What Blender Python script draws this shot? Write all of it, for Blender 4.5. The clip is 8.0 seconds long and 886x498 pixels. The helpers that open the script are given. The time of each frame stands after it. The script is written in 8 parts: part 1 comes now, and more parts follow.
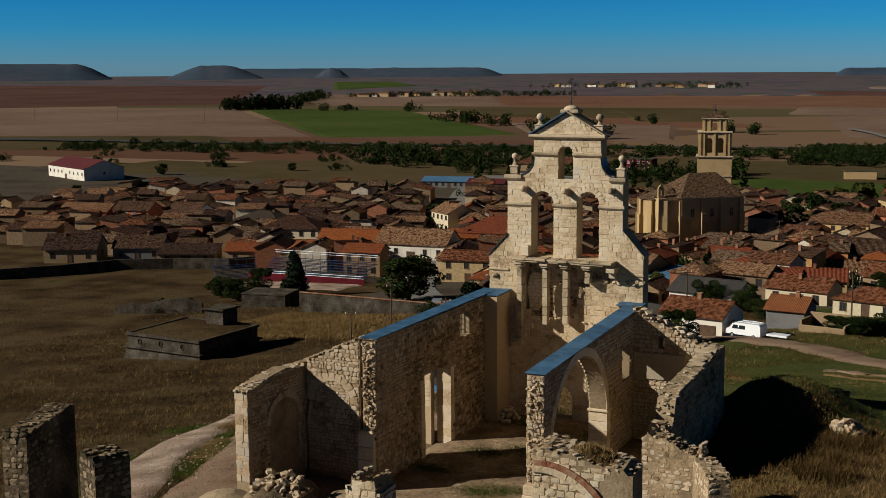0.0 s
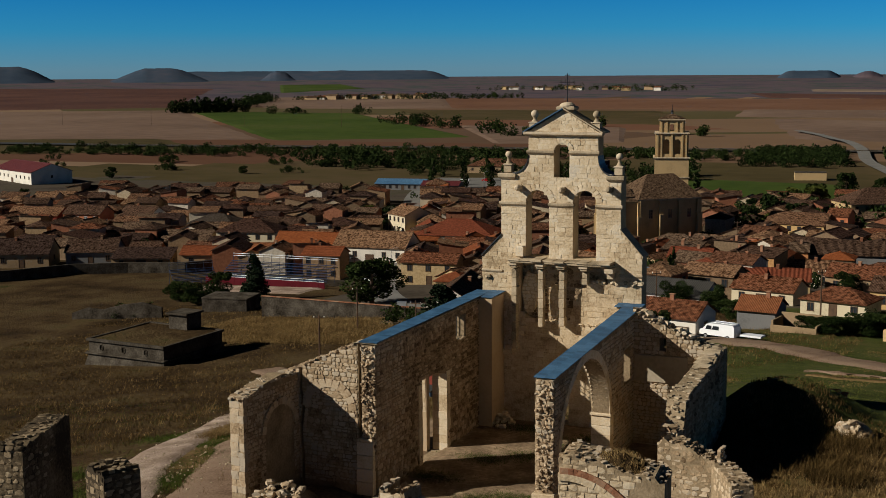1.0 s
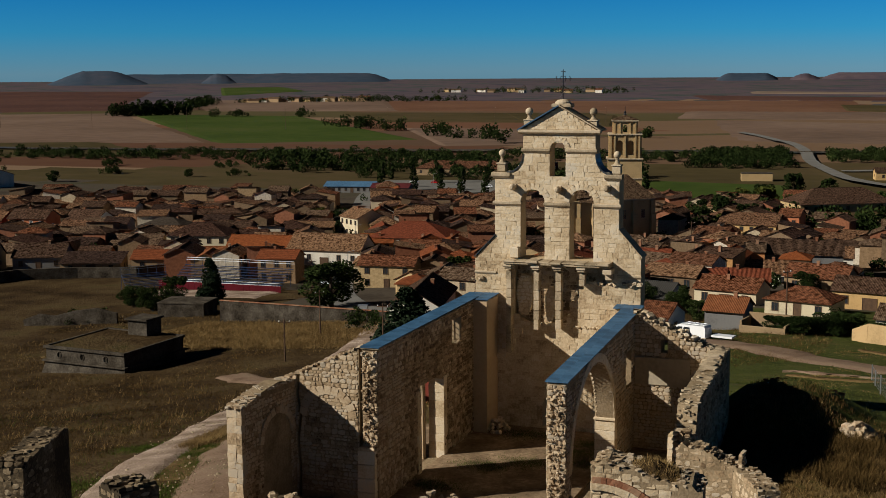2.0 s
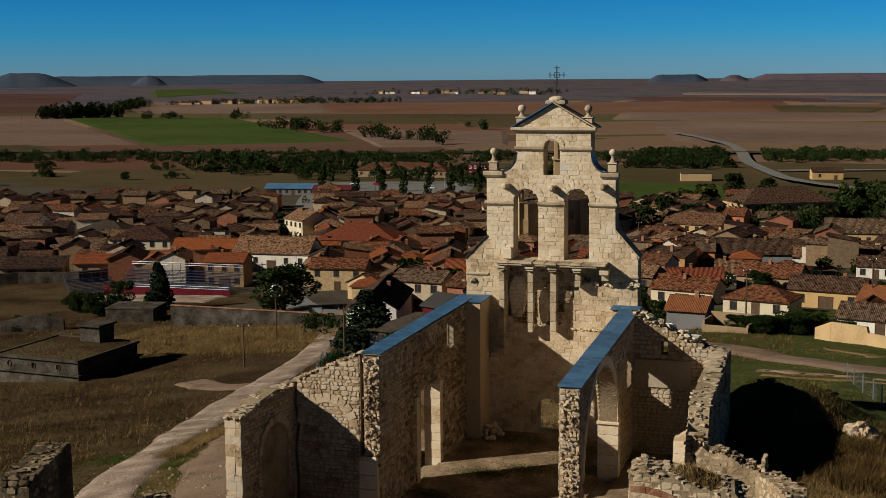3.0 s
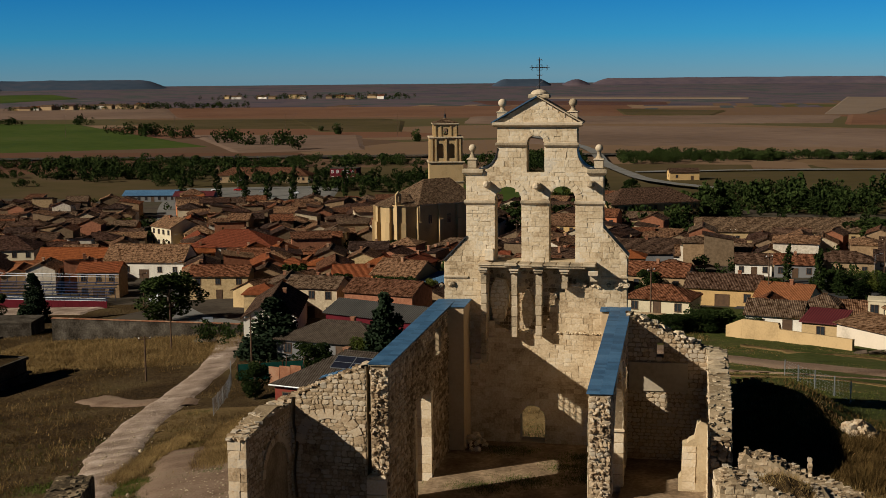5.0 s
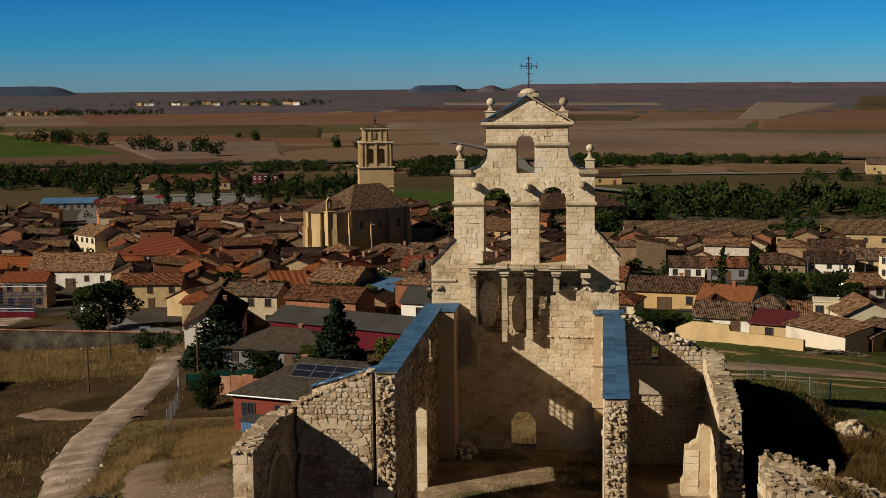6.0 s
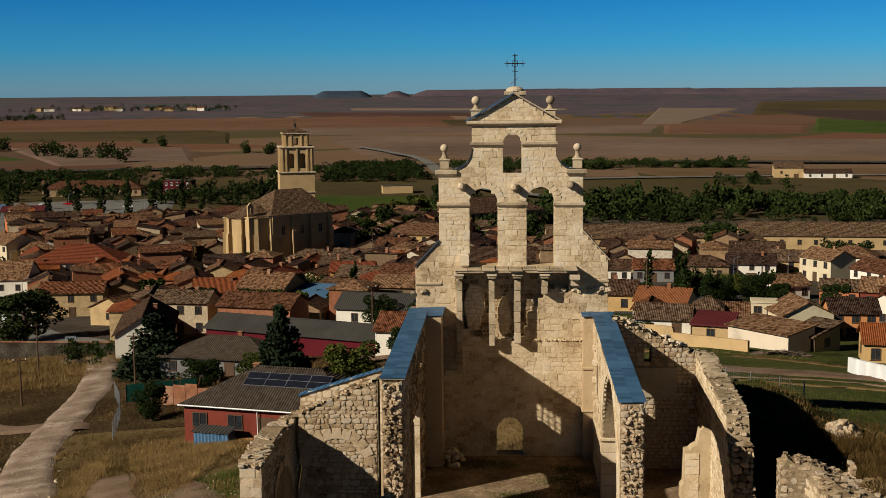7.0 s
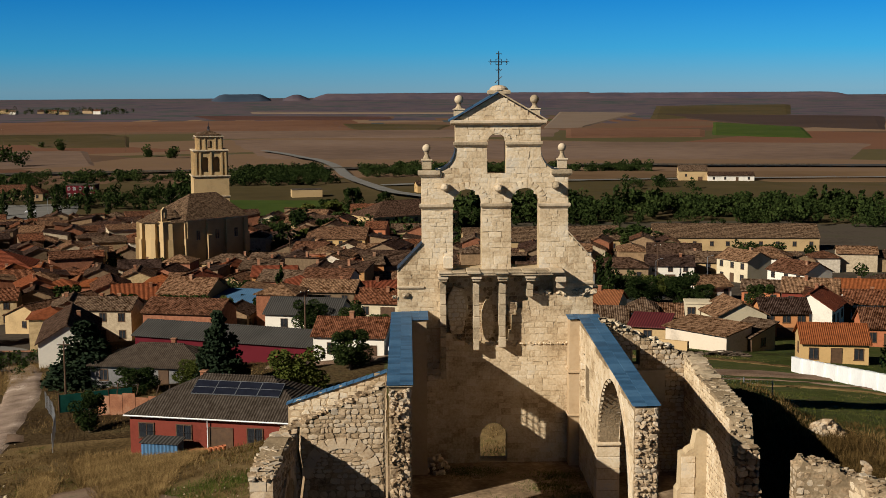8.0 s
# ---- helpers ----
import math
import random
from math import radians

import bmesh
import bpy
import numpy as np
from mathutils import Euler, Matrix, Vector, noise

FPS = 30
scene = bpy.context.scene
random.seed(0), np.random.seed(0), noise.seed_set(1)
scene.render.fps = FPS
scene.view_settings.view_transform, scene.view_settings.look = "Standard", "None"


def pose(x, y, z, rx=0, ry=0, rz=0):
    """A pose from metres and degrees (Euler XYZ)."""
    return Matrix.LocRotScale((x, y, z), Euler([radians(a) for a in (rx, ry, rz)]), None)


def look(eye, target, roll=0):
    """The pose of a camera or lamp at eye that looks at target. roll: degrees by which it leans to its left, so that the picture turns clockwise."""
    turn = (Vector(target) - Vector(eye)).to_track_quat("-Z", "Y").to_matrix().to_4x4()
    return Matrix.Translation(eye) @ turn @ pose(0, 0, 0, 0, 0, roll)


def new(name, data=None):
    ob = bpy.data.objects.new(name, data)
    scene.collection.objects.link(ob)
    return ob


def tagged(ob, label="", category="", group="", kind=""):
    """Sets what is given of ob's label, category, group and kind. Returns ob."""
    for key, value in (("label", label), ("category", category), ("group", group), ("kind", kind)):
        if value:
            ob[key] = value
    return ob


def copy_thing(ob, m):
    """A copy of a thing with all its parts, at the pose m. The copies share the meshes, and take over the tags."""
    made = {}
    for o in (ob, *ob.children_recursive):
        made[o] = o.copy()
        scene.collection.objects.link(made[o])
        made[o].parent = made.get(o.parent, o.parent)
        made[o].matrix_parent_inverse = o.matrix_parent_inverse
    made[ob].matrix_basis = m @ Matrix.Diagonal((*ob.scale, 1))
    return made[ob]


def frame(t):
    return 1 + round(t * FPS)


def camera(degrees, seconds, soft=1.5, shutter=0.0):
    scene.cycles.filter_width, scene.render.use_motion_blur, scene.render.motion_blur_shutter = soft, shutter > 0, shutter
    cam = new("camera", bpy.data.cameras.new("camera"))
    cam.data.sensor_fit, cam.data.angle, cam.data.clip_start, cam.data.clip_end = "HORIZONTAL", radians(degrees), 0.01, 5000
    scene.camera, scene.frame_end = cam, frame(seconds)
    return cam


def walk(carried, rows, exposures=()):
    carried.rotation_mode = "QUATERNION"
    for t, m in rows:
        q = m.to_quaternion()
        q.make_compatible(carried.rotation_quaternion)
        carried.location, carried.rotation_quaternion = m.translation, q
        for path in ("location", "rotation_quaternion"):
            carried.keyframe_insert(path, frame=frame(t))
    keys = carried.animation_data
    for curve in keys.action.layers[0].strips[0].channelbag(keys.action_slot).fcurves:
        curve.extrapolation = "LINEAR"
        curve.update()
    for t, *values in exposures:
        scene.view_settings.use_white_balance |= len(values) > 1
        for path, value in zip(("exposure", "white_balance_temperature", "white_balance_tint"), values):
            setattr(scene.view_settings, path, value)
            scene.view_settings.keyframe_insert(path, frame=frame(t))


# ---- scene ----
EXPO = 0.28
cam = camera(38.1, 8.0, 0.75)
PATH = [
    (0, (31.41, -84.26, 24.8), (-11.77, 4.72, 10.73), -0.41),
    (1.5, (25.42, -82.9, 24.12), (-12.01, 8.72, 10.34), -0.4),
    (3, (18.9, -81.46, 23.6), (-11.5, 12.77, 10.0), -0.47),
    (4, (14.25, -80.4, 23.27), (-10.57, 15.49, 9.69), -0.52),
    (6, (4.79, -78.09, 22.5), (-7.57, 20.33, 9.58), -0.58),
    (7, (-0.19, -76.43, 22.07), (-5.23, 22.68, 9.52), -0.54),
    (8, (-5.13, -74.71, 21.8), (-2.38, 24.52, 9.49), -0.37),
]
walk(cam, [(t, look(e, g, r)) for t, e, g, r in PATH], exposures=[(0, EXPO - 0.13, 6100, 9), (4, EXPO - 0.08, 6250, 10), (6.5, EXPO - 0.05, 6500, 10), (7.2, EXPO - 0.02, 6500, 10), (8, EXPO + 0.12, 6250, 11)])

# ---- daylight ----
SUN_TRAVEL = Vector((0.72, 0.505, -0.483)).normalized()
sun_data = bpy.data.lights.new("sun", "SUN")
sun_data.energy, sun_data.angle, sun_data.color = 5.0, radians(0.5), (1.0, 0.91, 0.76)
sun_lamp = new("sun", sun_data)
sun_lamp.matrix_world = look((-300, -300, 300), Vector((-300, -300, 300)) + SUN_TRAVEL)
world = bpy.data.worlds.new("sky")
scene.world = world
world.use_nodes = True
wn, wl = world.node_tree.nodes, world.node_tree.links
sky = wn.new("ShaderNodeTexSky")
sky.sky_type, sky.sun_disc = "NISHITA", False
sky.sun_elevation = math.asin(-SUN_TRAVEL.z)
sky.sun_rotation = math.atan2(-SUN_TRAVEL.x, -SUN_TRAVEL.y)
sky.air_density, sky.dust_density, sky.ozone_density, sky.altitude = 0.9, 0.15, 4.0, 800
# deep clear blue, paling towards the horizon; darkened above view to weaken fill light
sky_up = wn.new("ShaderNodeSeparateXYZ")
wl.new(wn.new("ShaderNodeTexCoord").outputs["Generated"], sky_up.inputs[0])
sky_deep = wn.new("ShaderNodeValToRGB")
deep = sky_deep.color_ramp.elements
deep[1].position, deep[1].color = 1.0, (0.034, 0.043, 0.062, 1)
deep[0].position, deep[0].color = 0.0, (0.50, 0.96, 1.5, 1)
for at, tint in ((0.03, (0.18, 0.95, 1.68, 1)), (0.075, (0.07, 0.74, 1.5, 1)), (0.16, (0.045, 0.12, 0.21, 1))):
    deep.new(at).color = tint
wl.new(sky_up.outputs["Z"], sky_deep.inputs[0])
sky_tone = wn.new("ShaderNodeMix")
sky_tone.data_type, sky_tone.blend_type = "RGBA", "MULTIPLY"
sky_tone.inputs[0].default_value = 1.0
wl.new(sky_deep.outputs[0], sky_tone.inputs[7])
wl.new(sky.outputs[0], sky_tone.inputs[6])
wl.new(sky_tone.outputs[2], wn["Background"].inputs[0])
wn["Background"].inputs[1].default_value = 0.038

# ---- materials ----
def surface(name, tones, big=0.4, fine=6.0, rough=0.9, bump=0.3, metal=0.0, own=0.0, island=0.0, size=0.02, coords="world", spec=0.3):
    """Two scales of noise between the tones, with relief; own: how far each object differs, island: each joined piece."""
    m = bpy.data.materials.new(name)
    m.use_nodes = True
    n, l = m.node_tree.nodes, m.node_tree.links
    b = n["Principled BSDF"]
    b.inputs["Roughness"].default_value, b.inputs["Metallic"].default_value = rough, metal
    b.inputs["Specular IOR Level"].default_value = spec if rough < 0.8 else 0.02
    if coords == "world":
        pos = n.new("ShaderNodeNewGeometry").outputs["Position"]
    else:
        pos = n.new("ShaderNodeTexCoord").outputs["Object"]
    a, f = n.new("ShaderNodeTexNoise"), n.new("ShaderNodeTexNoise")
    for node, s, d in ((a, big, 3.0), (f, fine, 5.0)):
        node.inputs["Scale"].default_value, node.inputs["Detail"].default_value = s, d
        l.new(pos, node.inputs["Vector"])
    mix = n.new("ShaderNodeMath")
    mix.operation = "MULTIPLY_ADD"
    l.new(f.outputs["Fac"], mix.inputs[0])
    mix.inputs[1].default_value = 0.55
    half = n.new("ShaderNodeMath")
    half.operation = "MULTIPLY_ADD"
    l.new(a.outputs["Fac"], half.inputs[0])
    half.inputs[1].default_value, half.inputs[2].default_value = 0.9, -0.22
    l.new(half.outputs[0], mix.inputs[2])
    fac = mix.outputs[0]
    for amount, node, socket in ((own, "ShaderNodeObjectInfo", "Random"), (island, "ShaderNodeNewGeometry", "Random Per Island")):
        if amount:
            add = n.new("ShaderNodeMath")
            add.operation = "MULTIPLY_ADD"
            l.new(n.new(node).outputs[socket], add.inputs[0])
            add.inputs[1].default_value = amount
            sub = n.new("ShaderNodeMath")
            sub.operation = "SUBTRACT"
            l.new(fac, sub.inputs[0])
            sub.inputs[1].default_value = amount / 2
            l.new(sub.outputs[0], add.inputs[2])
            fac = add.outputs[0]
    ramp = n.new("ShaderNodeValToRGB")
    e = ramp.color_ramp.elements
    while len(e) < len(tones):
        e.new(0.5)
    for i, c in enumerate(tones):
        e[i].position = 0.22 + 0.56 * i / max(1, len(tones) - 1)
        e[i].color = (*c, 1)
    l.new(fac, ramp.inputs[0])
    l.new(ramp.outputs[0], b.inputs["Base Color"])
    if bump:
        bp = n.new("ShaderNodeBump")
        bp.inputs["Strength"].default_value, bp.inputs["Distance"].default_value = bump, size
        l.new(f.outputs["Fac"], bp.inputs["Height"])
        l.new(bp.outputs[0], b.inputs["Normal"])
    return m


def mixed(name, tones, rough=0.85, soil=0.25, per="object"):
    """Each object takes one tone of a row, with fine stains: for the many painted or tiled houses."""
    m = surface(name, [tones[0], tones[0]], 1.7, 8.0, rough=rough)
    n, l = m.node_tree.nodes, m.node_tree.links
    ramp = next(x for x in n if x.type == "VALTORGB")
    pick = n.new("ShaderNodeValToRGB")
    pick.color_ramp.interpolation = "CONSTANT"
    e = pick.color_ramp.elements
    while len(e) < len(tones):
        e.new(0.5)
    for i, c in enumerate(tones):
        e[i].position, e[i].color = i / len(tones), (*c, 1)
    l.new(n.new("ShaderNodeObjectInfo").outputs["Random"] if per == "object" else n.new("ShaderNodeNewGeometry").outputs["Random Per Island"], pick.inputs[0])
    ramp.color_ramp.elements[0].position, ramp.color_ramp.elements[1].position = 0.34, 0.66
    ramp.color_ramp.elements[0].color = (1 - soil * 2, 1 - soil * 2.1, 1 - soil * 2.2, 1)
    ramp.color_ramp.elements[1].color = (1.0, 1.0, 1.0, 1)
    mul = n.new("ShaderNodeMix")
    mul.data_type, mul.blend_type = "RGBA", "MULTIPLY"
    mul.inputs[0].default_value = 1.0
    l.new(pick.outputs[0], mul.inputs[6])
    l.new(ramp.outputs[0], mul.inputs[7])
    l.new(mul.outputs[2], n["Principled BSDF"].inputs["Base Color"])
    return m


def ribbed(m, pitch=0.22, depth=0.05, axis="X", coords="Object"):
    """Rows of rounded tiles or sheet ribs along one axis of the object."""
    n, l = m.node_tree.nodes, m.node_tree.links
    w = n.new("ShaderNodeTexWave")
    w.wave_type, w.bands_direction = "BANDS", axis
    w.inputs["Scale"].default_value = 0.314 / pitch
    w.inputs["Distortion"].default_value = 0.8
    w.inputs["Detail Scale"].default_value = 2.0
    l.new(n.new("ShaderNodeTexCoord").outputs[coords], w.inputs["Vector"])
    base = n["Principled BSDF"].inputs["Base Color"]
    rows = n.new("ShaderNodeMix")
    rows.data_type, rows.blend_type = "RGBA", "MULTIPLY"
    rows.inputs[0].default_value = 1.0
    # shade of the rib channels painted into the base colour
    channel_shade = n.new("ShaderNodeValToRGB")
    channel_shade.color_ramp.elements[0].color, channel_shade.color_ramp.elements[1].color = (0.62, 0.6, 0.58, 1), (1.12, 1.12, 1.12, 1)
    l.new(w.outputs["Fac"], channel_shade.inputs[0])
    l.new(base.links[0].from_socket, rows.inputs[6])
    l.new(channel_shade.outputs[0], rows.inputs[7])
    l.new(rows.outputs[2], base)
    bp = n.new("ShaderNodeBump")
    bp.inputs["Strength"].default_value, bp.inputs["Distance"].default_value = 0.9, depth
    old = n["Principled BSDF"].inputs["Normal"]
    if old.links:
        l.new(old.links[0].from_socket, bp.inputs["Normal"])
    l.new(w.outputs["Fac"], bp.inputs["Height"])
    l.new(bp.outputs[0], old)
    return m


LIME = surface("pale limestone", [(0.30, 0.215, 0.125), (0.455, 0.345, 0.215), (0.54, 0.425, 0.28), (0.60, 0.495, 0.35), (0.52, 0.45, 0.35)], 0.5, 8, 0.92, 0.9, own=0.2, island=0.2, size=0.03)
LIME_CORE = surface("limestone mortar", [(0.30, 0.22, 0.13), (0.43, 0.33, 0.20), (0.50, 0.39, 0.25)], 0.7, 9, 0.95, 0.6, size=0.03)
RUBBLE = surface("weathered rubble stone", [(0.13, 0.088, 0.052), (0.275, 0.195, 0.115), (0.375, 0.275, 0.172), (0.46, 0.36, 0.245), (0.375, 0.31, 0.23)], 0.5, 8, 0.95, 0.6, own=0.4, island=0.4, size=0.03)
# darker copy of RUBBLE; the stumps' shaded sides are partly in its colour
DARKSTONE = surface("dark rubble stone", [(0.045, 0.034, 0.022), (0.12, 0.088, 0.053), (0.21, 0.155, 0.095), (0.32, 0.245, 0.155)], 0.6, 8, 0.95, 0.6, own=0.4, island=0.4, size=0.03)
RUBBLE_CORE = surface("rubble mortar", [(0.13, 0.094, 0.056), (0.25, 0.185, 0.112), (0.37, 0.28, 0.178)], 0.8, 8, 0.95, 0.8, size=0.04)
BRICK = surface("old red brick", [(0.14, 0.06, 0.035), (0.25, 0.11, 0.06), (0.30, 0.18, 0.11)], 1.0, 10, 0.95, 0.6, own=0.3, island=0.4)
PLASTER = surface("tan render", [(0.34, 0.24, 0.14), (0.42, 0.31, 0.19), (0.46, 0.35, 0.23)], 0.4, 5, 0.9, 0.12)
PATINA = surface("weathered lichen stone", [(0.17, 0.132, 0.085), (0.37, 0.29, 0.19), (0.52, 0.42, 0.295)], 0.9, 9, 0.95, 0.5, island=0.3, own=0.3, size=0.02)
SLATE = surface("blue slate", [(0.0221, 0.0605, 0.114), (0.0347, 0.0928, 0.171), (0.0535, 0.1251, 0.2137)], 0.8, 9, 0.55, 0.2, own=0.45, spec=0.35)
FLASHING = surface("dark metal flashing", [(0.04, 0.045, 0.05), (0.08, 0.085, 0.09)], 2, 9, 0.45, 0.1, metal=0.6)
IRON = surface("wrought iron", [(0.02, 0.02, 0.025), (0.05, 0.05, 0.055)], 3, 20, 0.5, 0.2, metal=0.7)
GALV = surface("galvanised steel", [(0.30, 0.31, 0.32), (0.42, 0.43, 0.44)], 2, 12, 0.45, 0.05, metal=0.8)
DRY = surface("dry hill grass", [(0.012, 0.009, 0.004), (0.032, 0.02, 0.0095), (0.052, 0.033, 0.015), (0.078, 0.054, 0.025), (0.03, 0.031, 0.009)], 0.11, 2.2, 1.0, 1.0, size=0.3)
TURF = surface("green turf", [(0.022, 0.021, 0.008), (0.042, 0.052, 0.013), (0.06, 0.064, 0.02), (0.085, 0.064, 0.03)], 0.14, 1.2, 1.0, 0.8, size=0.25)
DIRT = surface("pale trodden gravel", [(0.11, 0.074, 0.052), (0.22, 0.158, 0.116), (0.33, 0.248, 0.188), (0.58, 0.47, 0.38)], 0.3, 7, 0.98, 1.0, size=0.12)
BARE = surface("bare reddish earth", [(0.075, 0.046, 0.03), (0.15, 0.098, 0.065), (0.21, 0.145, 0.10), (0.07, 0.075, 0.03)], 0.22, 6, 1.0, 0.8, size=0.06)
TOWN = surface("dusty village ground", [(0.0338, 0.0267, 0.0194), (0.0725, 0.058, 0.0436), (0.0484, 0.0459, 0.0242)], 0.05, 0.8, 1.0, 0.4, size=0.1)
ASPHALT = surface("worn asphalt", [(0.04, 0.04, 0.0416), (0.068, 0.0664, 0.064)], 0.1, 3, 0.9, 0.2)
PAVED = surface("concrete paving", [(0.119, 0.112, 0.1015), (0.182, 0.175, 0.1575)], 0.15, 3, 0.9, 0.2)
PAINT_WHITE = surface("white paint", [(0.62, 0.62, 0.60), (0.78, 0.78, 0.76)], 0.5, 5, 0.5, 0.05)
SOIL_RED = surface("dark red ploughed soil", [(0.052, 0.026, 0.022), (0.078, 0.040, 0.031), (0.105, 0.054, 0.040)], 0.006, 0.08, 1.0, 0.3, size=0.5)
SOIL_RUST = surface("rust brown tilled soil", [(0.10, 0.048, 0.029), (0.135, 0.070, 0.042), (0.16, 0.088, 0.055)], 0.006, 0.08, 1.0, 0.3, size=0.5)
SOIL_DARK = surface("dark bare soil", [(0.045, 0.03, 0.025), (0.062, 0.042, 0.034)], 0.006, 0.08, 1.0, 0.3, size=0.5)
SOIL_BROWN = surface("brown ploughed soil", [(0.0862, 0.0512, 0.0279), (0.1294, 0.081, 0.044), (0.1639, 0.1074, 0.0624)], 0.006, 0.05, 1.0, 0.3, size=0.5)
STUBBLE = surface("pinkish tan stubble", [(0.105, 0.070, 0.05), (0.148, 0.098, 0.070), (0.18, 0.124, 0.090)], 0.006, 0.07, 1.0, 0.3, size=0.5)
CROP = surface("young green crop", [(0.03, 0.048, 0.010), (0.046, 0.066, 0.014), (0.066, 0.074, 0.022)], 0.007, 0.08, 1.0, 0.3, size=0.4)
OLIVE = surface("olive pasture", [(0.0454, 0.0351, 0.015), (0.066, 0.0506, 0.0225), (0.0908, 0.0608, 0.0338)], 0.006, 0.06, 1.0, 0.3, size=0.4)
PALE = surface("pale fallow", [(0.145, 0.105, 0.076), (0.185, 0.138, 0.102)], 0.006, 0.05, 1.0, 0.2)
# hill tones: blue here and lilac in RIDGE stand in for distance haze
UPLAND = surface("blue grey haze upland", [(0.030, 0.044, 0.066), (0.042, 0.058, 0.082), (0.066, 0.068, 0.088)], 0.004, 0.03, 1.0, 0.3, size=1.0)
# far fields with distance haze mixed into their colour
HAZED_PLAIN = surface("far plain with painted haze", [(0.042, 0.044, 0.058), (0.062, 0.052, 0.064), (0.098, 0.072, 0.078), (0.046, 0.058, 0.054), (0.12, 0.095, 0.092)], 0.0042, 0.02, 1.0, 0.1)
RIDGE = surface("brown far ridge with lilac haze", [(0.052, 0.050, 0.066), (0.088, 0.066, 0.078), (0.12, 0.090, 0.096)], 0.006, 0.04, 1.0, 0.3, size=1.0)
LEAF = surface("dark leaves", [(0.007, 0.012, 0.0035), (0.017, 0.027, 0.007), (0.036, 0.05, 0.013)], 0.12, 2.5, 0.8, 0, own=0.25, island=0.45)
LEAF_BRIGHT = surface("yellow green leaves", [(0.0312, 0.039, 0.0078), (0.0624, 0.0741, 0.014), (0.0936, 0.0936, 0.0234)], 0.2, 2.5, 0.8, 0, own=0.25, island=0.3)
NEEDLE = surface("conifer needles", [(0.0077, 0.0134, 0.0077), (0.0173, 0.0269, 0.0134), (0.0288, 0.0403, 0.0192)], 0.3, 3, 0.85, 0, island=0.3)
BARK = surface("bark", [(0.05, 0.035, 0.025), (0.12, 0.09, 0.065)], 3, 14, 0.95, 0.8)
GOLD = surface("yellow straw grass", [(0.10, 0.062, 0.022), (0.19, 0.122, 0.048), (0.28, 0.19, 0.08)], 0.25, 3, 1.0, 0, island=0.5)
WEED = surface("fresh green weeds", [(0.03, 0.045, 0.008), (0.06, 0.085, 0.014), (0.09, 0.10, 0.022)], 0.5, 4, 0.9, 0, island=0.4)
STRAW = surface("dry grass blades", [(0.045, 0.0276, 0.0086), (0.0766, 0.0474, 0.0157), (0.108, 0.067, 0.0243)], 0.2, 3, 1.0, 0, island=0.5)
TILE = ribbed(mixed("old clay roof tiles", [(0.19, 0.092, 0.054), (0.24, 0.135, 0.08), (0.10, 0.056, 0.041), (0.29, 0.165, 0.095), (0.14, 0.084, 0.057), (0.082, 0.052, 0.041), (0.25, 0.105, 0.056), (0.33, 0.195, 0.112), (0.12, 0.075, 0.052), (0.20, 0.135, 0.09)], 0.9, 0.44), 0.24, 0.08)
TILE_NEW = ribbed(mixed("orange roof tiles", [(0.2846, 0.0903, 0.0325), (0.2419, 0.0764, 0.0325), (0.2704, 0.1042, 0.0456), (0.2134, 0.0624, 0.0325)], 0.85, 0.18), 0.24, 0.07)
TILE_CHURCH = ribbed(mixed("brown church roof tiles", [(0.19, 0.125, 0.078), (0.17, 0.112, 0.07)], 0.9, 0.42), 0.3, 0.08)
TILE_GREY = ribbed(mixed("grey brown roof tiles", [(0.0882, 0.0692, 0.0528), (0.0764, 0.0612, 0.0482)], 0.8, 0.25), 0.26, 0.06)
WALLS = mixed("village walls", [(0.36, 0.25, 0.14), (0.46, 0.37, 0.25), (0.24, 0.10, 0.055), (0.28, 0.185, 0.105), (0.55, 0.48, 0.38), (0.17, 0.118, 0.072), (0.40, 0.22, 0.09), (0.22, 0.15, 0.092), (0.30, 0.13, 0.075), (0.47, 0.34, 0.18)], 0.9, 0.16)
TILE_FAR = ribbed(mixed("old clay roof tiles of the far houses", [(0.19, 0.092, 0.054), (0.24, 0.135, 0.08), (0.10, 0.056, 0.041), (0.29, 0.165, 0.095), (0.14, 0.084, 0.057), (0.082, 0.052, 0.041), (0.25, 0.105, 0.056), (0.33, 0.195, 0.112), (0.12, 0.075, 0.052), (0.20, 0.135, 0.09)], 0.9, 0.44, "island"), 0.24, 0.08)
WALLS_FAR = mixed("far village walls", [(0.36, 0.25, 0.14), (0.46, 0.37, 0.25), (0.24, 0.10, 0.055), (0.28, 0.185, 0.105), (0.55, 0.48, 0.38), (0.17, 0.118, 0.072), (0.22, 0.15, 0.092), (0.30, 0.13, 0.075)], 0.9, 0.16, "island")
def paint(name, c, rough=0.9, dark=0.72):
    return surface(name, [tuple(v * dark for v in c), c, tuple(min(0.82, v * 1.08) for v in c)], 0.35, 4, rough, 0.12)
CREAM, OCHRE, WHITEWASH = paint("cream render", (0.52, 0.44, 0.30)), paint("ochre render", (0.46, 0.30, 0.13)), paint("whitewash", (0.64, 0.59, 0.50))
BRICKRED, ORANGE, GREYWALL = paint("brick red render", (0.17, 0.04, 0.027)), paint("orange render", (0.45, 0.20, 0.08)), paint("grey render", (0.16, 0.155, 0.15))
STONEWALL, ADOBE, MAROON = paint("tan masonry", (0.40, 0.28, 0.14)), paint("adobe", (0.28, 0.195, 0.112)), paint("maroon sheet", (0.09, 0.012, 0.017))
EARTH = surface("dark trodden earth", [(0.099, 0.0688, 0.0421), (0.198, 0.1376, 0.0842), (0.36, 0.258, 0.162)], 0.5, 4, 1.0, 0.6, size=0.06)
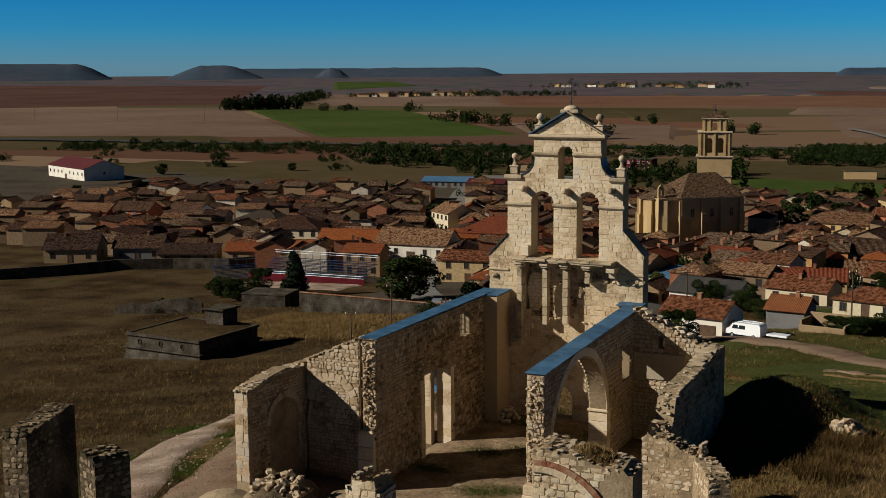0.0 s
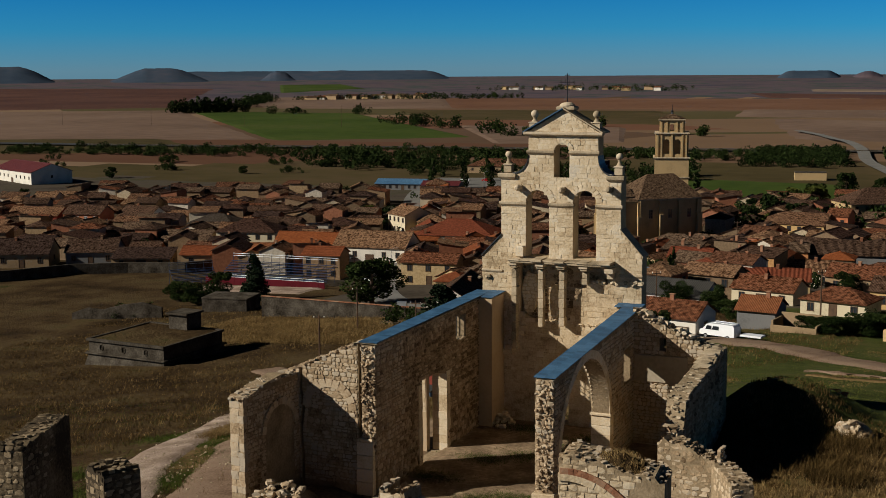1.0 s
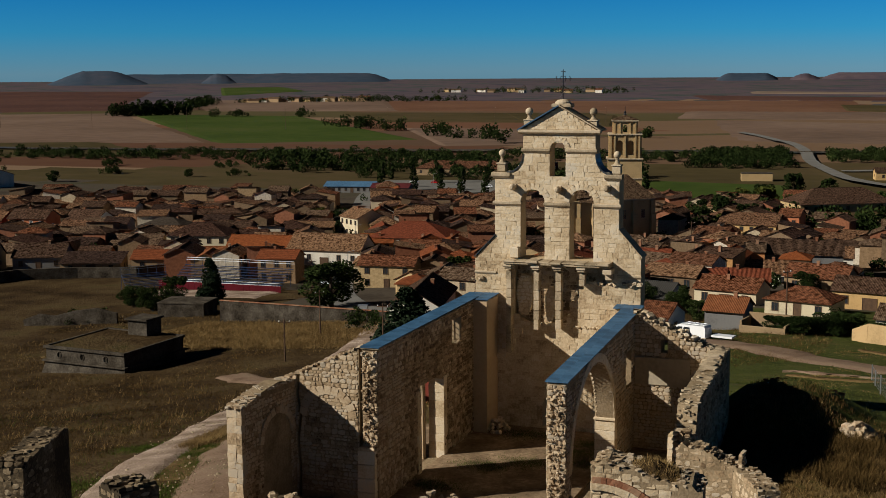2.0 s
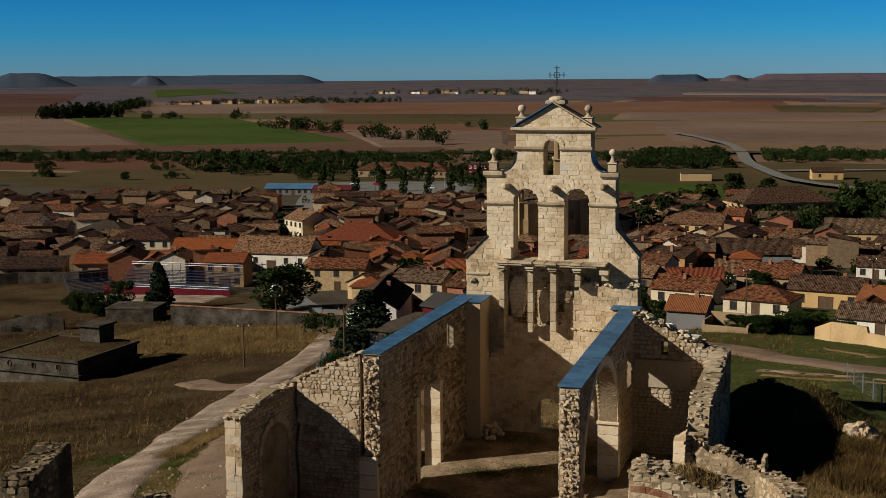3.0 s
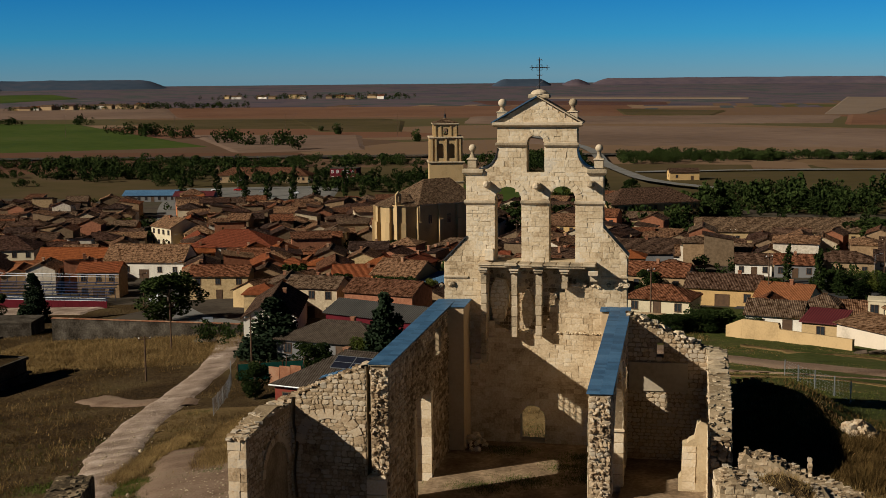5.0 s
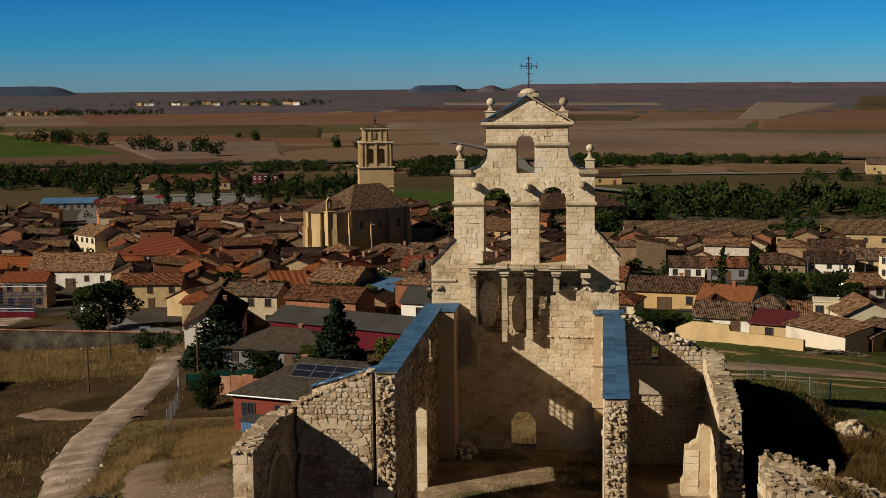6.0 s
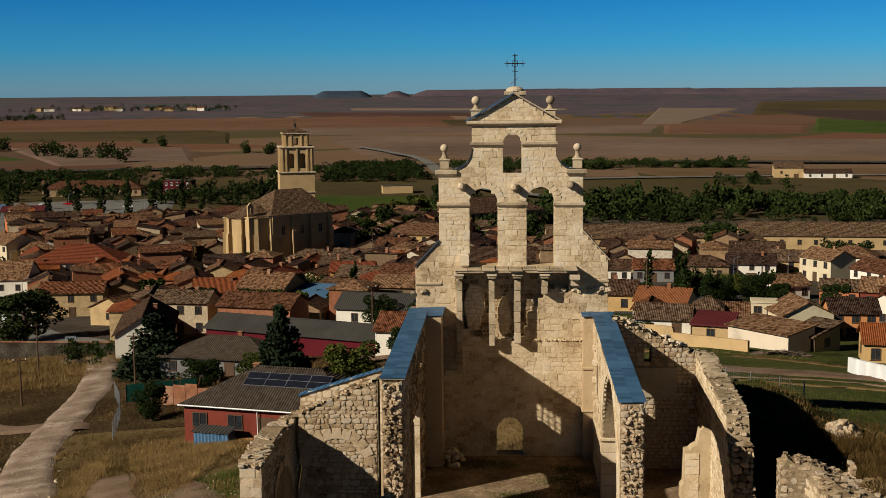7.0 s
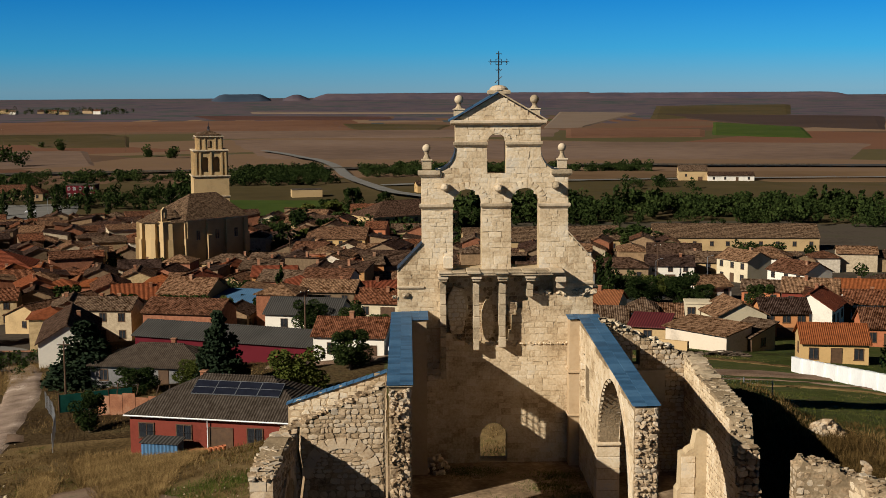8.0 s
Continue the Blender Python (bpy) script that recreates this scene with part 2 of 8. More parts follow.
GLASS = surface("window glass", [(0.012, 0.014, 0.018), (0.03, 0.035, 0.04)], 1, 4, 0.08, 0, spec=0.6)
WOOD = surface("brown woodwork", [(0.05, 0.028, 0.015), (0.11, 0.06, 0.03)], 2, 12, 0.6, 0.2)
CONCRETE = surface("weathered concrete", [(0.016, 0.0125, 0.009), (0.042, 0.034, 0.025), (0.072, 0.06, 0.046), (0.115, 0.098, 0.076)], 0.5, 4, 0.95, 0.6)
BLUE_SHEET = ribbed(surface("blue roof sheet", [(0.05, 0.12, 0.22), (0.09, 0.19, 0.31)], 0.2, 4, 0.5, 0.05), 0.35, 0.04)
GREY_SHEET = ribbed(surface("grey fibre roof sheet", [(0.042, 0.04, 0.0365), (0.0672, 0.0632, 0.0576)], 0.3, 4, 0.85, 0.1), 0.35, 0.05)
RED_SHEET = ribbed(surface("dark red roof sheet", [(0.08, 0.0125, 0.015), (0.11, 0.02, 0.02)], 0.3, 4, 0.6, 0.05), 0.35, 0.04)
BLUE_PAINT = surface("blue painted steel", [(0.012, 0.024, 0.066), (0.021, 0.039, 0.09)], 1, 6, 0.5, 0)
SOLAR = surface("solar cells", [(0.008, 0.009, 0.014), (0.016, 0.018, 0.028)], 2, 9, 0.12, 0, spec=0.6)
CARPAINT = surface("white car paint", [(0.74, 0.75, 0.76), (0.80, 0.81, 0.82)], 1, 5, 0.25, 0, spec=0.5)
RUBBER = surface("black rubber", [(0.012, 0.012, 0.012), (0.03, 0.03, 0.03)], 5, 20, 0.8, 0.1)
NET = surface("green shade net", [(0.01, 0.06, 0.045), (0.02, 0.10, 0.075)], 1, 8, 0.9, 0.1)
ADOBE_WARM = paint("warm ochre adobe", (0.42, 0.29, 0.145))
TERRACOTTA = paint("terracotta", (0.42, 0.15, 0.07))

# ---- mesh helpers ----
class Build:
    """Collects boxes, prisms and turned shapes into one mesh."""
    def __init__(self):
        self.v, self.f = [], []

    def add(self, vs, fs):
        o = len(self.v)
        self.v += [tuple(p) for p in vs]
        self.f += [tuple(i + o for i in q) for q in fs]
        return self

    def hexa(self, p):
        return self.add(p, [(0, 3, 2, 1), (4, 5, 6, 7), (0, 1, 5, 4), (1, 2, 6, 5), (2, 3, 7, 6), (3, 0, 4, 7)])

    def box(self, x0, y0, z0, x1, y1, z1, m=None):
        p = [(x0, y0, z0), (x1, y0, z0), (x1, y1, z0), (x0, y1, z0), (x0, y0, z1), (x1, y0, z1), (x1, y1, z1), (x0, y1, z1)]
        return self.hexa([m @ Vector(q) for q in p] if m else p)

    def block(self, x0, y0, z0, x1, y1, z1, c=0.03, m=None):
        """A box whose upper and lower rims are chamfered."""
        ring = [(x0 + c, y0 + c, x1 - c, y1 - c, z0), (x0, y0, x1, y1, z0 + c), (x0, y0, x1, y1, z1 - c), (x0 + c, y0 + c, x1 - c, y1 - c, z1)]
        vs = [q for a, b, d, e, z in ring for q in ((a, b, z), (d, b, z), (d, e, z), (a, e, z))]
        fs = [(3, 2, 1, 0), (12, 13, 14, 15)] + [(4 * k + i, 4 * k + (i + 1) % 4, 4 * k + 4 + (i + 1) % 4, 4 * k + 4 + i) for k in range(3) for i in range(4)]
        return self.add([m @ Vector(q) for q in vs] if m else vs, fs)

    def turned(self, profile, at, n=12, m=None):
        """Rings of (radius, height) about an upright axis."""
        vs, fs = [], []
        for r, z in profile:
            for i in range(n):
                a = 2 * math.pi * i / n
                vs.append((at[0] + r * math.cos(a), at[1] + r * math.sin(a), at[2] + z))
        for k in range(len(profile) - 1):
            for i in range(n):
                j = (i + 1) % n
                fs.append((k * n + i, k * n + j, (k + 1) * n + j, (k + 1) * n + i))
        fs += [tuple(range(n - 1, -1, -1)), tuple(range((len(profile) - 1) * n, len(profile) * n))]
        return self.add([m @ Vector(q) for q in vs] if m else vs, fs)

    def rod(self, a, b, r, n=6):
        a, b = Vector(a), Vector(b)
        q = (b - a).to_track_quat("Z", "Y")
        vs = [p + q @ Vector((r * math.cos(2 * math.pi * i / n), r * math.sin(2 * math.pi * i / n), 0)) for p in (a, b) for i in range(n)]
        fs = [(i, (i + 1) % n, n + (i + 1) % n, n + i) for i in range(n)] + [tuple(range(n - 1, -1, -1)), tuple(range(n, 2 * n))]
        return self.add(vs, fs)

    def prism(self, outer, holes, place, d0, d1):
        """A flat outline with holes, made thick. place(u, w, d) gives the point."""
        loops = [outer] + list(holes)
        flat = [p for lp in loops for p in lp]
        tri = tess([[Vector((u, w, 0)) for u, w in lp] for lp in loops])
        n = len(flat)
        vs = [place(u, w, d0) for u, w in flat] + [place(u, w, d1) for u, w in flat]
        fs = [tuple(t) for t in tri] + [tuple(i + n for i in reversed(t)) for t in tri]
        o = 0
        for lp in loops:
            k = len(lp)
            fs += [(o + i, o + (i + 1) % k, n + o + (i + 1) % k, n + o + i) for i in range(k)]
            o += k
        return self.add(vs, fs)


from mathutils.geometry import tessellate_polygon as tess


def finish(name, b, material, parent=None, label="", smooth=False, fix=True):
    me = bpy.data.meshes.new(name)
    me.from_pydata(b.v, [], b.f)
    if fix:
        bm = bmesh.new()
        bm.from_mesh(me)
        bmesh.ops.recalc_face_normals(bm, faces=bm.faces)
        bm.to_mesh(me)
        bm.free()
    for m in (material if isinstance(material, list) else [material]):
        me.materials.append(m)
    if smooth:
        me.polygons.foreach_set("use_smooth", [True] * len(me.polygons))
    ob = new(name, me)
    if parent:
        ob.parent = parent
    if label:
        ob["label"] = label
    return ob


def thing(name, at, label, category, group="", kind="", rz=0):
    ob = new(name)
    ob.empty_display_size = 0.3
    ob.matrix_world = pose(*at, 0, 0, rz)
    return tagged(ob, label, category, group, kind)


rnd = random.Random(7)


def arch(u0, u1, w0, spring, n=9):
    """Outline of an opening with a round head."""
    c, r = (u0 + u1) / 2, (u1 - u0) / 2
    return [(u0, w0), (u1, w0)] + [(c + r * math.cos(math.pi * i / n), spring + r * math.sin(math.pi * i / n)) for i in range(n + 1)]


def rocky(seed, k=0.16):
    """One worn stone of unit size, its front towards -y."""
    g = random.Random(seed)
    j = lambda a: g.uniform(-a, a)
    c = 0.014
    vs = [(sx * 0.5, 0.5, sz * 0.5) for sx, sz in ((-1, -1), (1, -1), (1, 1), (-1, 1))]
    vs += [(sx * (0.5 + j(0.03)), -0.4 + j(k), sz * (0.5 + j(0.015))) for sx, sz in ((-1, -1), (1, -1), (1, 1), (-1, 1))]
    vs += [(sx * (0.5 - c + j(0.04)), -0.5 + j(k), sz * (0.5 - c * 1.3 + j(0.05))) for sx, sz in ((-1, -1), (1, -1), (1, 1), (-1, 1))]
    vs.append((j(0.15), -0.5 - abs(j(k)), j(0.15)))
    fs = [(i, (i + 1) % 4, 4 + (i + 1) % 4, 4 + i) for i in range(4)] + [(4 + i, 4 + (i + 1) % 4, 8 + (i + 1) % 4, 8 + i) for i in range(4)]
    fs += [(8 + i, 8 + (i + 1) % 4, 12) for i in range(4)]
    return vs, fs


def boulder(seed):
    """One loose broken stone of unit size."""
    g = random.Random(seed)
    vs = []
    for z, r, n in ((-0.5, 0.33, 5), (-0.1, 0.55, 5), (0.3, 0.42, 5)):
        for i in range(n):
            a = 2 * math.pi * i / n + g.uniform(-0.35, 0.35)
            q = r * g.uniform(0.75, 1.2)
            vs.append((q * math.cos(a), q * math.sin(a), z + g.uniform(-0.12, 0.12)))
    vs.append((g.uniform(-0.1, 0.1), g.uniform(-0.1, 0.1), 0.5))
    fs = [(4, 3, 2, 1, 0)] + [(5 * k + i, 5 * k + (i + 1) % 5, 5 * k + 5 + (i + 1) % 5, 5 * k + 5 + i) for k in range(2) for i in range(5)]
    fs += [(10 + i, 10 + (i + 1) % 5, 15) for i in range(5)]
    return vs, fs


def cobble(seed):
    """One uneven rubble stone of unit size, many-sided, its front towards -y."""
    g = random.Random(seed)
    n = g.choice((6, 7, 7, 8))
    ring = []
    for i in range(n):
        a = 2 * math.pi * (i + g.uniform(-0.25, 0.25)) / n
        c, s = math.cos(a), math.sin(a)
        k = 0.5 / max(abs(c), abs(s)) ** g.uniform(0.6, 1.0) * g.uniform(0.92, 1.1)
        ring.append((max(-0.53, min(0.53, c * k)), max(-0.53, min(0.53, s * k))))
    tip, lean = g.uniform(-0.1, 0.1), g.uniform(-0.12, 0.12)
    vs = [(x, 0.5, z) for x, z in ring] + [(x, -0.3 + g.uniform(-0.05, 0.05), z) for x, z in ring]
    vs += [(x * 0.9, -0.45 + lean * x * 2 + tip * z * 2 + g.uniform(-0.06, 0.06), z * 0.88) for x, z in ring] + [(g.uniform(-0.1, 0.1), -0.48 + g.uniform(-0.08, 0.05), g.uniform(-0.1, 0.1))]
    fs = [(k * n + i, k * n + (i + 1) % n, (k + 1) * n + (i + 1) % n, (k + 1) * n + i) for k in range(2) for i in range(n)] + [(2 * n + i, 2 * n + (i + 1) % n, 3 * n) for i in range(n)]
    return vs, fs


STONES = [cobble(i) for i in range(14)]
ASHLARS = [rocky(40 + i, 0.07) for i in range(8)]
FLATS = [rocky(120 + i, 0.14) for i in range(8)]
BOULDERS = [boulder(80 + i) for i in range(10)]
UNIT = {}


def unit_mesh(kind, i, vf, material):
    key = (kind, i, material.name)
    if key not in UNIT:
        me = bpy.data.meshes.new(kind)
        me.from_pydata(*[vf[0], [], vf[1]])
        me.materials.append(material)
        UNIT[key] = me
    return UNIT[key]


def pieces(parent, name, todo, shapes, material, rank, most=300):
    """todo: matrices. The first by rank become parts of their own, the others one joined part."""
    todo = sorted(todo, key=lambda m: rank(m.translation))
    most = most if most == 300 else int(most * 0.42)
    for k, m in enumerate(todo[:most]):
        i = k % len(shapes)
        ob = new(name, unit_mesh(name, i, shapes[i], material))
        ob.parent = parent
        ob.matrix_world = m
    if len(todo) > most:
        b = Build()
        for k, m in enumerate(todo[most:]):
            vs, fs = shapes[k % len(shapes)]
            b.add([m @ Vector(p) for p in vs], fs)
        tagged(finish("masonry", b, material, parent, fix=False), "many more stones of the same masonry", kind="stuff")


def courses(place_m, z0, z1, spans, high=(0.24, 0.36), wide=(0.3, 0.65), thick=0.16, gap=0.018, ragged=0.0, g=None, calm=1.0):
    """Matrices of stones in uneven courses. spans(z) gives the stretches of wall at a height; place_m maps (u, out, z)."""
    g = g or rnd
    out = []
    z = z0
    while z < z1 - 0.1:
        h = min(g.uniform(*high), z1 - z)
        for a, b in spans(z + h / 2):
            u = a
            while u < b - 0.08:
                w = g.uniform(*wide)
                if b - u - w < wide[0] * 0.6:
                    w = b - u
                w = min(w, b - u)
                hh = h * (1 if g.random() > ragged else g.uniform(0.78, 1.22))
                m = place_m @ Matrix.Translation((u + w / 2, g.uniform(-0.012, 0.022) * calm + 0.4 * thick, z + hh / 2)) @ pose(0, 0, 0, 0, g.uniform(-1.5, 1.5) * (1 + 3 * ragged) * calm, 0)
                out.append(m @ Matrix.Diagonal((max(0.05, w - gap), thick, max(0.05, hh - gap), 1)))
                u += w
        z += h
    return out


def minus(stretches, a, b):
    out = []
    for p, q in stretches:
        if b <= p or a >= q:
            out.append((p, q))
        else:
            if a > p:
                out.append((p, a))
            if b < q:
                out.append((b, q))
    return [s for s in out if s[1] - s[0] > 0.06]


def without(stretches, hole, z):
    """Take an arched or square opening (u0, u1, w0, spring or top, round head) out of the stretches at height z."""
    u0, u1, w0, top, head = hole
    r = (u1 - u0) / 2
    if z < w0:
        return stretches
    if z <= top:
        return minus(stretches, u0, u1)
    if head and z < top + r:
        k = math.sqrt(r * r - (z - top) ** 2)
        return minus(stretches, (u0 + u1) / 2 - k, (u0 + u1) / 2 + k)
    return stretches


def voussoirs(place_m, u0, u1, spring, deep=0.4, n=11, thick=0.22):
    c, r = (u0 + u1) / 2, (u1 - u0) / 2
    out = []
    for i in range(n):
        a = math.pi * (i + 0.5) / n
        p = Matrix.Translation((c + (r + deep / 2) * math.cos(a), thick / 2 - 0.045, spring + (r + deep / 2) * math.sin(a)))
        out.append(place_m @ p @ Matrix.Rotation(-(a - math.pi / 2), 4, "Y") @ Matrix.Diagonal((math.pi * r / n - 0.015 + 0.06, thick, deep, 1)))
    return out


def scatter(n, spot, size, g, flat=0.7, tilt=0.5):
    out = []
    for _ in range(n):
        p = spot(g)
        s = g.uniform(*size)
        out.append(Matrix.Translation(p) @ Euler((g.uniform(-tilt, tilt), g.uniform(-tilt, tilt), g.uniform(0, 6.28))).to_matrix().to_4x4() @ Matrix.Diagonal((s * g.uniform(0.8, 1.3), s, s * g.uniform(flat * 0.7, flat * 1.2), 1)))
    return out


NEAR = Vector((3.0, -60.0, 18.0))
near = lambda p: (p - NEAR).length

# ---- ground ----
SPOTS = np.array([(0, -20, 0), (8, -10, 0), (-12, -15, -0.5), (0, 6, 0.1), (0, 15, -0.6), (-3, 24, -2.5), (0, -45, 0), (20, -30, 0), (-20, -40, -1), (14, 20, -1.5), (-22, 36, -10),
                  (-72, 59, -16), (-70, 98, -17.4), (-69, 119, -18.5), (-111, 140, -22), (-89, 171, -23), (5, 134, -15), (25, 173, -19), (40, 135, -15),
                  (-5, 75, -10), (-160, 340, -28), (-60, 300, -27), (60, 300, -26), (150, 250, -25), (-350, 490, -28), (40, 40, -6), (16, 4, 1.8), (18, -14, 1.5), (0, -84, -4), (-60, -20, -8), (60, -40, -4)], float)
def kin(a, b):
    return np.exp(-np.hypot(a[:, None, 0] - b[None, :, 0], a[:, None, 1] - b[None, :, 1]) / 90)
SPOT_W = np.linalg.solve(kin(SPOTS, SPOTS) + 0.02 * np.eye(len(SPOTS)), SPOTS[:, 2] + 27)
def heights(xy):
    xy = np.asarray(xy, float)
    far = np.clip((np.hypot(xy[:, 0], xy[:, 1] + 80) - 1300) / 3500, 0, 1)
    s = np.clip((xy[:, 1] - 1.0) / 3.2, 0, 1)
    fall = -2.4 * s * s * (3 - 2 * s) * np.exp(-(xy[:, 0] / 8) ** 2 - (np.maximum(0, xy[:, 1] - 7) / 9) ** 2)
    bank = 1.8 * np.exp(-((xy[:, 0] - 14.5) / 4.0) ** 4 - ((xy[:, 1] - 4.0) / 6.0) ** 4)
    return kin(xy, SPOTS) @ SPOT_W - 27 + 22 * far ** 1.5 + fall + bank
def gz(x, y):
    return float(heights([(x, y)])[0])


def graded(lo, hi, a, b, step, grow):
    out = list(np.arange(a, b + 0.01, step))
    s, v = step, a
    while v > lo:
        s *= grow
        v -= s
        out.insert(0, max(v, lo))
    s, v = step, out[-1]
    while v < hi:
        s *= grow
        v += s
        out.append(min(v, hi))
    return np.array(out)


gx, gy = graded(-4700, 4700, -110, 70, 2.0, 1.09), graded(-400, 4850, -70, 190, 2.0, 1.07)
GX, GY = np.meshgrid(gx, gy)
flat_xy = np.c_[GX.ravel(), GY.ravel()]
gh = heights(flat_xy)
bump_xy = np.array([noise.noise((x * 0.11, y * 0.11, 3.0)) * 0.22 + noise.noise((x * 0.45, y * 0.45, 9.0)) * 0.09 for x, y in flat_xy])
inside = (flat_xy[:, 0] > -7) & (flat_xy[:, 0] < 11) & (flat_xy[:, 1] > -21) & (flat_xy[:, 1] < 3)
gh = np.where(inside, np.minimum(gh - 0.05, -0.7), gh + bump_xy)
gme = bpy.data.meshes.new("ground")
nx, ny = len(gx), len(gy)
idx = np.arange(nx * ny).reshape(ny, nx)
quads = np.stack([idx[:-1, :-1], idx[:-1, 1:], idx[1:, 1:], idx[1:, :-1]], -1).reshape(-1, 4)
gme.from_pydata(np.c_[flat_xy, gh].tolist(), [], quads.tolist())
PATCH = surface("patchwork of far fields", [(0.10, 0.062, 0.038), (0.15, 0.098, 0.06), (0.19, 0.13, 0.085)], 0.004, 0.05, 1.0, 0.2, size=0.4)
pn, pl = PATCH.node_tree.nodes, PATCH.node_tree.links
cell = pn.new("ShaderNodeTexVoronoi")
cell.inputs["Scale"].default_value = 1.0
stretch = pn.new("ShaderNodeMapping")
stretch.inputs["Scale"].default_value, stretch.inputs["Rotation"].default_value = (0.0022, 0.0042, 0.001), (0, 0, 0.35)
pl.new(pn.new("ShaderNodeNewGeometry").outputs["Position"], stretch.inputs["Vector"])
pl.new(stretch.outputs[0], cell.inputs["Vector"])
kinds = pn.new("ShaderNodeValToRGB")
kinds.color_ramp.interpolation = "CONSTANT"
for i, c in enumerate([(0.088, 0.040, 0.024), (0.15, 0.094, 0.056), (0.13, 0.058, 0.034), (0.062, 0.056, 0.022), (0.19, 0.125, 0.078), (0.084, 0.050, 0.032), (0.050, 0.056, 0.016), (0.116, 0.068, 0.041)]):
    if i > 1:
        kinds.color_ramp.elements.new(i / 8)
    kinds.color_ramp.elements[i].position, kinds.color_ramp.elements[i].color = i / 8, (*c, 1)
split = pn.new("ShaderNodeSeparateColor")
pl.new(cell.outputs["Color"], split.inputs[0])
pl.new(split.outputs[0], kinds.inputs[0])
blend = pn.new("ShaderNodeMix")
blend.data_type = "RGBA"
blend.inputs[0].default_value = 0.8
pl.new(next(x for x in pn if x.type == "VALTORGB" and x != kinds).outputs[0], blend.inputs[6])
pl.new(kinds.outputs[0], blend.inputs[7])
pl.new(blend.outputs[2], pn["Principled BSDF"].inputs["Base Color"])
STEPPE = surface("golden grass ground", [(0.045, 0.03, 0.012), (0.095, 0.062, 0.026), (0.15, 0.10, 0.044), (0.06, 0.062, 0.016)], 0.16, 2.2, 1.0, 0.8, size=0.2)
for m in (DRY, TURF, TOWN, PATCH, OLIVE, EARTH, STEPPE, HAZED_PLAIN):
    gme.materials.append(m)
mid = flat_xy[quads].mean(1)
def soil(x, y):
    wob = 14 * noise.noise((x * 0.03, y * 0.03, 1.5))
    # past about 2 km the ground takes the haze-tinted material
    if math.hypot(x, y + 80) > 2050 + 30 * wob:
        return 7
    if math.hypot(x, y + 80) > 720 + 3 * wob:
        return 3
    if y + 0.1 * x > 400 + wob:
        return 4
    if x > max(-8, 9 - 0.35 * max(0, y - 4)) + 0.3 * wob and y < 140 - 0.5 * abs(x - 30) + wob and y > -6 + 0.35 * (x - 9):
        return 1
    if y + wob * 0.3 > 128 + 0.25 * max(0, -x - 60) + (25 if x < -95 else 0):
        return 2
    if inside_church(x, y):
        return 5
    if (x > 14 + 0.4 * wob and y < 24 + wob) or (-10 < x < 8 and 2 < y < 32 + wob) or (-46 + 0.2 * wob < x < -8 and -14 < y < 46 + 0.3 * wob and x > -30 - 0.33 * y) or (-98 < x < -54 and 82 + 0.4 * wob < y < 114):
        return 6
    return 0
def inside_church(x, y):
    return -12 < x < 12 and -30 < y < 3
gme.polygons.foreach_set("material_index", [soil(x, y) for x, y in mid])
gme.polygons.foreach_set("use_smooth", [True] * len(gme.polygons))
tagged(new("ground", gme), "dry grassy hill running down to farmland plain", "ground", kind="structure")


def drape(name, corners, material, label, lift=0.25, n=24, category="field"):
    """A four-cornered sheet of land laid over the ground."""
    a, b, c, d = [np.array(p, float) for p in corners]
    s = np.linspace(0, 1, n)
    pts = np.array([(1 - v) * ((1 - u) * a + u * b) + v * ((1 - u) * d + u * c) for v in s for u in s])
    me = bpy.data.meshes.new(name)
    i = np.arange(n * n).reshape(n, n)
    rim = np.ones((n, n))
    rim[1:-1, 1:-1] = 0
    me.from_pydata(np.c_[pts, heights(pts) + lift - rim.ravel() * (lift + 0.15)].tolist(), [], np.stack([i[:-1, :-1], i[:-1, 1:], i[1:, 1:], i[1:, :-1]], -1).reshape(-1, 4).tolist())
    me.materials.append(material)
    return tagged(new(name, me), label, category, kind="structure")


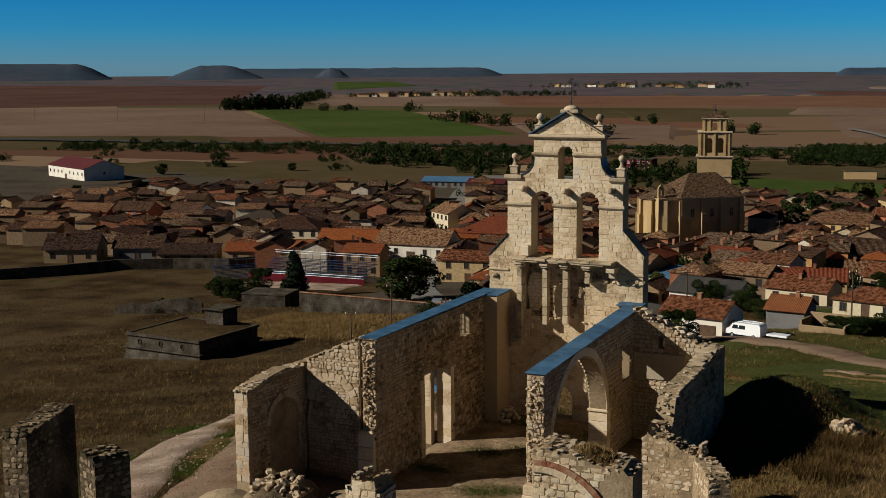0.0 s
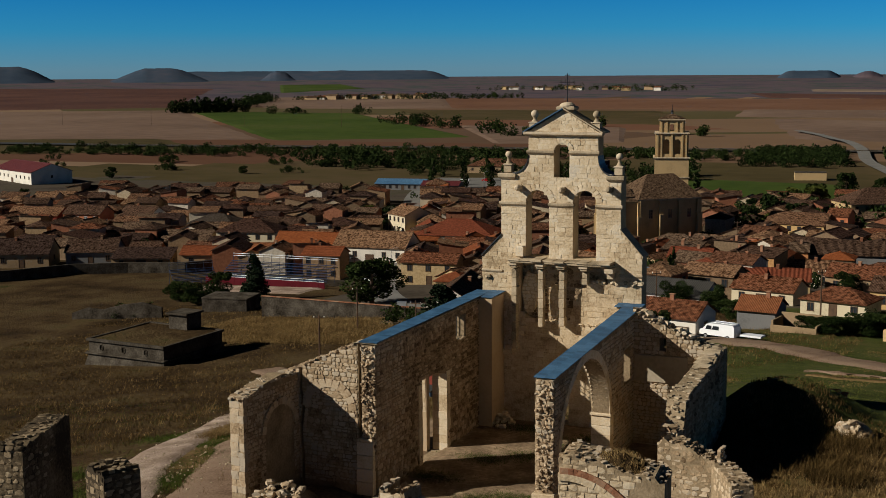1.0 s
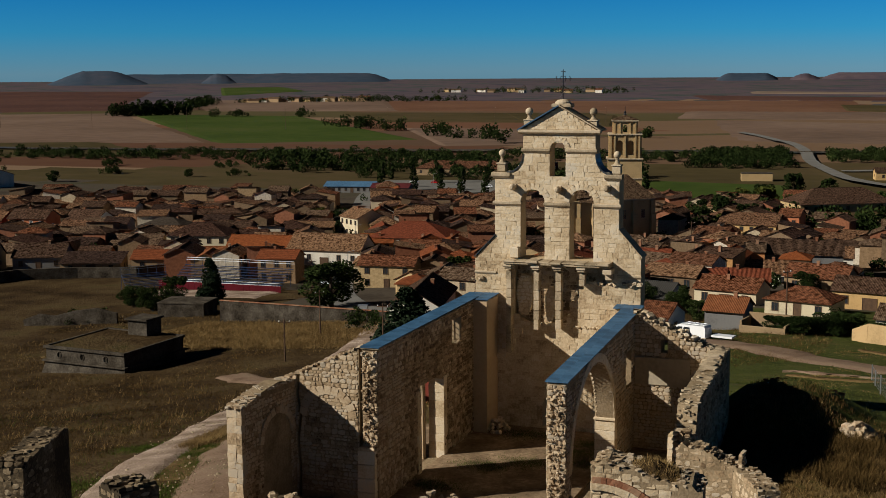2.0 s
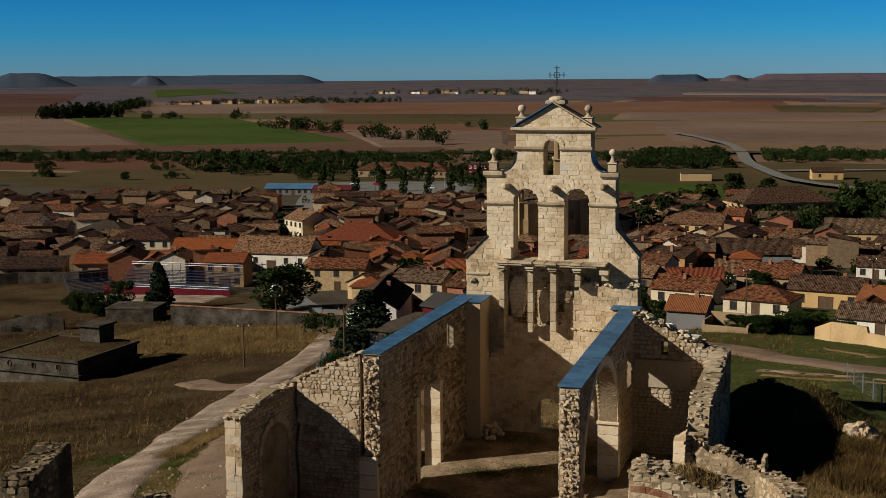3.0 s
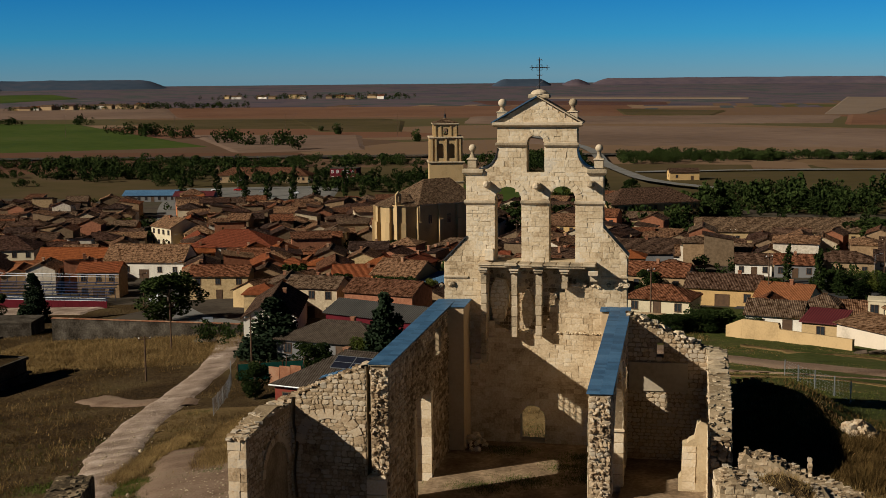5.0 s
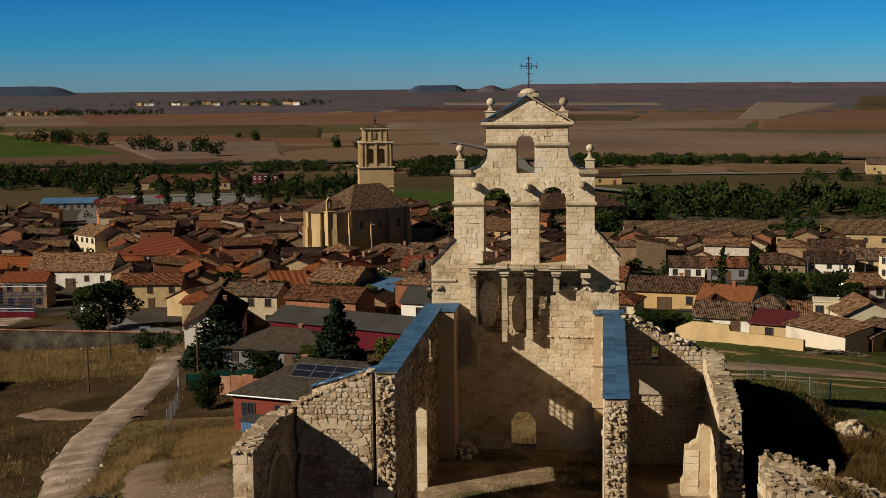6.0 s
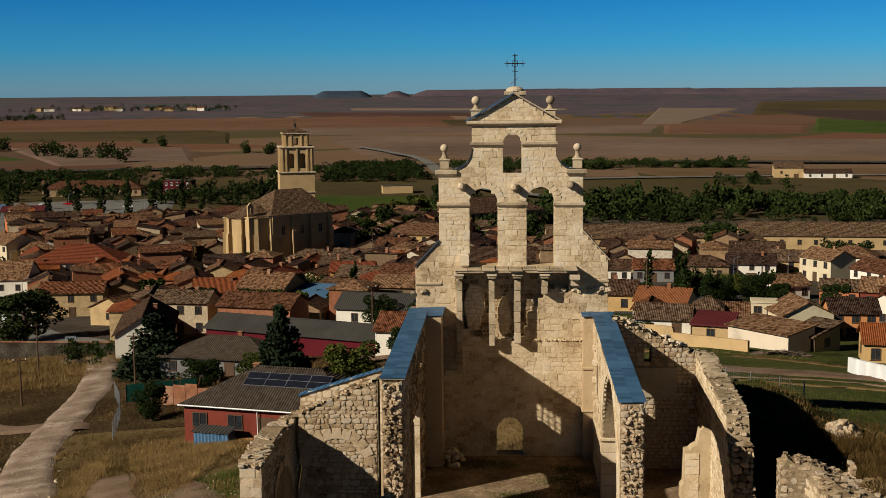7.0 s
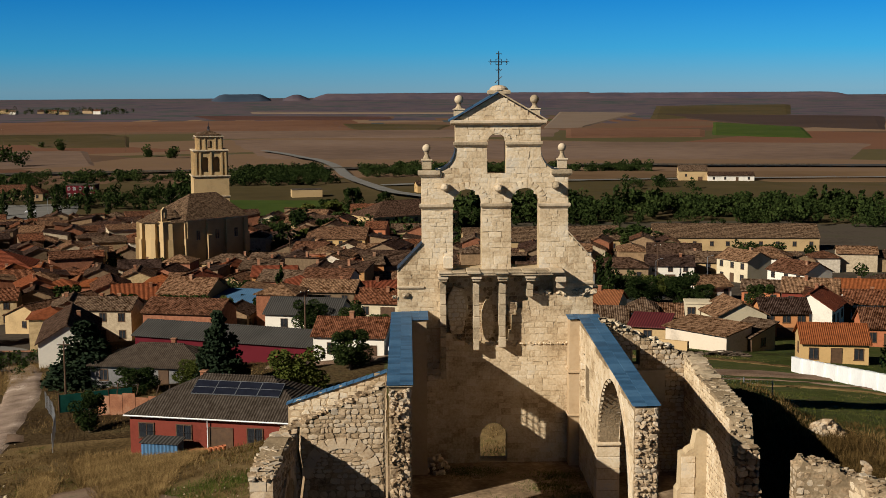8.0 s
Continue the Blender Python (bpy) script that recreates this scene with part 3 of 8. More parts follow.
def ribbon(name, line, width, material, label, lift=0.06, category="road", step=4.0, wob=0.0, kind="structure"):
    """A road or track along a line of places."""
    P = [np.array(p, float) for p in line]
    pts = []
    for k in range(len(P) - 1):
        m0 = (P[k + 1] - P[max(k - 1, 0)]) / 2
        m1 = (P[min(k + 2, len(P) - 1)] - P[k]) / 2
        n = max(2, int(np.linalg.norm(P[k + 1] - P[k]) / step))
        for i in range(n + (k == len(P) - 2)):
            t = i / n
            pts.append((2 * t ** 3 - 3 * t * t + 1) * P[k] + (t ** 3 - 2 * t * t + t) * m0 + (-2 * t ** 3 + 3 * t * t) * P[k + 1] + (t ** 3 - t * t) * m1)
    pts = np.array(pts)
    tan = np.gradient(pts, axis=0)
    nrm = np.c_[-tan[:, 1], tan[:, 0]] / np.linalg.norm(tan, axis=1)[:, None]
    rows, K = [], 9
    for i, (p, q) in enumerate(zip(pts, nrm)):
        w = width * (1 + wob * noise.noise((p[0] * 0.2, p[1] * 0.2, 5)))
        rows += [p + q * (w * (k / (K - 1) - 0.5) + wob * 1.6 * noise.noise((p[0] * 0.7, p[1] * 0.7, k // 5))) for k in range(K)]
    rows = np.array(rows)
    extra = np.array([noise.noise((x * 0.11, y * 0.11, 3.0)) * 0.22 for x, y in rows]) + (0.13 if category == "path" else 0)
    extra += np.tile([-0.35, -0.04, 0.05, 0.0, 0.04, 0.0, 0.05, -0.04, -0.35], len(pts)) if category == "path" else 0
    i = np.arange(len(rows)).reshape(-1, K)
    me = bpy.data.meshes.new(name)
    me.from_pydata(np.c_[rows, heights(rows) + extra + lift].tolist(), [], np.stack([i[:-1, :-1], i[:-1, 1:], i[1:, 1:], i[1:, :-1]], -1).reshape(-1, 4).tolist())
    me.materials.append(material)
    me.polygons.foreach_set("use_smooth", [True] * len(me.polygons))
    return tagged(new(name, me), label, category, kind=kind)

# ---- the ruined church: bell gable ----
def out_y(y0):
    """Wall seen from -y: u runs along x."""
    return Matrix.Translation((0, y0, 0))
def out_x(x0):
    """Wall seen from +x: u runs along y, the stones face +x."""
    return Matrix(((0, -1, 0, x0), (1, 0, 0, 0), (0, 0, 1, 0), (0, 0, 0, 1)))
def out_mx(x0):
    """Wall seen from -x."""
    return Matrix(((0, 1, 0, x0), (-1, 0, 0, 0), (0, 0, 1, 0), (0, 0, 0, 1)))


DEEP = 1.2
BELL_L, BELL_R, BELL_T, DOORWAY = (-2.47, -0.79, 11.4, 15.2, True), (0.94, 2.58, 11.4, 15.27, True), (-0.45, 0.65, 16.84, 18.72, True), (-0.9, 0.71, -0.36, 1.25, True)
left_sweep = [(-3.45 + 1.15 * math.sin(a), 18.35 - 1.25 * math.cos(a)) for a in np.linspace(0, math.pi / 2, 8)]
right_sweep = [(3.72 - 1.05 * math.sin(a), 18.35 - 1.25 * math.cos(a)) for a in np.linspace(math.pi / 2, 0, 8)]
outline = [(-5.7, -3.4), (5.8, -3.4), (5.8, 11.7), (4.3, 13.4), (4.3, 17.1)] + right_sweep[::-1] + [(2.67, 19.85), (-2.3, 19.85)] + left_sweep[::-1] + [(-4.3, 17.1), (-4.3, 12.75), (-5.7, 11.3)]
holes = [arch(a, b, c + 0.001, d) for a, b, c, d, _ in (BELL_L, BELL_R, BELL_T, DOORWAY)]
front = lambda u, w, d: (u, d, w)
# the torn hollow under the ledge, where a vault broke away
HOLLOW = 0.62
HOLLOW_R = ((6.75, 0.45), (7.0, 0.62), (7.0, 0.78), (7.6, 0.82), (7.6, 0.98), (8.5, 1.02), (8.5, 1.3), (8.95, 1.34), (8.95, 1.62), (9.4, 1.68), (9.4, 1.95), (9.75, 2.05), (9.78, 3.45), (10.95, 3.55))
hollow = [(-2.9, 7.4), (-2.2, 7.0), (-1.5, 6.75)] + [(x, z) for z, x in HOLLOW_R] + [(-2.9, 10.95)]
gb = Build().prism(outline, holes, front, HOLLOW, DEEP)
gb.prism(outline, holes + [hollow], front, 0.0, HOLLOW)
gable = finish("bell_gable", gb, LIME_CORE)
tagged(gable, "pale limestone bell gable of a ruined church with three open arches", "bell gable")


def gable_spans(z):
    if z < 11.3:
        s = [(-5.7, 5.8)]
    elif z < 13.4:
        l = -5.7 + (z - 11.3) / 1.45 * 1.4 if z < 12.75 else -4.3
        r = 5.8 - max(0, (z - 11.7) / 1.7) * 1.5
        s = [(l, r)]
    elif z < 17.1:
        s = [(-4.3, 4.3)]
    elif z < 18.35:
        k = math.sqrt(max(0, 1 - ((18.35 - z) / 1.25) ** 2))
        s = [(-2.3 - 1.15 * (1 - k), 2.67 + 1.05 * (1 - k))]
    else:
        s = [(-2.3, 2.67)]
    for h in (BELL_L, BELL_R, BELL_T, DOORWAY):
        s = without(s, h, z)
    if 6.75 < z < 10.95:
        s = minus(s, float(np.interp(z, [6.75, 7.4], [-1.5, -2.9])), max(x for q, x in HOLLOW_R if q <= z))
    return s


g = random.Random(3)
face = courses(out_y(-0.02), -0.8, 19.8, gable_spans, (0.2, 0.4), (0.24, 0.8), 0.16, 0.006, 0.14, g, 0.6)
pieces(gable, "stone", face, ASHLARS, LIME, lambda p: (p - Vector((0, -70, 15))).length, 300)
ring = []
for a, b, c, d, _ in (BELL_L, BELL_R, BELL_T, DOORWAY):
    ring += voussoirs(out_y(-0.02), a, b, d, 0.42 if b - a > 1.3 else 0.3, 11, 0.2)
pieces(gable, "voussoir", ring, ASHLARS, LIME, near, 100)
for u in (-5.75, 5.75):
    side = courses(out_mx(u) if u < 0 else out_x(u), 8.6, 11.2, lambda z: [(-1.15, -0.05)] if u < 0 else [(0.05, 1.15)], (0.28, 0.42), (0.4, 0.8), 0.12, 0.01, 0.06, g, 0.45)
    pieces(gable, "side_stone", side, ASHLARS, LIME, near, 60)


def band(name, x0, x1, z0, z1, proud, label=""):
    b = Build()
    c = (z1 - z0) * 0.35
    b.hexa([(x0 + c, -proud * 0.45, z0), (x1 - c, -proud * 0.45, z0), (x1 - c, 0.3, z0), (x0 + c, 0.3, z0), (x0, -proud, z0 + c), (x1, -proud, z0 + c), (x1, 0.3, z0 + c), (x0, 0.3, z0 + c)])
    b.block(x0, -proud, z0 + c, x1, 0.3, z1, 0.03)
    return finish(name, b, PATINA, gable, label)


for x0, x1, z in ((-4.42, -2.42, 14.9), (-0.84, 1.0, 14.9), (2.53, 4.42, 14.9), (-2.4, -0.42, 18.5), (0.62, 2.78, 18.5)):
    band("impost_band", x0, x1, z, z + 0.3, 0.17)
for x0, x1 in ((-4.5, -3.2), (3.3, 4.5)):
    band("shoulder_cornice", x0, x1, 16.75, 17.15, 0.22)
for x0, x1, z in ((-5.75, -4.2, 10.15), (4.2, 5.85, 10.3)):
    band("string_course", x0, x1, z, z + 0.22, 0.12)
band("pediment_cornice", -2.6, 3.0, 19.75, 20.05, 0.28)

ped = Build().prism([(-2.35, 20.04), (2.72, 20.04), (0.2, 21.55)], [], front, 0.0, DEEP)
finish("pediment", ped, LIME, gable)
ped_face = courses(out_y(-0.02), 20.06, 21.3, lambda z: [(-2.2 + (z - 20.04) * 1.65, 2.6 - (z - 20.04) * 1.65)], (0.2, 0.3), (0.3, 0.7), 0.12, 0.004, 0.06, g, 0.4)
pieces(gable, "pediment_stone", ped_face, ASHLARS, LIME, near, 60)
for x0, z0, x1, z1 in ((-2.66, 19.98, 0.2, 21.62), (0.2, 21.62, 3.04, 19.98)):
    b = Build()
    y0, y1 = -0.26, DEEP + 0.26
    b.hexa([(x0, y0, z0), (x1, y0, z1), (x1, y1, z1), (x0, y1, z0), (x0, y0, z0 + 0.09), (x1, y0, z1 + 0.09), (x1, y1, z1 + 0.09), (x0, y1, z0 + 0.09)])
    finish("raking_slab", b, SLATE if x0 < 0 else PATINA, gable, "thin slab on the raking pediment edge")
for pts in (left_sweep, right_sweep[::-1]):
    b = Build()
    for (xa, za), (xb, zb) in zip(pts[:-1], pts[1:]):
        b.hexa([(xa, -0.1, za), (xb, -0.1, zb), (xb, DEEP + 0.1, zb), (xa, DEEP + 0.1, za), (xa, -0.1, za + 0.12), (xb, -0.1, zb + 0.12), (xb, DEEP + 0.1, zb + 0.12), (xa, DEEP + 0.1, za + 0.12)])
    finish("sweep_capping", b, FLASHING, gable, "dark metal capping on the concave shoulder")
for x0, z0, x1, z1 in ((-5.78, 11.28, -4.28, 12.83), (4.28, 13.48, 5.88, 11.68)):
    b = Build()
    b.hexa([(x0, -0.12, z0), (x1, -0.12, z1), (x1, DEEP + 0.1, z1), (x0, DEEP + 0.1, z0), (x0, -0.12, z0 + 0.1), (x1, -0.12, z1 + 0.1), (x1, DEEP + 0.1, z1 + 0.1), (x0, DEEP + 0.1, z0 + 0.1)])
    finish("slope_capping", b, FLASHING if x0 < 0 else PATINA, gable)
cap = Build()
cap.block(-0.38, 0.1, 21.5, 0.92, DEEP - 0.1, 21.78, 0.06)
cap.turned([(0.55, 0), (0.52, 0.12), (0.36, 0.24), (0.12, 0.3)], (0.27, 0.6, 21.76), 14)
finish("apex_stone", cap, PATINA, gable, smooth=False)


def finial(x, z, tall, r):
    """Ball on a waisted pedestal."""
    p = Build()
    w = r * 1.15
    p.block(x - w, 0.6 - w, z, x + w, 0.6 + w, z + tall * 0.5, 0.05)
    p.block(x - w * 1.2, 0.6 - w * 1.2, z + tall * 0.5, x + w * 1.2, 0.6 + w * 1.2, z + tall * 0.6, 0.03)
    p.turned([(w * 0.95, 0), (w * 0.7, 0.08 * tall), (r * 0.45, 0.28 * tall), (r * 0.55, 0.4 * tall)], (x, 0.6, z + tall * 0.6), 12)
    ped = finish("finial_pedestal", p, PATINA, gable)
    s = Build().turned([(r * math.sin(math.pi * k / 9) + 0.002, -r * math.cos(math.pi * k / 9)) for k in range(10)], (x, 0.6, z + tall + r * 0.9), 16)
    finish("finial_ball", s, PATINA, ped, "round weathered stone ball", smooth=True)


finial(-3.97, 17.15, 1.05, 0.24)
finial(3.98, 17.15, 1.05, 0.24)
finial(-2.06, 20.25, 0.75, 0.26)
finial(2.36, 20.25, 0.75, 0.26)

cr = Build()
cx, cz = 0.27, 21.95
cr.rod((cx, 0.6, cz), (cx, 0.6, cz + 2.0), 0.035)
cr.rod((cx - 0.5, 0.6, cz + 1.45), (cx + 0.5, 0.6, cz + 1.45), 0.03)
for k in range(4):
    a = k * math.pi / 2
    d = Vector((math.cos(a), 0, math.sin(a)))
    s = Vector((-d.z, 0, d.x))
    c = Vector((cx, 0.6, cz + 1.45))
    cr.rod(c + d * 0.5, c + d * 0.62, 0.02)
    for q in (-1, 1):
        cr.rod(c + d * 0.42, c + d * 0.5 + s * 0.11 * q, 0.022)
        cr.rod(c + d * 0.5 + s * 0.11 * q, c + d * 0.43 + s * 0.17 * q, 0.02)
        cr.rod(c + d * 0.16, c + d * 0.16 + s * 0.16 * q, 0.018)
cr.rod((cx - 0.22, 0.6, cz + 0.25), (cx + 0.2, 0.6, cz + 0.62), 0.02)
cross = finish("iron_cross", cr, IRON)
tagged(cross, "wrought iron cross with curled ends on the gable apex", "cross")

for x, z in ((-2.93, 16.2), (0.2, 16.12), (3.55, 16.25)):
    b = Build()
    b.block(x - 0.22, -0.3, z - 0.2, x + 0.22, 0.2, z + 0.2, 0.06)
    b.turned([(0.2, 0), (0.23, 0.2), (0.16, 0.45), (0.1, 0.5)], (0, 0, 0), 10, Matrix.Translation((x, -0.25, z)) @ pose(0, 0, 0, 90, 0, 0))
    finish("spout", b, PATINA, gable, "worn stone water spout")

ledge = finish("ledge", Build().block(-3.3, -1.2, 11.08, 3.95, 0.05, 11.2, 0.03), PATINA, gable, "broken stone ledge under the bell arches")
for i in range(9):
    x0 = -3.35 + i * 0.81
    finish("ledge_slab", Build().block(x0, -1.3 + 0.09 * g.uniform(-1, 1), 11.2 + 0.02 * g.uniform(-1, 1), x0 + 0.8, 0.05, 11.35 + 0.04 * g.uniform(-1, 1), 0.04), PATINA, ledge)
b = Build()
b.block(-3.05, -0.55, 11.38, -2.5, 0.0, 12.15, 0.08)
finish("stone_stub", b, LIME, gable)
for x, z0, r in ((-1.15, 6.6, 0.17), (0.37, 6.75, 0.19), (1.99, 9.75, 0.18), (-3.1, 4.9, 0.17)):
    cap = finish("ledge_pillar", Build().block(x - r - 0.06, -1.0, 10.7, x + r + 0.06, 0.02, 10.85, 0.05).block(x - r - 0.12, -1.1, 10.85, x + r + 0.12, 0.02, 11.08, 0.05), PATINA, gable, "slender stone pillar under the ledge")
    n = max(2, int((10.6 - z0) / 0.62))
    for i in range(n):
        za = z0 + (10.6 - z0) * i / n
        finish("drum", Build().block(x - r * g.uniform(0.9, 1.1), -0.75, za, x + r * g.uniform(0.9, 1.1), -0.2 if z0 > 6 else 0.0, za + (10.6 - z0) / n - 0.01, 0.03), PATINA, cap)
b = Build()
b.block(3.55, -0.7, 10.2, 4.02, 0.02, 10.62, 0.06)
b.block(3.47, -1.1, 10.62, 4.07, 0.02, 11.0, 0.06)
finish("ledge_bracket", b, PATINA, gable)
for patch_x, patch_z, edge_w, seed in ((-2.25, 8.75, 0.62, 5), (-0.42, 8.2, 0.4, 6)):
    q = random.Random(seed)
    tall = 1.5 if seed == 5 else 1.15
    rim = [(patch_x + edge_w * (1 + 0.25 * q.uniform(-1, 1)) * math.cos(a), patch_z + tall * (1 + 0.2 * q.uniform(-1, 1)) * math.sin(a)) for a in np.linspace(0, 2 * math.pi, 15)[:-1]]
    finish("torn_masonry", Build().prism(rim, [], front, 0.18, HOLLOW + 0.02), LIME_CORE, gable, "lump of torn masonry where the vault broke away")
    inside = lambda z: max(0.0, 1 - ((z - patch_z) / tall) ** 2) ** 0.5 * edge_w * 0.9
    pieces(gable, "torn_stone", courses(out_y(0.16), patch_z - tall * 0.9, patch_z + tall * 0.9, lambda z: [(patch_x - inside(z), patch_x + inside(z))], (0.18, 0.32), (0.2, 0.5), 0.12, 0.01, 0.5, q), STONES, LIME, near, 60)
scar = scatter(34, lambda q: (q.uniform(0.4, 4.4), -0.05, 6.85 + q.uniform(-0.06, 0.06)), (0.12, 0.24), g) + scatter(26, lambda q: (q.uniform(-1.6, 0.6), 0.1, 6.8 + q.uniform(-0.1, 0.2)), (0.14, 0.3), g)
scar += scatter(16, lambda q: (q.uniform(2.0, 4.2), 0.0, 9.8 + q.uniform(-0.1, 0.2)), (0.18, 0.36), g)
pieces(gable, "vault_rubble", courses(out_y(HOLLOW - 0.02), 6.9, 10.95, lambda z: [(-2.9, max(x for q, x in HOLLOW_R if q <= z))], (0.18, 0.34), (0.2, 0.55), 0.1, 0.01, 0.5, g), STONES, RUBBLE, near, 200)
for i in range(6):
    finish("toothing_stone", Build().block(-4.25 + 0.26 * i, -0.24, 4.35 + 0.36 * i, -3.5 + 0.24 * i, 0.02, 4.7 + 0.36 * i, 0.03), LIME, gable)
pieces(gable, "scar_stone", scar, BOULDERS, LIME, near, 100)
pieces(gable, "shelf_stone", scatter(14, lambda q: (q.uniform(4.3, 5.8) if q.random() < 0.6 else q.uniform(-6.0, -5.2), q.uniform(-0.3, 0.1), 9.9 + q.uniform(-0.2, 0.15)), (0.25, 0.5), g), BOULDERS, PATINA, near, 40)


# ---- nave walls ----
def slates(parent, x0, x1, y0, y1, z0, z1, step=0.34, cols=2, along="y"):
    """Overlapping slates in courses over a wall top that runs from (y0, z0) to (y1, z1)."""
    n = max(1, int(abs(y1 - y0) / step))
    w = (x1 - x0) / cols
    key = ("slate", round(w, 2), step)
    if key not in UNIT:
        b = Build()
        b.block(-w / 2 + 0.002, -step * 0.58, -0.016, w / 2 - 0.002, step * 0.58, 0.016, 0.006)
        me = bpy.data.meshes.new("slate")
        me.from_pydata(b.v, [], b.f)
        me.materials.append(SLATE)
        UNIT[key] = me
    slope = math.atan2(z1 - z0, y1 - y0)
    for i in range(n):
        t = (i + 0.5) / n
        for c in range(cols):
            ob = new("slate", UNIT[key])
            ob.parent = parent
            crown = 0.012 * (c % 2)
            u = x0 + (c + 0.5) * w
            v = y0 + (y1 - y0) * t
            m = Matrix.Translation((u, v, z0 + (z1 - z0) * t + 0.035 + crown + rnd.uniform(0, 0.008))) if along == "y" else Matrix.Translation((v, u, z0 + (z1 - z0) * t + crown))
            if along != "y":
                m = m @ Matrix.Rotation(-math.pi / 2, 4, "Z")
            ob.matrix_world = m @ Matrix.Rotation(slope + 0.075, 4, "X") @ Matrix.Rotation(rnd.uniform(-0.01, 0.01), 4, "Z")


yz = lambda x: (lambda u, w, d: (x + d, u, w))
LW = finish("nave_wall", Build().prism([(-18.3, -1.0), (-0.05, -1.0), (-0.05, 8.72), (-18.3, 8.62)], [[(-12.0, -0.6), (-8.1, -0.6), (-8.1, 4.6), (-9.6, 5.0), (-11.9, 5.1)], [(-6.4, 6.4), (-4.7, 6.4), (-4.7, 8.05), (-6.4, 8.1)]], yz(-6.05), 0.0, 0.95), RUBBLE_CORE)
tagged(LW, "rubble stone nave wall with a doorway and blue slate capping", "ruined wall")
def lw_spans(z):
    s = [(-18.28, -2.35)]
    if z < 5.0:
        s = minus(s, -12.0, -8.1)
    if 6.4 < z < 8.1:
        s = minus(s, -6.4, -4.7)
    return s
pieces(LW, "stone", courses(out_x(-5.065), -0.6, 8.6, lw_spans, (0.16, 0.36), (0.2, 0.62), 0.2, 0.05, 0.6, g, 1.6), STONES, RUBBLE, lambda p: abs(p.y + 18), 300)
for y0, y1 in ((-8.12, -7.55), (-12.5, -11.98)):
    for i in range(-1, 9):
        finish("jamb_stone", Build().block(-6.07, y0 + g.uniform(-0.02, 0.02), -0.1 + i * 0.54, -5.03, y1 + g.uniform(-0.05, 0.05), 0.432 + i * 0.54, 0.015), LIME, LW)
bars = Build()
for k in range(6):
    bars.box(-5.75, -6.2 + k * 0.27, 6.4, -5.7, -6.16 + k * 0.27, 8.07)
for k in range(4):
    bars.box(-5.74, -6.4, 6.65 + k * 0.38, -5.71, -4.7, 6.69 + k * 0.38)
finish("window_grille", bars, IRON, LW, "iron grille in the high window")
slates(LW, -6.14, -4.94, -18.45, -0.15, 8.68, 8.78)
b = Build()
b.block(-6.12, -18.42, 8.6, -4.97, -0.1, 8.67, 0.02)
finish("capping_bed", b, PATINA, LW)
end = courses(out_y(-18.36), 1.0, 8.5, lambda z: [(-6.02, -5.1)], (0.15, 0.4), (0.15, 0.45), 0.34, 0.0, 0.8, g)
pieces(LW, "end_stone", end, STONES, RUBBLE, near, 120)
pieces(LW, "end_rubble", scatter(170, lambda q: (q.uniform(-6.0, -5.15), -18.44 + q.uniform(-0.08, 0.1), q.uniform(2.2, 8.5)), (0.08, 0.26), g), BOULDERS, RUBBLE, near, 90)
b = Build()
for i in range(4):
    b.block(-6.25, -18.72 + 0.03 * i, -0.4 + i * 0.8, -5.2, -18.2, 0.39 + i * 0.8, 0.03)
b.block(-6.2, -18.66, 2.8, -5.25, -18.2, 3.0, 0.05)
finish("buttress_foot", b, LIME, LW, "dressed limestone buttress foot")

pier = Build()
pier.block(-5.1, -2.4, -0.5, -4.1, 0.02, 8.7, 0.02)
LP = tagged(finish("nave_pier", pier, PLASTER), "tan rendered pier with slate cap beside the bell gable", "pier")
slates(LP, -5.05, -3.98, -2.5, -0.02, 8.74, 8.8, 0.34, 2)

RIGHT_ARCH = (-18.0, -8.3, -0.6, 2.65, True)
RW = finish("arcade_wall", Build().prism([(-19.0, -1.0), (-0.05, -1.0), (-0.05, 8.45), (-19.0, 7.68)], [arch(-18.0, -8.3, -0.6, 2.65, 36), [(-5.1, 4.25), (-3.5, 4.25), (-3.5, 6.4), (-5.1, 6.4)]], yz(4.92), 0.0, 1.08), RUBBLE_CORE)
tagged(RW, "stone arcade wall with one wide round arch and slate capping", "ruined wall")
def rw_spans(z):
    far_end = -0.4
    if z < 7.4:
        s = without([(-18.98, far_end)], RIGHT_ARCH, z)
        return minus(s, -5.1, -3.5) if 4.2 < z < 6.4 else s
    return [(max(-18.98, -19 + (z + 0.24 - 7.68) / 0.77 * 19), far_end)]
pieces(RW, "stone", courses(out_x(6.035), -0.6, 8.3, rw_spans, (0.17, 0.34), (0.22, 0.6), 0.18, 0.045, 0.6, g, 1.6), STONES, RUBBLE, lambda p: abs(p.y + 18), 260)
pieces(RW, "inner_stone", courses(out_mx(4.9), -0.6, 8.3, lambda z: [(-b, -a) for a, b in rw_spans(z)], (0.24, 0.36), (0.35, 0.7), 0.1, 0.015, 0.1, g), ASHLARS, LIME, lambda p: abs(p.y + 18), 260)
pieces(RW, "voussoir", voussoirs(out_x(6.02), -18.0, -8.3, 2.67, 0.5, 33, 0.12) + voussoirs(out_mx(4.9), 8.3, 18.0, 2.67, 0.5, 33, 0.1), ASHLARS, LIME, near, 60)
b = Build()
for i in range(5):
    b.block(4.84, -8.32, (-0.2 if i else -0.6) + i * 0.62, 6.08, -7.6, 0.4 + i * 0.62, 0.02)
b.block(4.78, -8.45, 2.9, 6.14, -7.5, 3.1, 0.05)
finish("arch_jamb", b, LIME, RW, "smooth limestone jamb of the wide arch")
slates(RW, 4.82, 6.1, -19.1, -0.2, 7.74, 8.52)
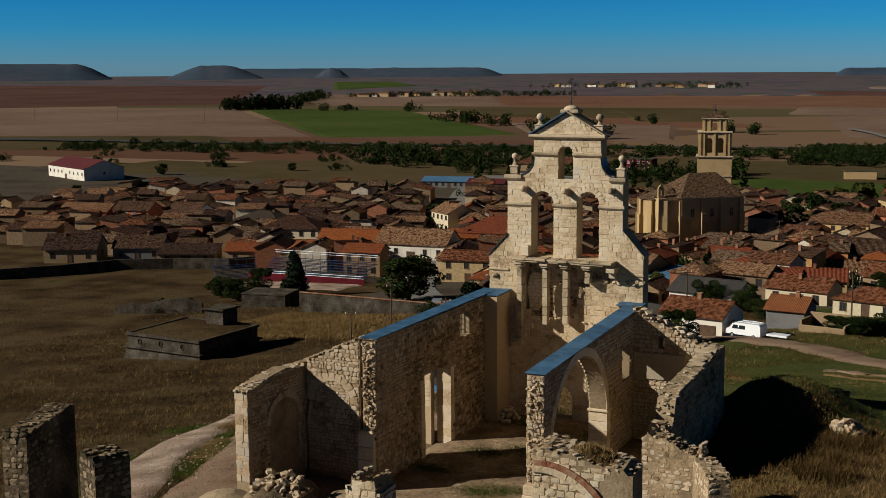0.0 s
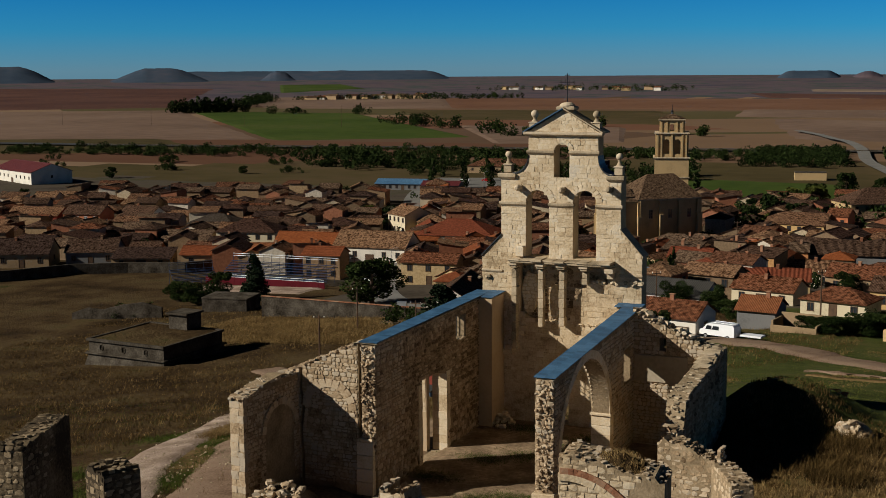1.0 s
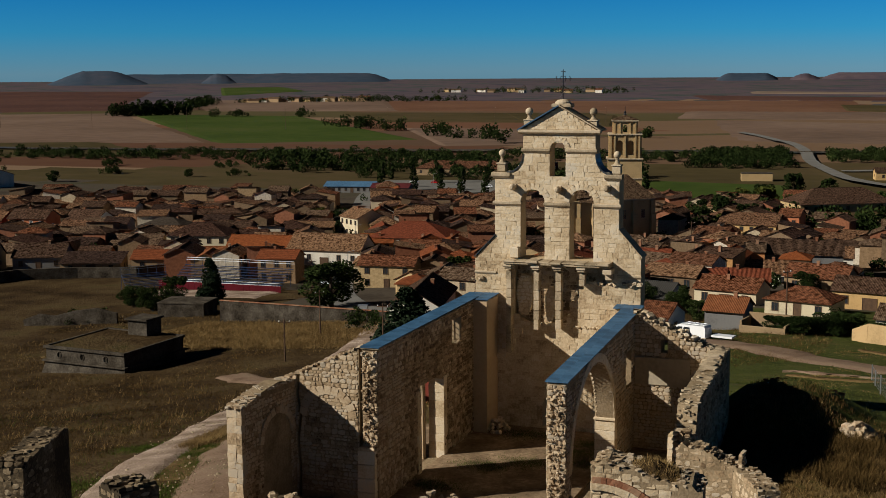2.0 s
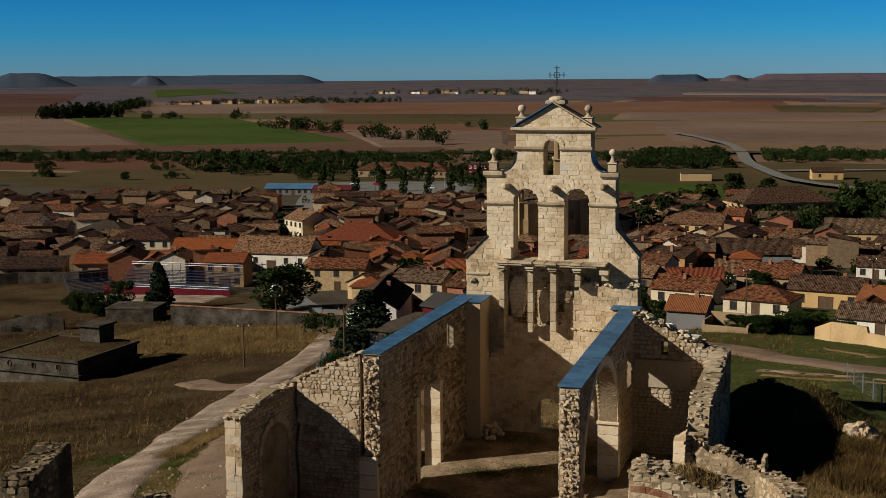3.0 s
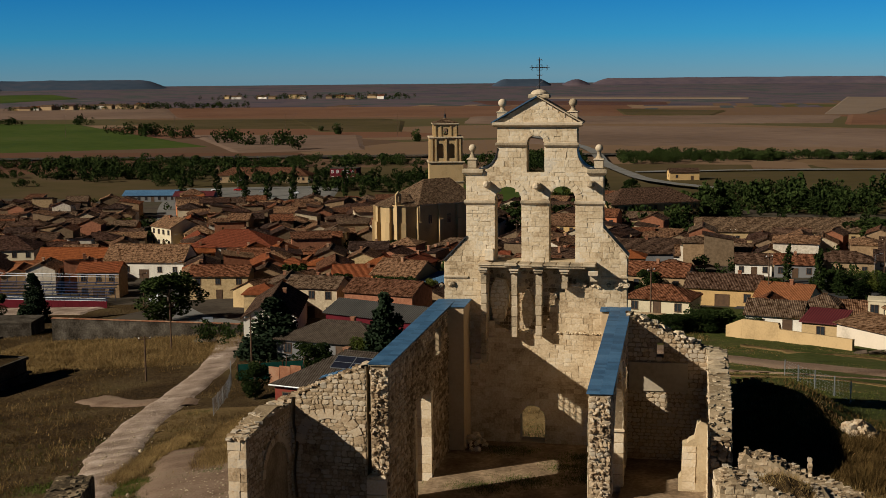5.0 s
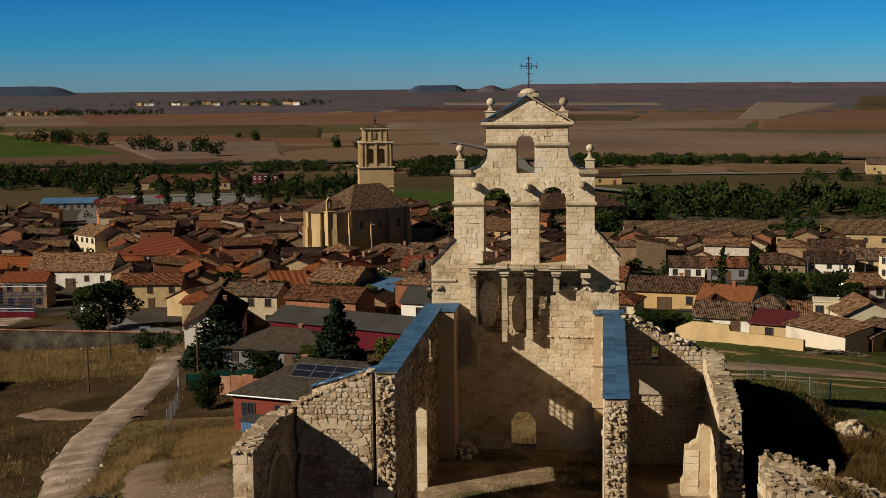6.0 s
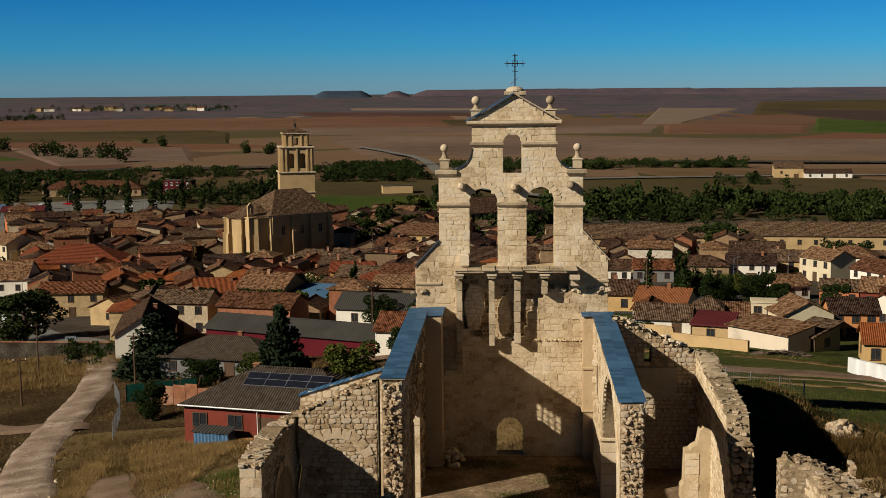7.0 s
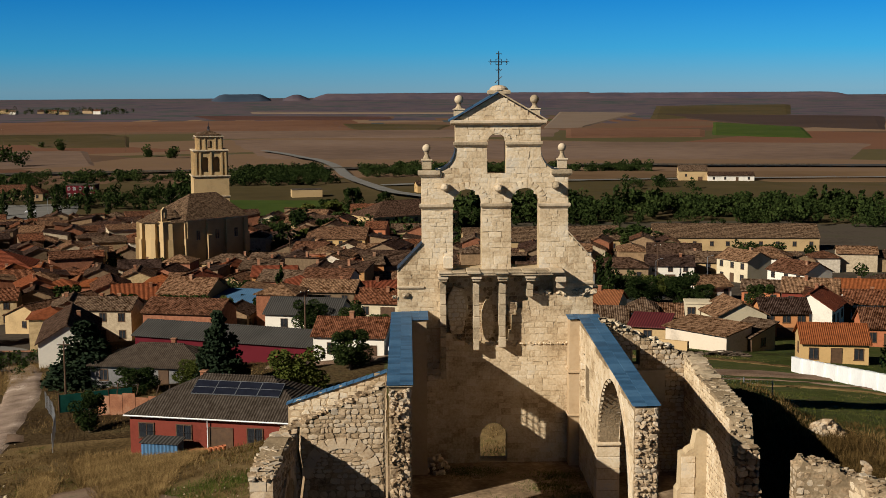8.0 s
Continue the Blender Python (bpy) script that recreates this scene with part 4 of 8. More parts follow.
pieces(RW, "end_stone", courses(out_y(-19.05), 1.2, 7.6, lambda z: [(4.95, 5.98)], (0.14, 0.36), (0.16, 0.45), 0.26, 0.0, 0.6, g), STONES, RUBBLE, near, 120)
pieces(RW, "end_rubble", scatter(120, lambda q: (q.uniform(4.98, 5.95), -19.12 + q.uniform(-0.08, 0.08), q.uniform(1.4, 7.5)), (0.08, 0.26), g), BOULDERS, RUBBLE, near, 80)
b = Build()
for i in range(3):
    b.block(4.8 - 0.06 * (2 - i), -19.3, -0.5 + i * 0.6, 6.1 + 0.06 * (2 - i), -17.9, 0.09 + i * 0.6, 0.04)
finish("pillar_plinth", b, LIME, RW)
pier = Build()
pier.block(4.3, -0.95, -0.5, 4.94, 0.02, 8.4, 0.02)
for z in (2.6, 5.2):
    pier.block(4.2, -1.05, z, 4.94, 0.02, z + 0.18, 0.04)
RP = tagged(finish("nave_pier", pier, PLASTER), "tan rendered pier beside the arcade wall", "pier")
slates(RP, 4.2, 4.95, -1.1, -0.02, 8.44, 8.5, 0.34, 2)
for z in (4.0, 4.9, 5.9, 6.8):
    finish("tooth_stone", Build().block(4.72, -3.2, z, 4.93, -2.75, z + 0.34, 0.05), LIME, RP)


# ---- side chapels ----
crack = [(-10.02, 6.8), (-10.1, 5.6), (-9.92, 4.4), (-10.12, 3.0), (-10.0, 1.5), (-10.06, -1.0)]
cw_left = [(-10.95, -1.0)] + [(x - 0.1, z) for x, z in crack[::-1]] + [(-10.95, 6.45)]
cw_right = [(-6.25, -1.0), (-6.25, 8.55), (-7.3, 8.0), (-8.4, 7.55), (-9.5, 7.0)] + [(x + 0.04, z) for x, z in crack]
CW = finish("chapel_wall", Build().prism(cw_left, [], front, -18.3, -17.35).prism(cw_right, [], front, -18.3, -17.35), RUBBLE_CORE)
tagged(CW, "cracked rubble chapel wall with sloping broken top", "ruined wall")
def cw_spans(z):
    top = lambda x: 6.35 + (x + 11.2) * 0.44
    l = -10.95 if z < 6.45 else -11.2 + (z - 6.35) / 0.44
    xc = float(np.interp(z, [-1.0, 1.5, 3.0, 4.4, 5.6, 6.8], [-10.06, -10.0, -10.12, -9.92, -10.1, -10.02]))
    return minus([(l, -6.3)], xc - 0.12, xc + 0.06)
pieces(CW, "stone", courses(out_y(-18.33), 0.0, 8.4, cw_spans, (0.14, 0.34), (0.16, 0.52), 0.13, 0.02, 0.7, g), STONES, RUBBLE, near, 260)
pieces(CW, "arch_stone", voussoirs(out_y(-18.32), -9.5, -6.9, 4.5, 0.5, 11, 0.12), ASHLARS, RUBBLE, near, 30)
pieces(CW, "top_stone", scatter(170, lambda q: (lambda x: (x, -17.85 + q.uniform(-0.4, 0.4), 6.38 + (x + 11.2) * 0.44 + 0.04))(q.uniform(-10.9, -6.4)), (0.12, 0.34), g, 0.4, 0.2), FLATS, RUBBLE, near, 80)

ax, ay, bx, by = -10.25, -18.0, -10.75, -23.7
along = Vector((bx - ax, by - ay, 0))
run = along.length
ux = along.normalized()
inn = Vector((-ux.y, ux.x, 0))
SWM = Matrix(((ux.x, -inn.x, 0, ax), (ux.y, -inn.y, 0, ay), (0, 0, 1, 0), (0, 0, 0, 1)))
place_sw = lambda u, w, d: tuple(SWM @ Vector((u, d, w)))
SW = finish("chapel_wall", Build().prism([(0, -1.0), (run, -1.0), (run, 6.0), (run * 0.7, 6.5), (run * 0.35, 6.75), (0, 6.4)], [], place_sw, 0.0, 0.95), RUBBLE_CORE)
tagged(SW, "curved chapel wall stump with a blind arch and dressed quoins", "ruined wall")
pieces(SW, "stone", courses(SWM @ Matrix.Translation((0, -0.02, 0)), 0.2, 6.2, lambda z: without([(0.05, run)], (0.9, 3.7, 0, 3.6, True), z), (0.14, 0.28), (0.18, 0.44), 0.14, 0.02, 0.6, g), STONES, RUBBLE, near, 120)
pieces(SW, "arch_stone", voussoirs(SWM @ Matrix.Translation((0, -0.05, 0)), 0.9, 3.7, 3.6, 0.4, 11, 0.2), ASHLARS, RUBBLE, near, 30)
endm = Matrix.Translation((bx, by, 0)) @ Matrix.Rotation(math.atan2(inn.y, inn.x), 4, "Z") @ Matrix.Translation((-0.95, 0, 0))
pieces(SW, "quoin", courses(endm, 0.6, 6.0, lambda z: [(0.0, 0.98)], (0.3, 0.5), (0.35, 0.7), 0.3, 0.01, 0.4, g), ASHLARS, RUBBLE, near, 40)
pieces(SW, "top_stone", scatter(190, lambda q: SWM @ Vector(((lambda u: (u, q.uniform(0.0, 0.95), 6.45 + 0.3 * math.sin(u / run * 3.1) - 0.4 * u / run))(q.uniform(0, run)))), (0.14, 0.36), g, 0.4, 0.2), FLATS, RUBBLE, near, 80)

SH = finish("shed_wall", Build().prism([(-11.5, -4.0), (-6.3, -4.0), (-6.3, 7.05), (-11.5, 5.42)], [], front, -8.6, -8.1), PLASTER)
tagged(SH, "rubble stone side wall with sloping slate coping", "wall")
pieces(SH, "stone", courses(out_y(-8.62), 2.0, 7.0, lambda z: [(-11.45 if z < 5.4 else -11.45 + (z - 5.42) * 3.19, -6.35)], (0.2, 0.4), (0.3, 0.7), 0.1, 0.02, 0.6, g), STONES, LIME, near, 200)
slates(SH, -8.72, -7.98, -11.6, -6.3, 5.46, 7.12, 0.34, 2, "x")

BK_Y = -2.65
def bk_top(x):
    return 8.65 - (x - 6.0) * 0.435
BK = finish("aisle_wall", Build().prism([(5.9, -3.0), (11.9, -3.0), (11.9, 6.3), (11.2, 6.4), (10.5, 6.6), (9.6, 7.05), (8.8, 7.3), (8.0, 7.75), (7.2, 8.0), (6.4, 8.55), (5.9, 8.6)], [[(7.72, 6.0), (8.14, 6.0), (8.14, 6.9), (7.72, 6.9)]], front, BK_Y, BK_Y + 1.15), RUBBLE_CORE)
tagged(BK, "tall rubble aisle wall with a slit window and ragged top", "ruined wall")
pieces(BK, "stone", courses(out_y(BK_Y - 0.035), -0.6, 8.4, lambda z: without([(6.0, min(11.8, 6.0 + (8.5 - z) / 0.435))], (7.72, 8.14, 6.0, 6.9, False), z), (0.18, 0.32), (0.22, 0.5), 0.14, 0.02, 0.4, g), STONES, RUBBLE, near, 200)
finish("render_patch", Build().block(6.1, BK_Y - 0.16, 3.97, 9.6, BK_Y, 5.75, 0.02), paint("grey tan render", (0.36, 0.30, 0.215)), BK, "patch of smooth grey render")
pieces(BK, "top_stone", scatter(330, lambda q: (lambda x: (x, BK_Y + q.uniform(-0.05, 1.1), bk_top(x) + q.uniform(-0.22, 0.04)))(q.uniform(6.0, 11.6)), (0.1, 0.3), g, 0.55, 0.18), FLATS, PATINA, near, 150)
pieces(BK, "loose_stone", scatter(14, lambda q: (lambda x: (x, BK_Y + q.uniform(0.2, 0.9), bk_top(x) + 0.06))(q.uniform(6.2, 11.0)), (0.4, 0.75), g, 0.5, 0.15), BOULDERS, LIME, near, 20)

OW_TOP = [(-14.6, 2.6), (-14.1, 3.9), (-13.5, 4.4), (-13.1, 5.5), (-12.2, 5.85), (-9.0, 6.0), (-6.0, 6.15), (-4.0, 6.4), (-1.5, 6.4)]
OW = finish("aisle_wall", Build().prism([(-1.5, -3.0), (-15.2, -3.0), (-15.0, 1.5)] + OW_TOP, [], yz(10.75), 0.0, 1.1), RUBBLE_CORE)
tagged(OW, "outer aisle wall of coursed rubble with broken near end", "ruined wall")
def ow_top(y):
    return float(np.interp(y, [p[0] for p in OW_TOP], [p[1] for p in OW_TOP]))
def ow_spans(z):
    ys = [y for y in np.arange(-15.0, -1.5, 0.2) if ow_top(y) > z + 0.1]
    return [(min(ys), -1.5)] if ys else []
pieces(OW, "stone", courses(out_x(11.89), -2.5, 6.9, ow_spans, (0.17, 0.34), (0.25, 0.6), 0.18, 0.04, 0.6, g, 1.4), STONES, RUBBLE, lambda p: abs(p.y + 15), 240)
pieces(OW, "inner_stone", courses(out_mx(10.715), -0.2, 6.9, lambda z: [(-b, -a) for a, b in ow_spans(z)], (0.22, 0.34), (0.3, 0.6), 0.1, 0.015, 0.3, g), STONES, LIME, lambda p: abs(p.y + 15), 240)
pieces(OW, "top_stone", scatter(420, lambda q: (lambda y: (q.uniform(10.8, 11.8), y, ow_top(y) + q.uniform(-0.12, 0.0)))(q.uniform(-14.5, -1.6)), (0.1, 0.3), g, 0.4, 0.07), FLATS, PATINA, near, 200)
pieces(OW, "capping_slab", [Matrix.Translation((11.25 + g.uniform(-0.08, 0.1), -1.9 - 0.78 * i, ow_top(-1.9 - 0.78 * i) + 0.05)) @ Matrix.Rotation(g.uniform(-0.1, 0.1), 4, "Z") @ Matrix.Diagonal((g.uniform(0.9, 1.15), g.uniform(0.5, 0.74), 0.2, 1)) for i in range(7)], STONES, PATINA, near, 20)
pieces(OW, "end_stone", courses(out_y(-14.85), -0.8, 4.6, lambda z: [(10.8, 11.8)], (0.16, 0.36), (0.2, 0.5), 0.5, 0.0, 0.8, g), STONES, RUBBLE, near, 80)

fin = [(9.15, -0.4), (12.3, -0.4)] + [(10.35 + 1.75 * math.cos(a), 3.95 * math.sin(a) - 0.2) for a in np.linspace(0.08, math.pi / 2, 10)] + [(10.15, 3.55), (10.0, 2.75), (9.72, 2.6), (9.6, 2.45), (9.35, 2.4), (9.3, 0.6), (9.15, 0.4)]
st = finish("pillar_stub", Build().prism(fin, [], front, -8.5, -7.6), LIME_CORE)
tagged(st, "broken springer of a limestone arch on the aisle floor", "pillar")
pieces(st, "stone", courses(out_y(-8.52), -0.2, 2.3, lambda z: [(9.35, 10.1)], (0.35, 0.5), (0.4, 0.8), 0.12, 0.01, 0.2, g), ASHLARS, LIME, near, 40)


# ---- broken apse walls in front ----
def stump(at, size, label, seed, rz=0, top=0.5, material=None, brick=False, lean=0.0):
    """A free-standing torn piece of wall: at is the middle of its foot, size its length, depth and height."""
    q = random.Random(seed)
    L, D, H = size
    m = pose(*at, 0, 0, rz)
    step = [q.random() for _ in range(8)]
    prof = [(-L / 2, -2.5), (L / 2, -2.5)] + [(L / 2 - L * i / 21, H - top * (0.7 * step[i // 3] + 0.4 * q.random()) - (0.5 * top if i in (0, 1, 20, 21) else 0) - (lean * (i / 21) ** 1.4 if lean > 0 else -lean * (1 - i / 21) ** 1.2)) for i in range(22)]
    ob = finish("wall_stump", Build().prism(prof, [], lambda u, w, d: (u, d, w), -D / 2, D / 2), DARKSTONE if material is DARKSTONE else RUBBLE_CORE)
    ob.matrix_world = m
    tagged(ob, label, "ruined wall")
    tz = lambda u: float(np.interp(u, [p[0] for p in prof[:1:-1]], [p[1] for p in prof[:1:-1]]))
    def spans(z):
        us = [u for u in np.arange(-L / 2, L / 2 + 0.01, 0.15) if tz(u) > z + 0.12]
        return [(min(us), max(us))] if us and max(us) - min(us) > 0.2 else []
    mat = material or RUBBLE
    pieces(ob, "stone", courses(m @ Matrix.Translation((0, -D / 2, 0)), -1.5, H, spans, (0.24, 0.36), (0.3, 0.6), 0.2, 0.025, 0.6, q), STONES, mat, near, 160)
    sm = m @ Matrix(((0, -1, 0, L / 2), (1, 0, 0, 0), (0, 0, 1, 0), (0, 0, 0, 1)))
    pieces(ob, "side_stone", courses(sm, -1.5, H - top, lambda z: [(-D / 2, D / 2)], (0.24, 0.36), (0.3, 0.5), 0.2, 0.025, 0.6, q) + courses(m @ Matrix(((0, 1, 0, -L / 2), (-1, 0, 0, 0), (0, 0, 1, 0), (0, 0, 0, 1))), -1.5, H - top, lambda z: [(-D / 2, D / 2)], (0.24, 0.36), (0.3, 0.5), 0.2, 0.025, 0.6, q), STONES, mat, near, 120)
    pieces(ob, "top_stone", scatter(int(L * D * 26), lambda r: m @ Vector((lambda u: (u, r.uniform(-D / 2, D / 2), tz(u) + r.uniform(-0.07, 0.03)))(r.uniform(-L / 2, L / 2))), (0.08, 0.24), q, 0.5, 0.1), FLATS, mat if material is not LIME else RUBBLE, near, 300)
    if brick:
        half = lambda ring: [x for x in ring if (m.inverted() @ x.translation).x > -L / 2]
        pieces(ob, "brick", half(voussoirs(m @ Matrix.Translation((0, -D / 2 - 0.06, 0)), -L / 2 - 3.1, -L / 2 + 3.6, H - 4.3, 0.26, 60, 0.2)), ASHLARS, BRICK, near, 90)
        pieces(ob, "arch_stone", half(voussoirs(m @ Matrix.Translation((0, -D / 2 - 0.08, 0)), -L / 2 - 2.8, -L / 2 + 3.3, H - 4.3, 0.3, 19, 0.2)), ASHLARS, LIME, near, 60)
        mound = Build()
        for i in range(9):
            for k in range(7):
                u, v = -L * 0.3 + L * 0.62 * i / 8, -D * 0.46 + D * 0.92 * k / 6
                mound.v.append((u, v, H - 0.85 + 0.7 * math.sin(math.pi * i / 8) * math.sin(math.pi * k / 6) ** 0.6 + q.uniform(-0.06, 0.06)))
        mound.f = [(i * 7 + k, (i + 1) * 7 + k, (i + 1) * 7 + k + 1, i * 7 + k + 1) for i in range(8) for k in range(6)]
        earth = finish("earth_mound", mound, DRY, ob, "earth and dead weeds on the wall head")
        dead = Build()
        for _ in range(700):
            u, v, h = q.uniform(-L * 0.28, L * 0.3), q.uniform(-D * 0.42, D * 0.42), q.uniform(0.1, 0.35)
            z = H - 0.9 + 0.65 * math.sin(math.pi * (u + L * 0.3) / (L * 0.62)) * math.sin(math.pi * (v / D * 1.08 + 0.5)) ** 0.6
            a = q.uniform(0, 6.28)
            dead.add([(u - 0.02, v, z), (u + 0.02, v, z), (u + 0.6 * h * math.cos(a), v + 0.6 * h * math.sin(a), z + h)], [(0, 1, 2)])
        tagged(finish("dead_grass", dead, GOLD, earth, fix=False), "dead brown weeds", kind="stuff")
    return ob


stump((12.95, -31.5, 0), (4.5, 2.2, 8.15), "apse wall stump with a brick arch and weedy top", 11, 6, 0.25, LIME, True, -0.8)
stump((13.65, -19.6, -0.5), (3.3, 1.2, 6.1), "low broken stump of rubble wall beside the aisle", 12, -4, 0.4, None, False, -0.9)
stump((16.1, -21.6, -0.5), (3.4, 1.1, 5.3), "return of broken rubble wall with dark shaded side", 16, -62, 0.5)
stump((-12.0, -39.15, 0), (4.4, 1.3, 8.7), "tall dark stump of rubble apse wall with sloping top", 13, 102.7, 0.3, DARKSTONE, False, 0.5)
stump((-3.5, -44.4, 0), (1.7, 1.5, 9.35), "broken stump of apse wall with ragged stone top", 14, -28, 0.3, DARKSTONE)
stump((7.3, -41.3, 0), (1.5, 1.4, 8.9), "small pale stump of limestone wall", 15, 0, 0.6, LIME)
heap = new("rubble_heap")
tagged(heap, "heap of fallen limestone blocks beside the chapel", "rubble")
heap.matrix_world = Matrix.Translation((-6.5, -25.5, 0))
def lobe(q):
    cx, cy, rx, ry, h = q.choice(((-7.0, -25.8, 3.2, 2.4, 2.7), (-7.0, -25.8, 3.2, 2.4, 2.7), (-3.6, -24.4, 3.0, 2.2, 1.7), (-10.4, -26.6, 2.6, 2.0, 1.5), (-13.2, -28.0, 2.4, 1.8, 0.9)))
    a, r = q.uniform(0, 6.28), math.sqrt(q.random())
    return cx + rx * r * math.cos(a), cy + ry * r * math.sin(a), 0.15 + h * (1 - r * r) * q.uniform(0.85, 1)
pieces(heap, "block", scatter(620, lobe, (0.16, 0.62), g, 0.7), BOULDERS, RUBBLE, near, 260)
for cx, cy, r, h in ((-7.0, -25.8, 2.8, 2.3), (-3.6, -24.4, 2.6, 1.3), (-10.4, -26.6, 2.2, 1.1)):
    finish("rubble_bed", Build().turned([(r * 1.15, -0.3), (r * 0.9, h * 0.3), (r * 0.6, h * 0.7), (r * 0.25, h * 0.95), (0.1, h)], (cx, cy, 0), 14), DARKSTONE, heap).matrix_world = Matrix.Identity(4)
heap3 = new("rubble_heap")
tagged(heap3, "few white fallen stones at the foot of the pier", "rubble")
heap3.matrix_world = Matrix.Translation((-3.6, -1.6, 0))
pieces(heap3, "block", scatter(40, lambda q: (lambda a, r: (-3.6 + 0.75 * r * math.cos(a), -1.6 + 0.9 * r * math.sin(a), -0.28 + 1.2 * (1 - r) * q.uniform(0.7, 1)))(q.uniform(0, 6.28), math.sqrt(q.random())), (0.2, 0.45), g, 0.75), BOULDERS, LIME, near, 100)
heap2 = new("rubble_heap")
tagged(heap2, "pile of collapsed stones on the grassy slope", "rubble")
heap2.matrix_world = Matrix.Translation((19.8, -0.4, gz(19.8, -0.4)))
zr = gz(19.8, -0.4) - 0.2
pieces(heap2, "block", scatter(200, lambda q: (lambda a, r: (19.8 + 1.7 * r * math.cos(a), -0.4 + 1.2 * r * math.sin(a), zr + 0.1 + 1.3 * (1 - r * r) * q.uniform(0.6, 1)))(q.uniform(0, 6.28), math.sqrt(q.random())), (0.25, 0.6), g), BOULDERS, RUBBLE, near, 130)
finish("rubble_bed", Build().turned([(1.6, -1.0), (1.2, 0.3), (0.7, 0.8), (0.2, 1.05)], (19.8, -0.4, zr), 14), RUBBLE_CORE, heap2).matrix_world = Matrix.Identity(4)
floor_b = Build()
floor_b.block(-5.15, -20.5, -0.9, 4.95, 0.0, -0.38, 0.01)
tagged(finish("floor", floor_b, EARTH), "bare earth floor of the roofless nave with weeds", "floor", kind="structure")
aisle_b = Build()
aisle_b.block(5.95, -20.5, -0.9, 10.8, -2.6, -0.3, 0.01)
tagged(finish("floor", aisle_b, EARTH), "bare earth floor of the aisle", "floor", kind="structure")
pieces(heap, "fallen_stone", scatter(60, lambda q: (q.uniform(-4.6, 4.6), q.uniform(-17, -0.6), -0.32), (0.12, 0.35), g) + scatter(220, lambda q: (q.uniform(-12, 5), q.uniform(-30, -19), 0.12), (0.12, 0.5), g), BOULDERS, LIME, near, 160)

# ---- village houses ----
def window_of(parent, m, w, h, frame_m=None, bars=False):
    """A framed pane set in a wall: m maps (u, out, z) with its middle at the origin."""
    t, x, z = 0.08, w / 2, h / 2
    at = lambda u, v, d: tuple(m @ Vector((u, d, v)))
    outer = [(-x - 0.14, -z - 0.14), (x + 0.14, -z - 0.14), (x + 0.14, -z - t), (x + t, -z - t), (x + t, z + t), (-x - t, z + t), (-x - t, -z - t), (-x - 0.14, -z - t)]
    holes = [[(-x, -z), (-0.03, -z), (-0.03, z), (-x, z)], [(0.03, -z), (x, -z), (x, z), (0.03, z)]]
    win = finish("window", Build().prism(outer, holes, at, -0.06, 0.05), frame_m or WOOD, parent)
    finish("pane", Build().box(-w / 2, -0.012, -h / 2, w / 2, 0.02, h / 2, m), GLASS, win, fix=False)
    if bars:
        grid = Build()
        for k in range(7):
            u = -x + w * (k + 0.5) / 7
            grid.box(u - 0.015, -0.16, -z, u + 0.015, -0.13, z, m)
        grid.box(-x - 0.05, -0.15, -0.02, x + 0.05, -0.14, 0.02, m)
        finish("window_grille", grid, IRON, win, "black iron window grille")
    return win


def door_of(parent, m, w, h, mat=None):
    at = lambda u, v, d: tuple(m @ Vector((u, d, v)))
    x = w / 2
    ob = finish("door_frame", Build().prism([(-x - 0.1, 0), (-x, 0), (-x, h), (x, h), (x, 0), (x + 0.1, 0), (x + 0.1, h + 0.1), (-x - 0.1, h + 0.1)], [], at, -0.05, 0.06), mat or WOOD, parent)
    return finish("door", Build().box(-x, -0.02, 0.02, x, 0.03, h, m), mat or WOOD, ob, fix=False)


def body(w, d, h, roof, rise, drop=3.0):
    """Walls, gabled, hipped, flat or single pitched, standing a little into the slope."""
    b = Build()
    x, y = w / 2, d / 2
    if roof == "gable":
        b.prism([(-y, -drop), (y, -drop), (y, h), (0, h + rise), (-y, h)], [], lambda u, v, e: (e, u, v), -x, x)
    elif roof == "shed":
        b.prism([(-y, -drop), (y, -drop), (y, h + rise), (-y, h)], [], lambda u, v, e: (e, u, v), -x, x)
    else:
        b.box(-x, -y, -drop, x, y, h)
    return b


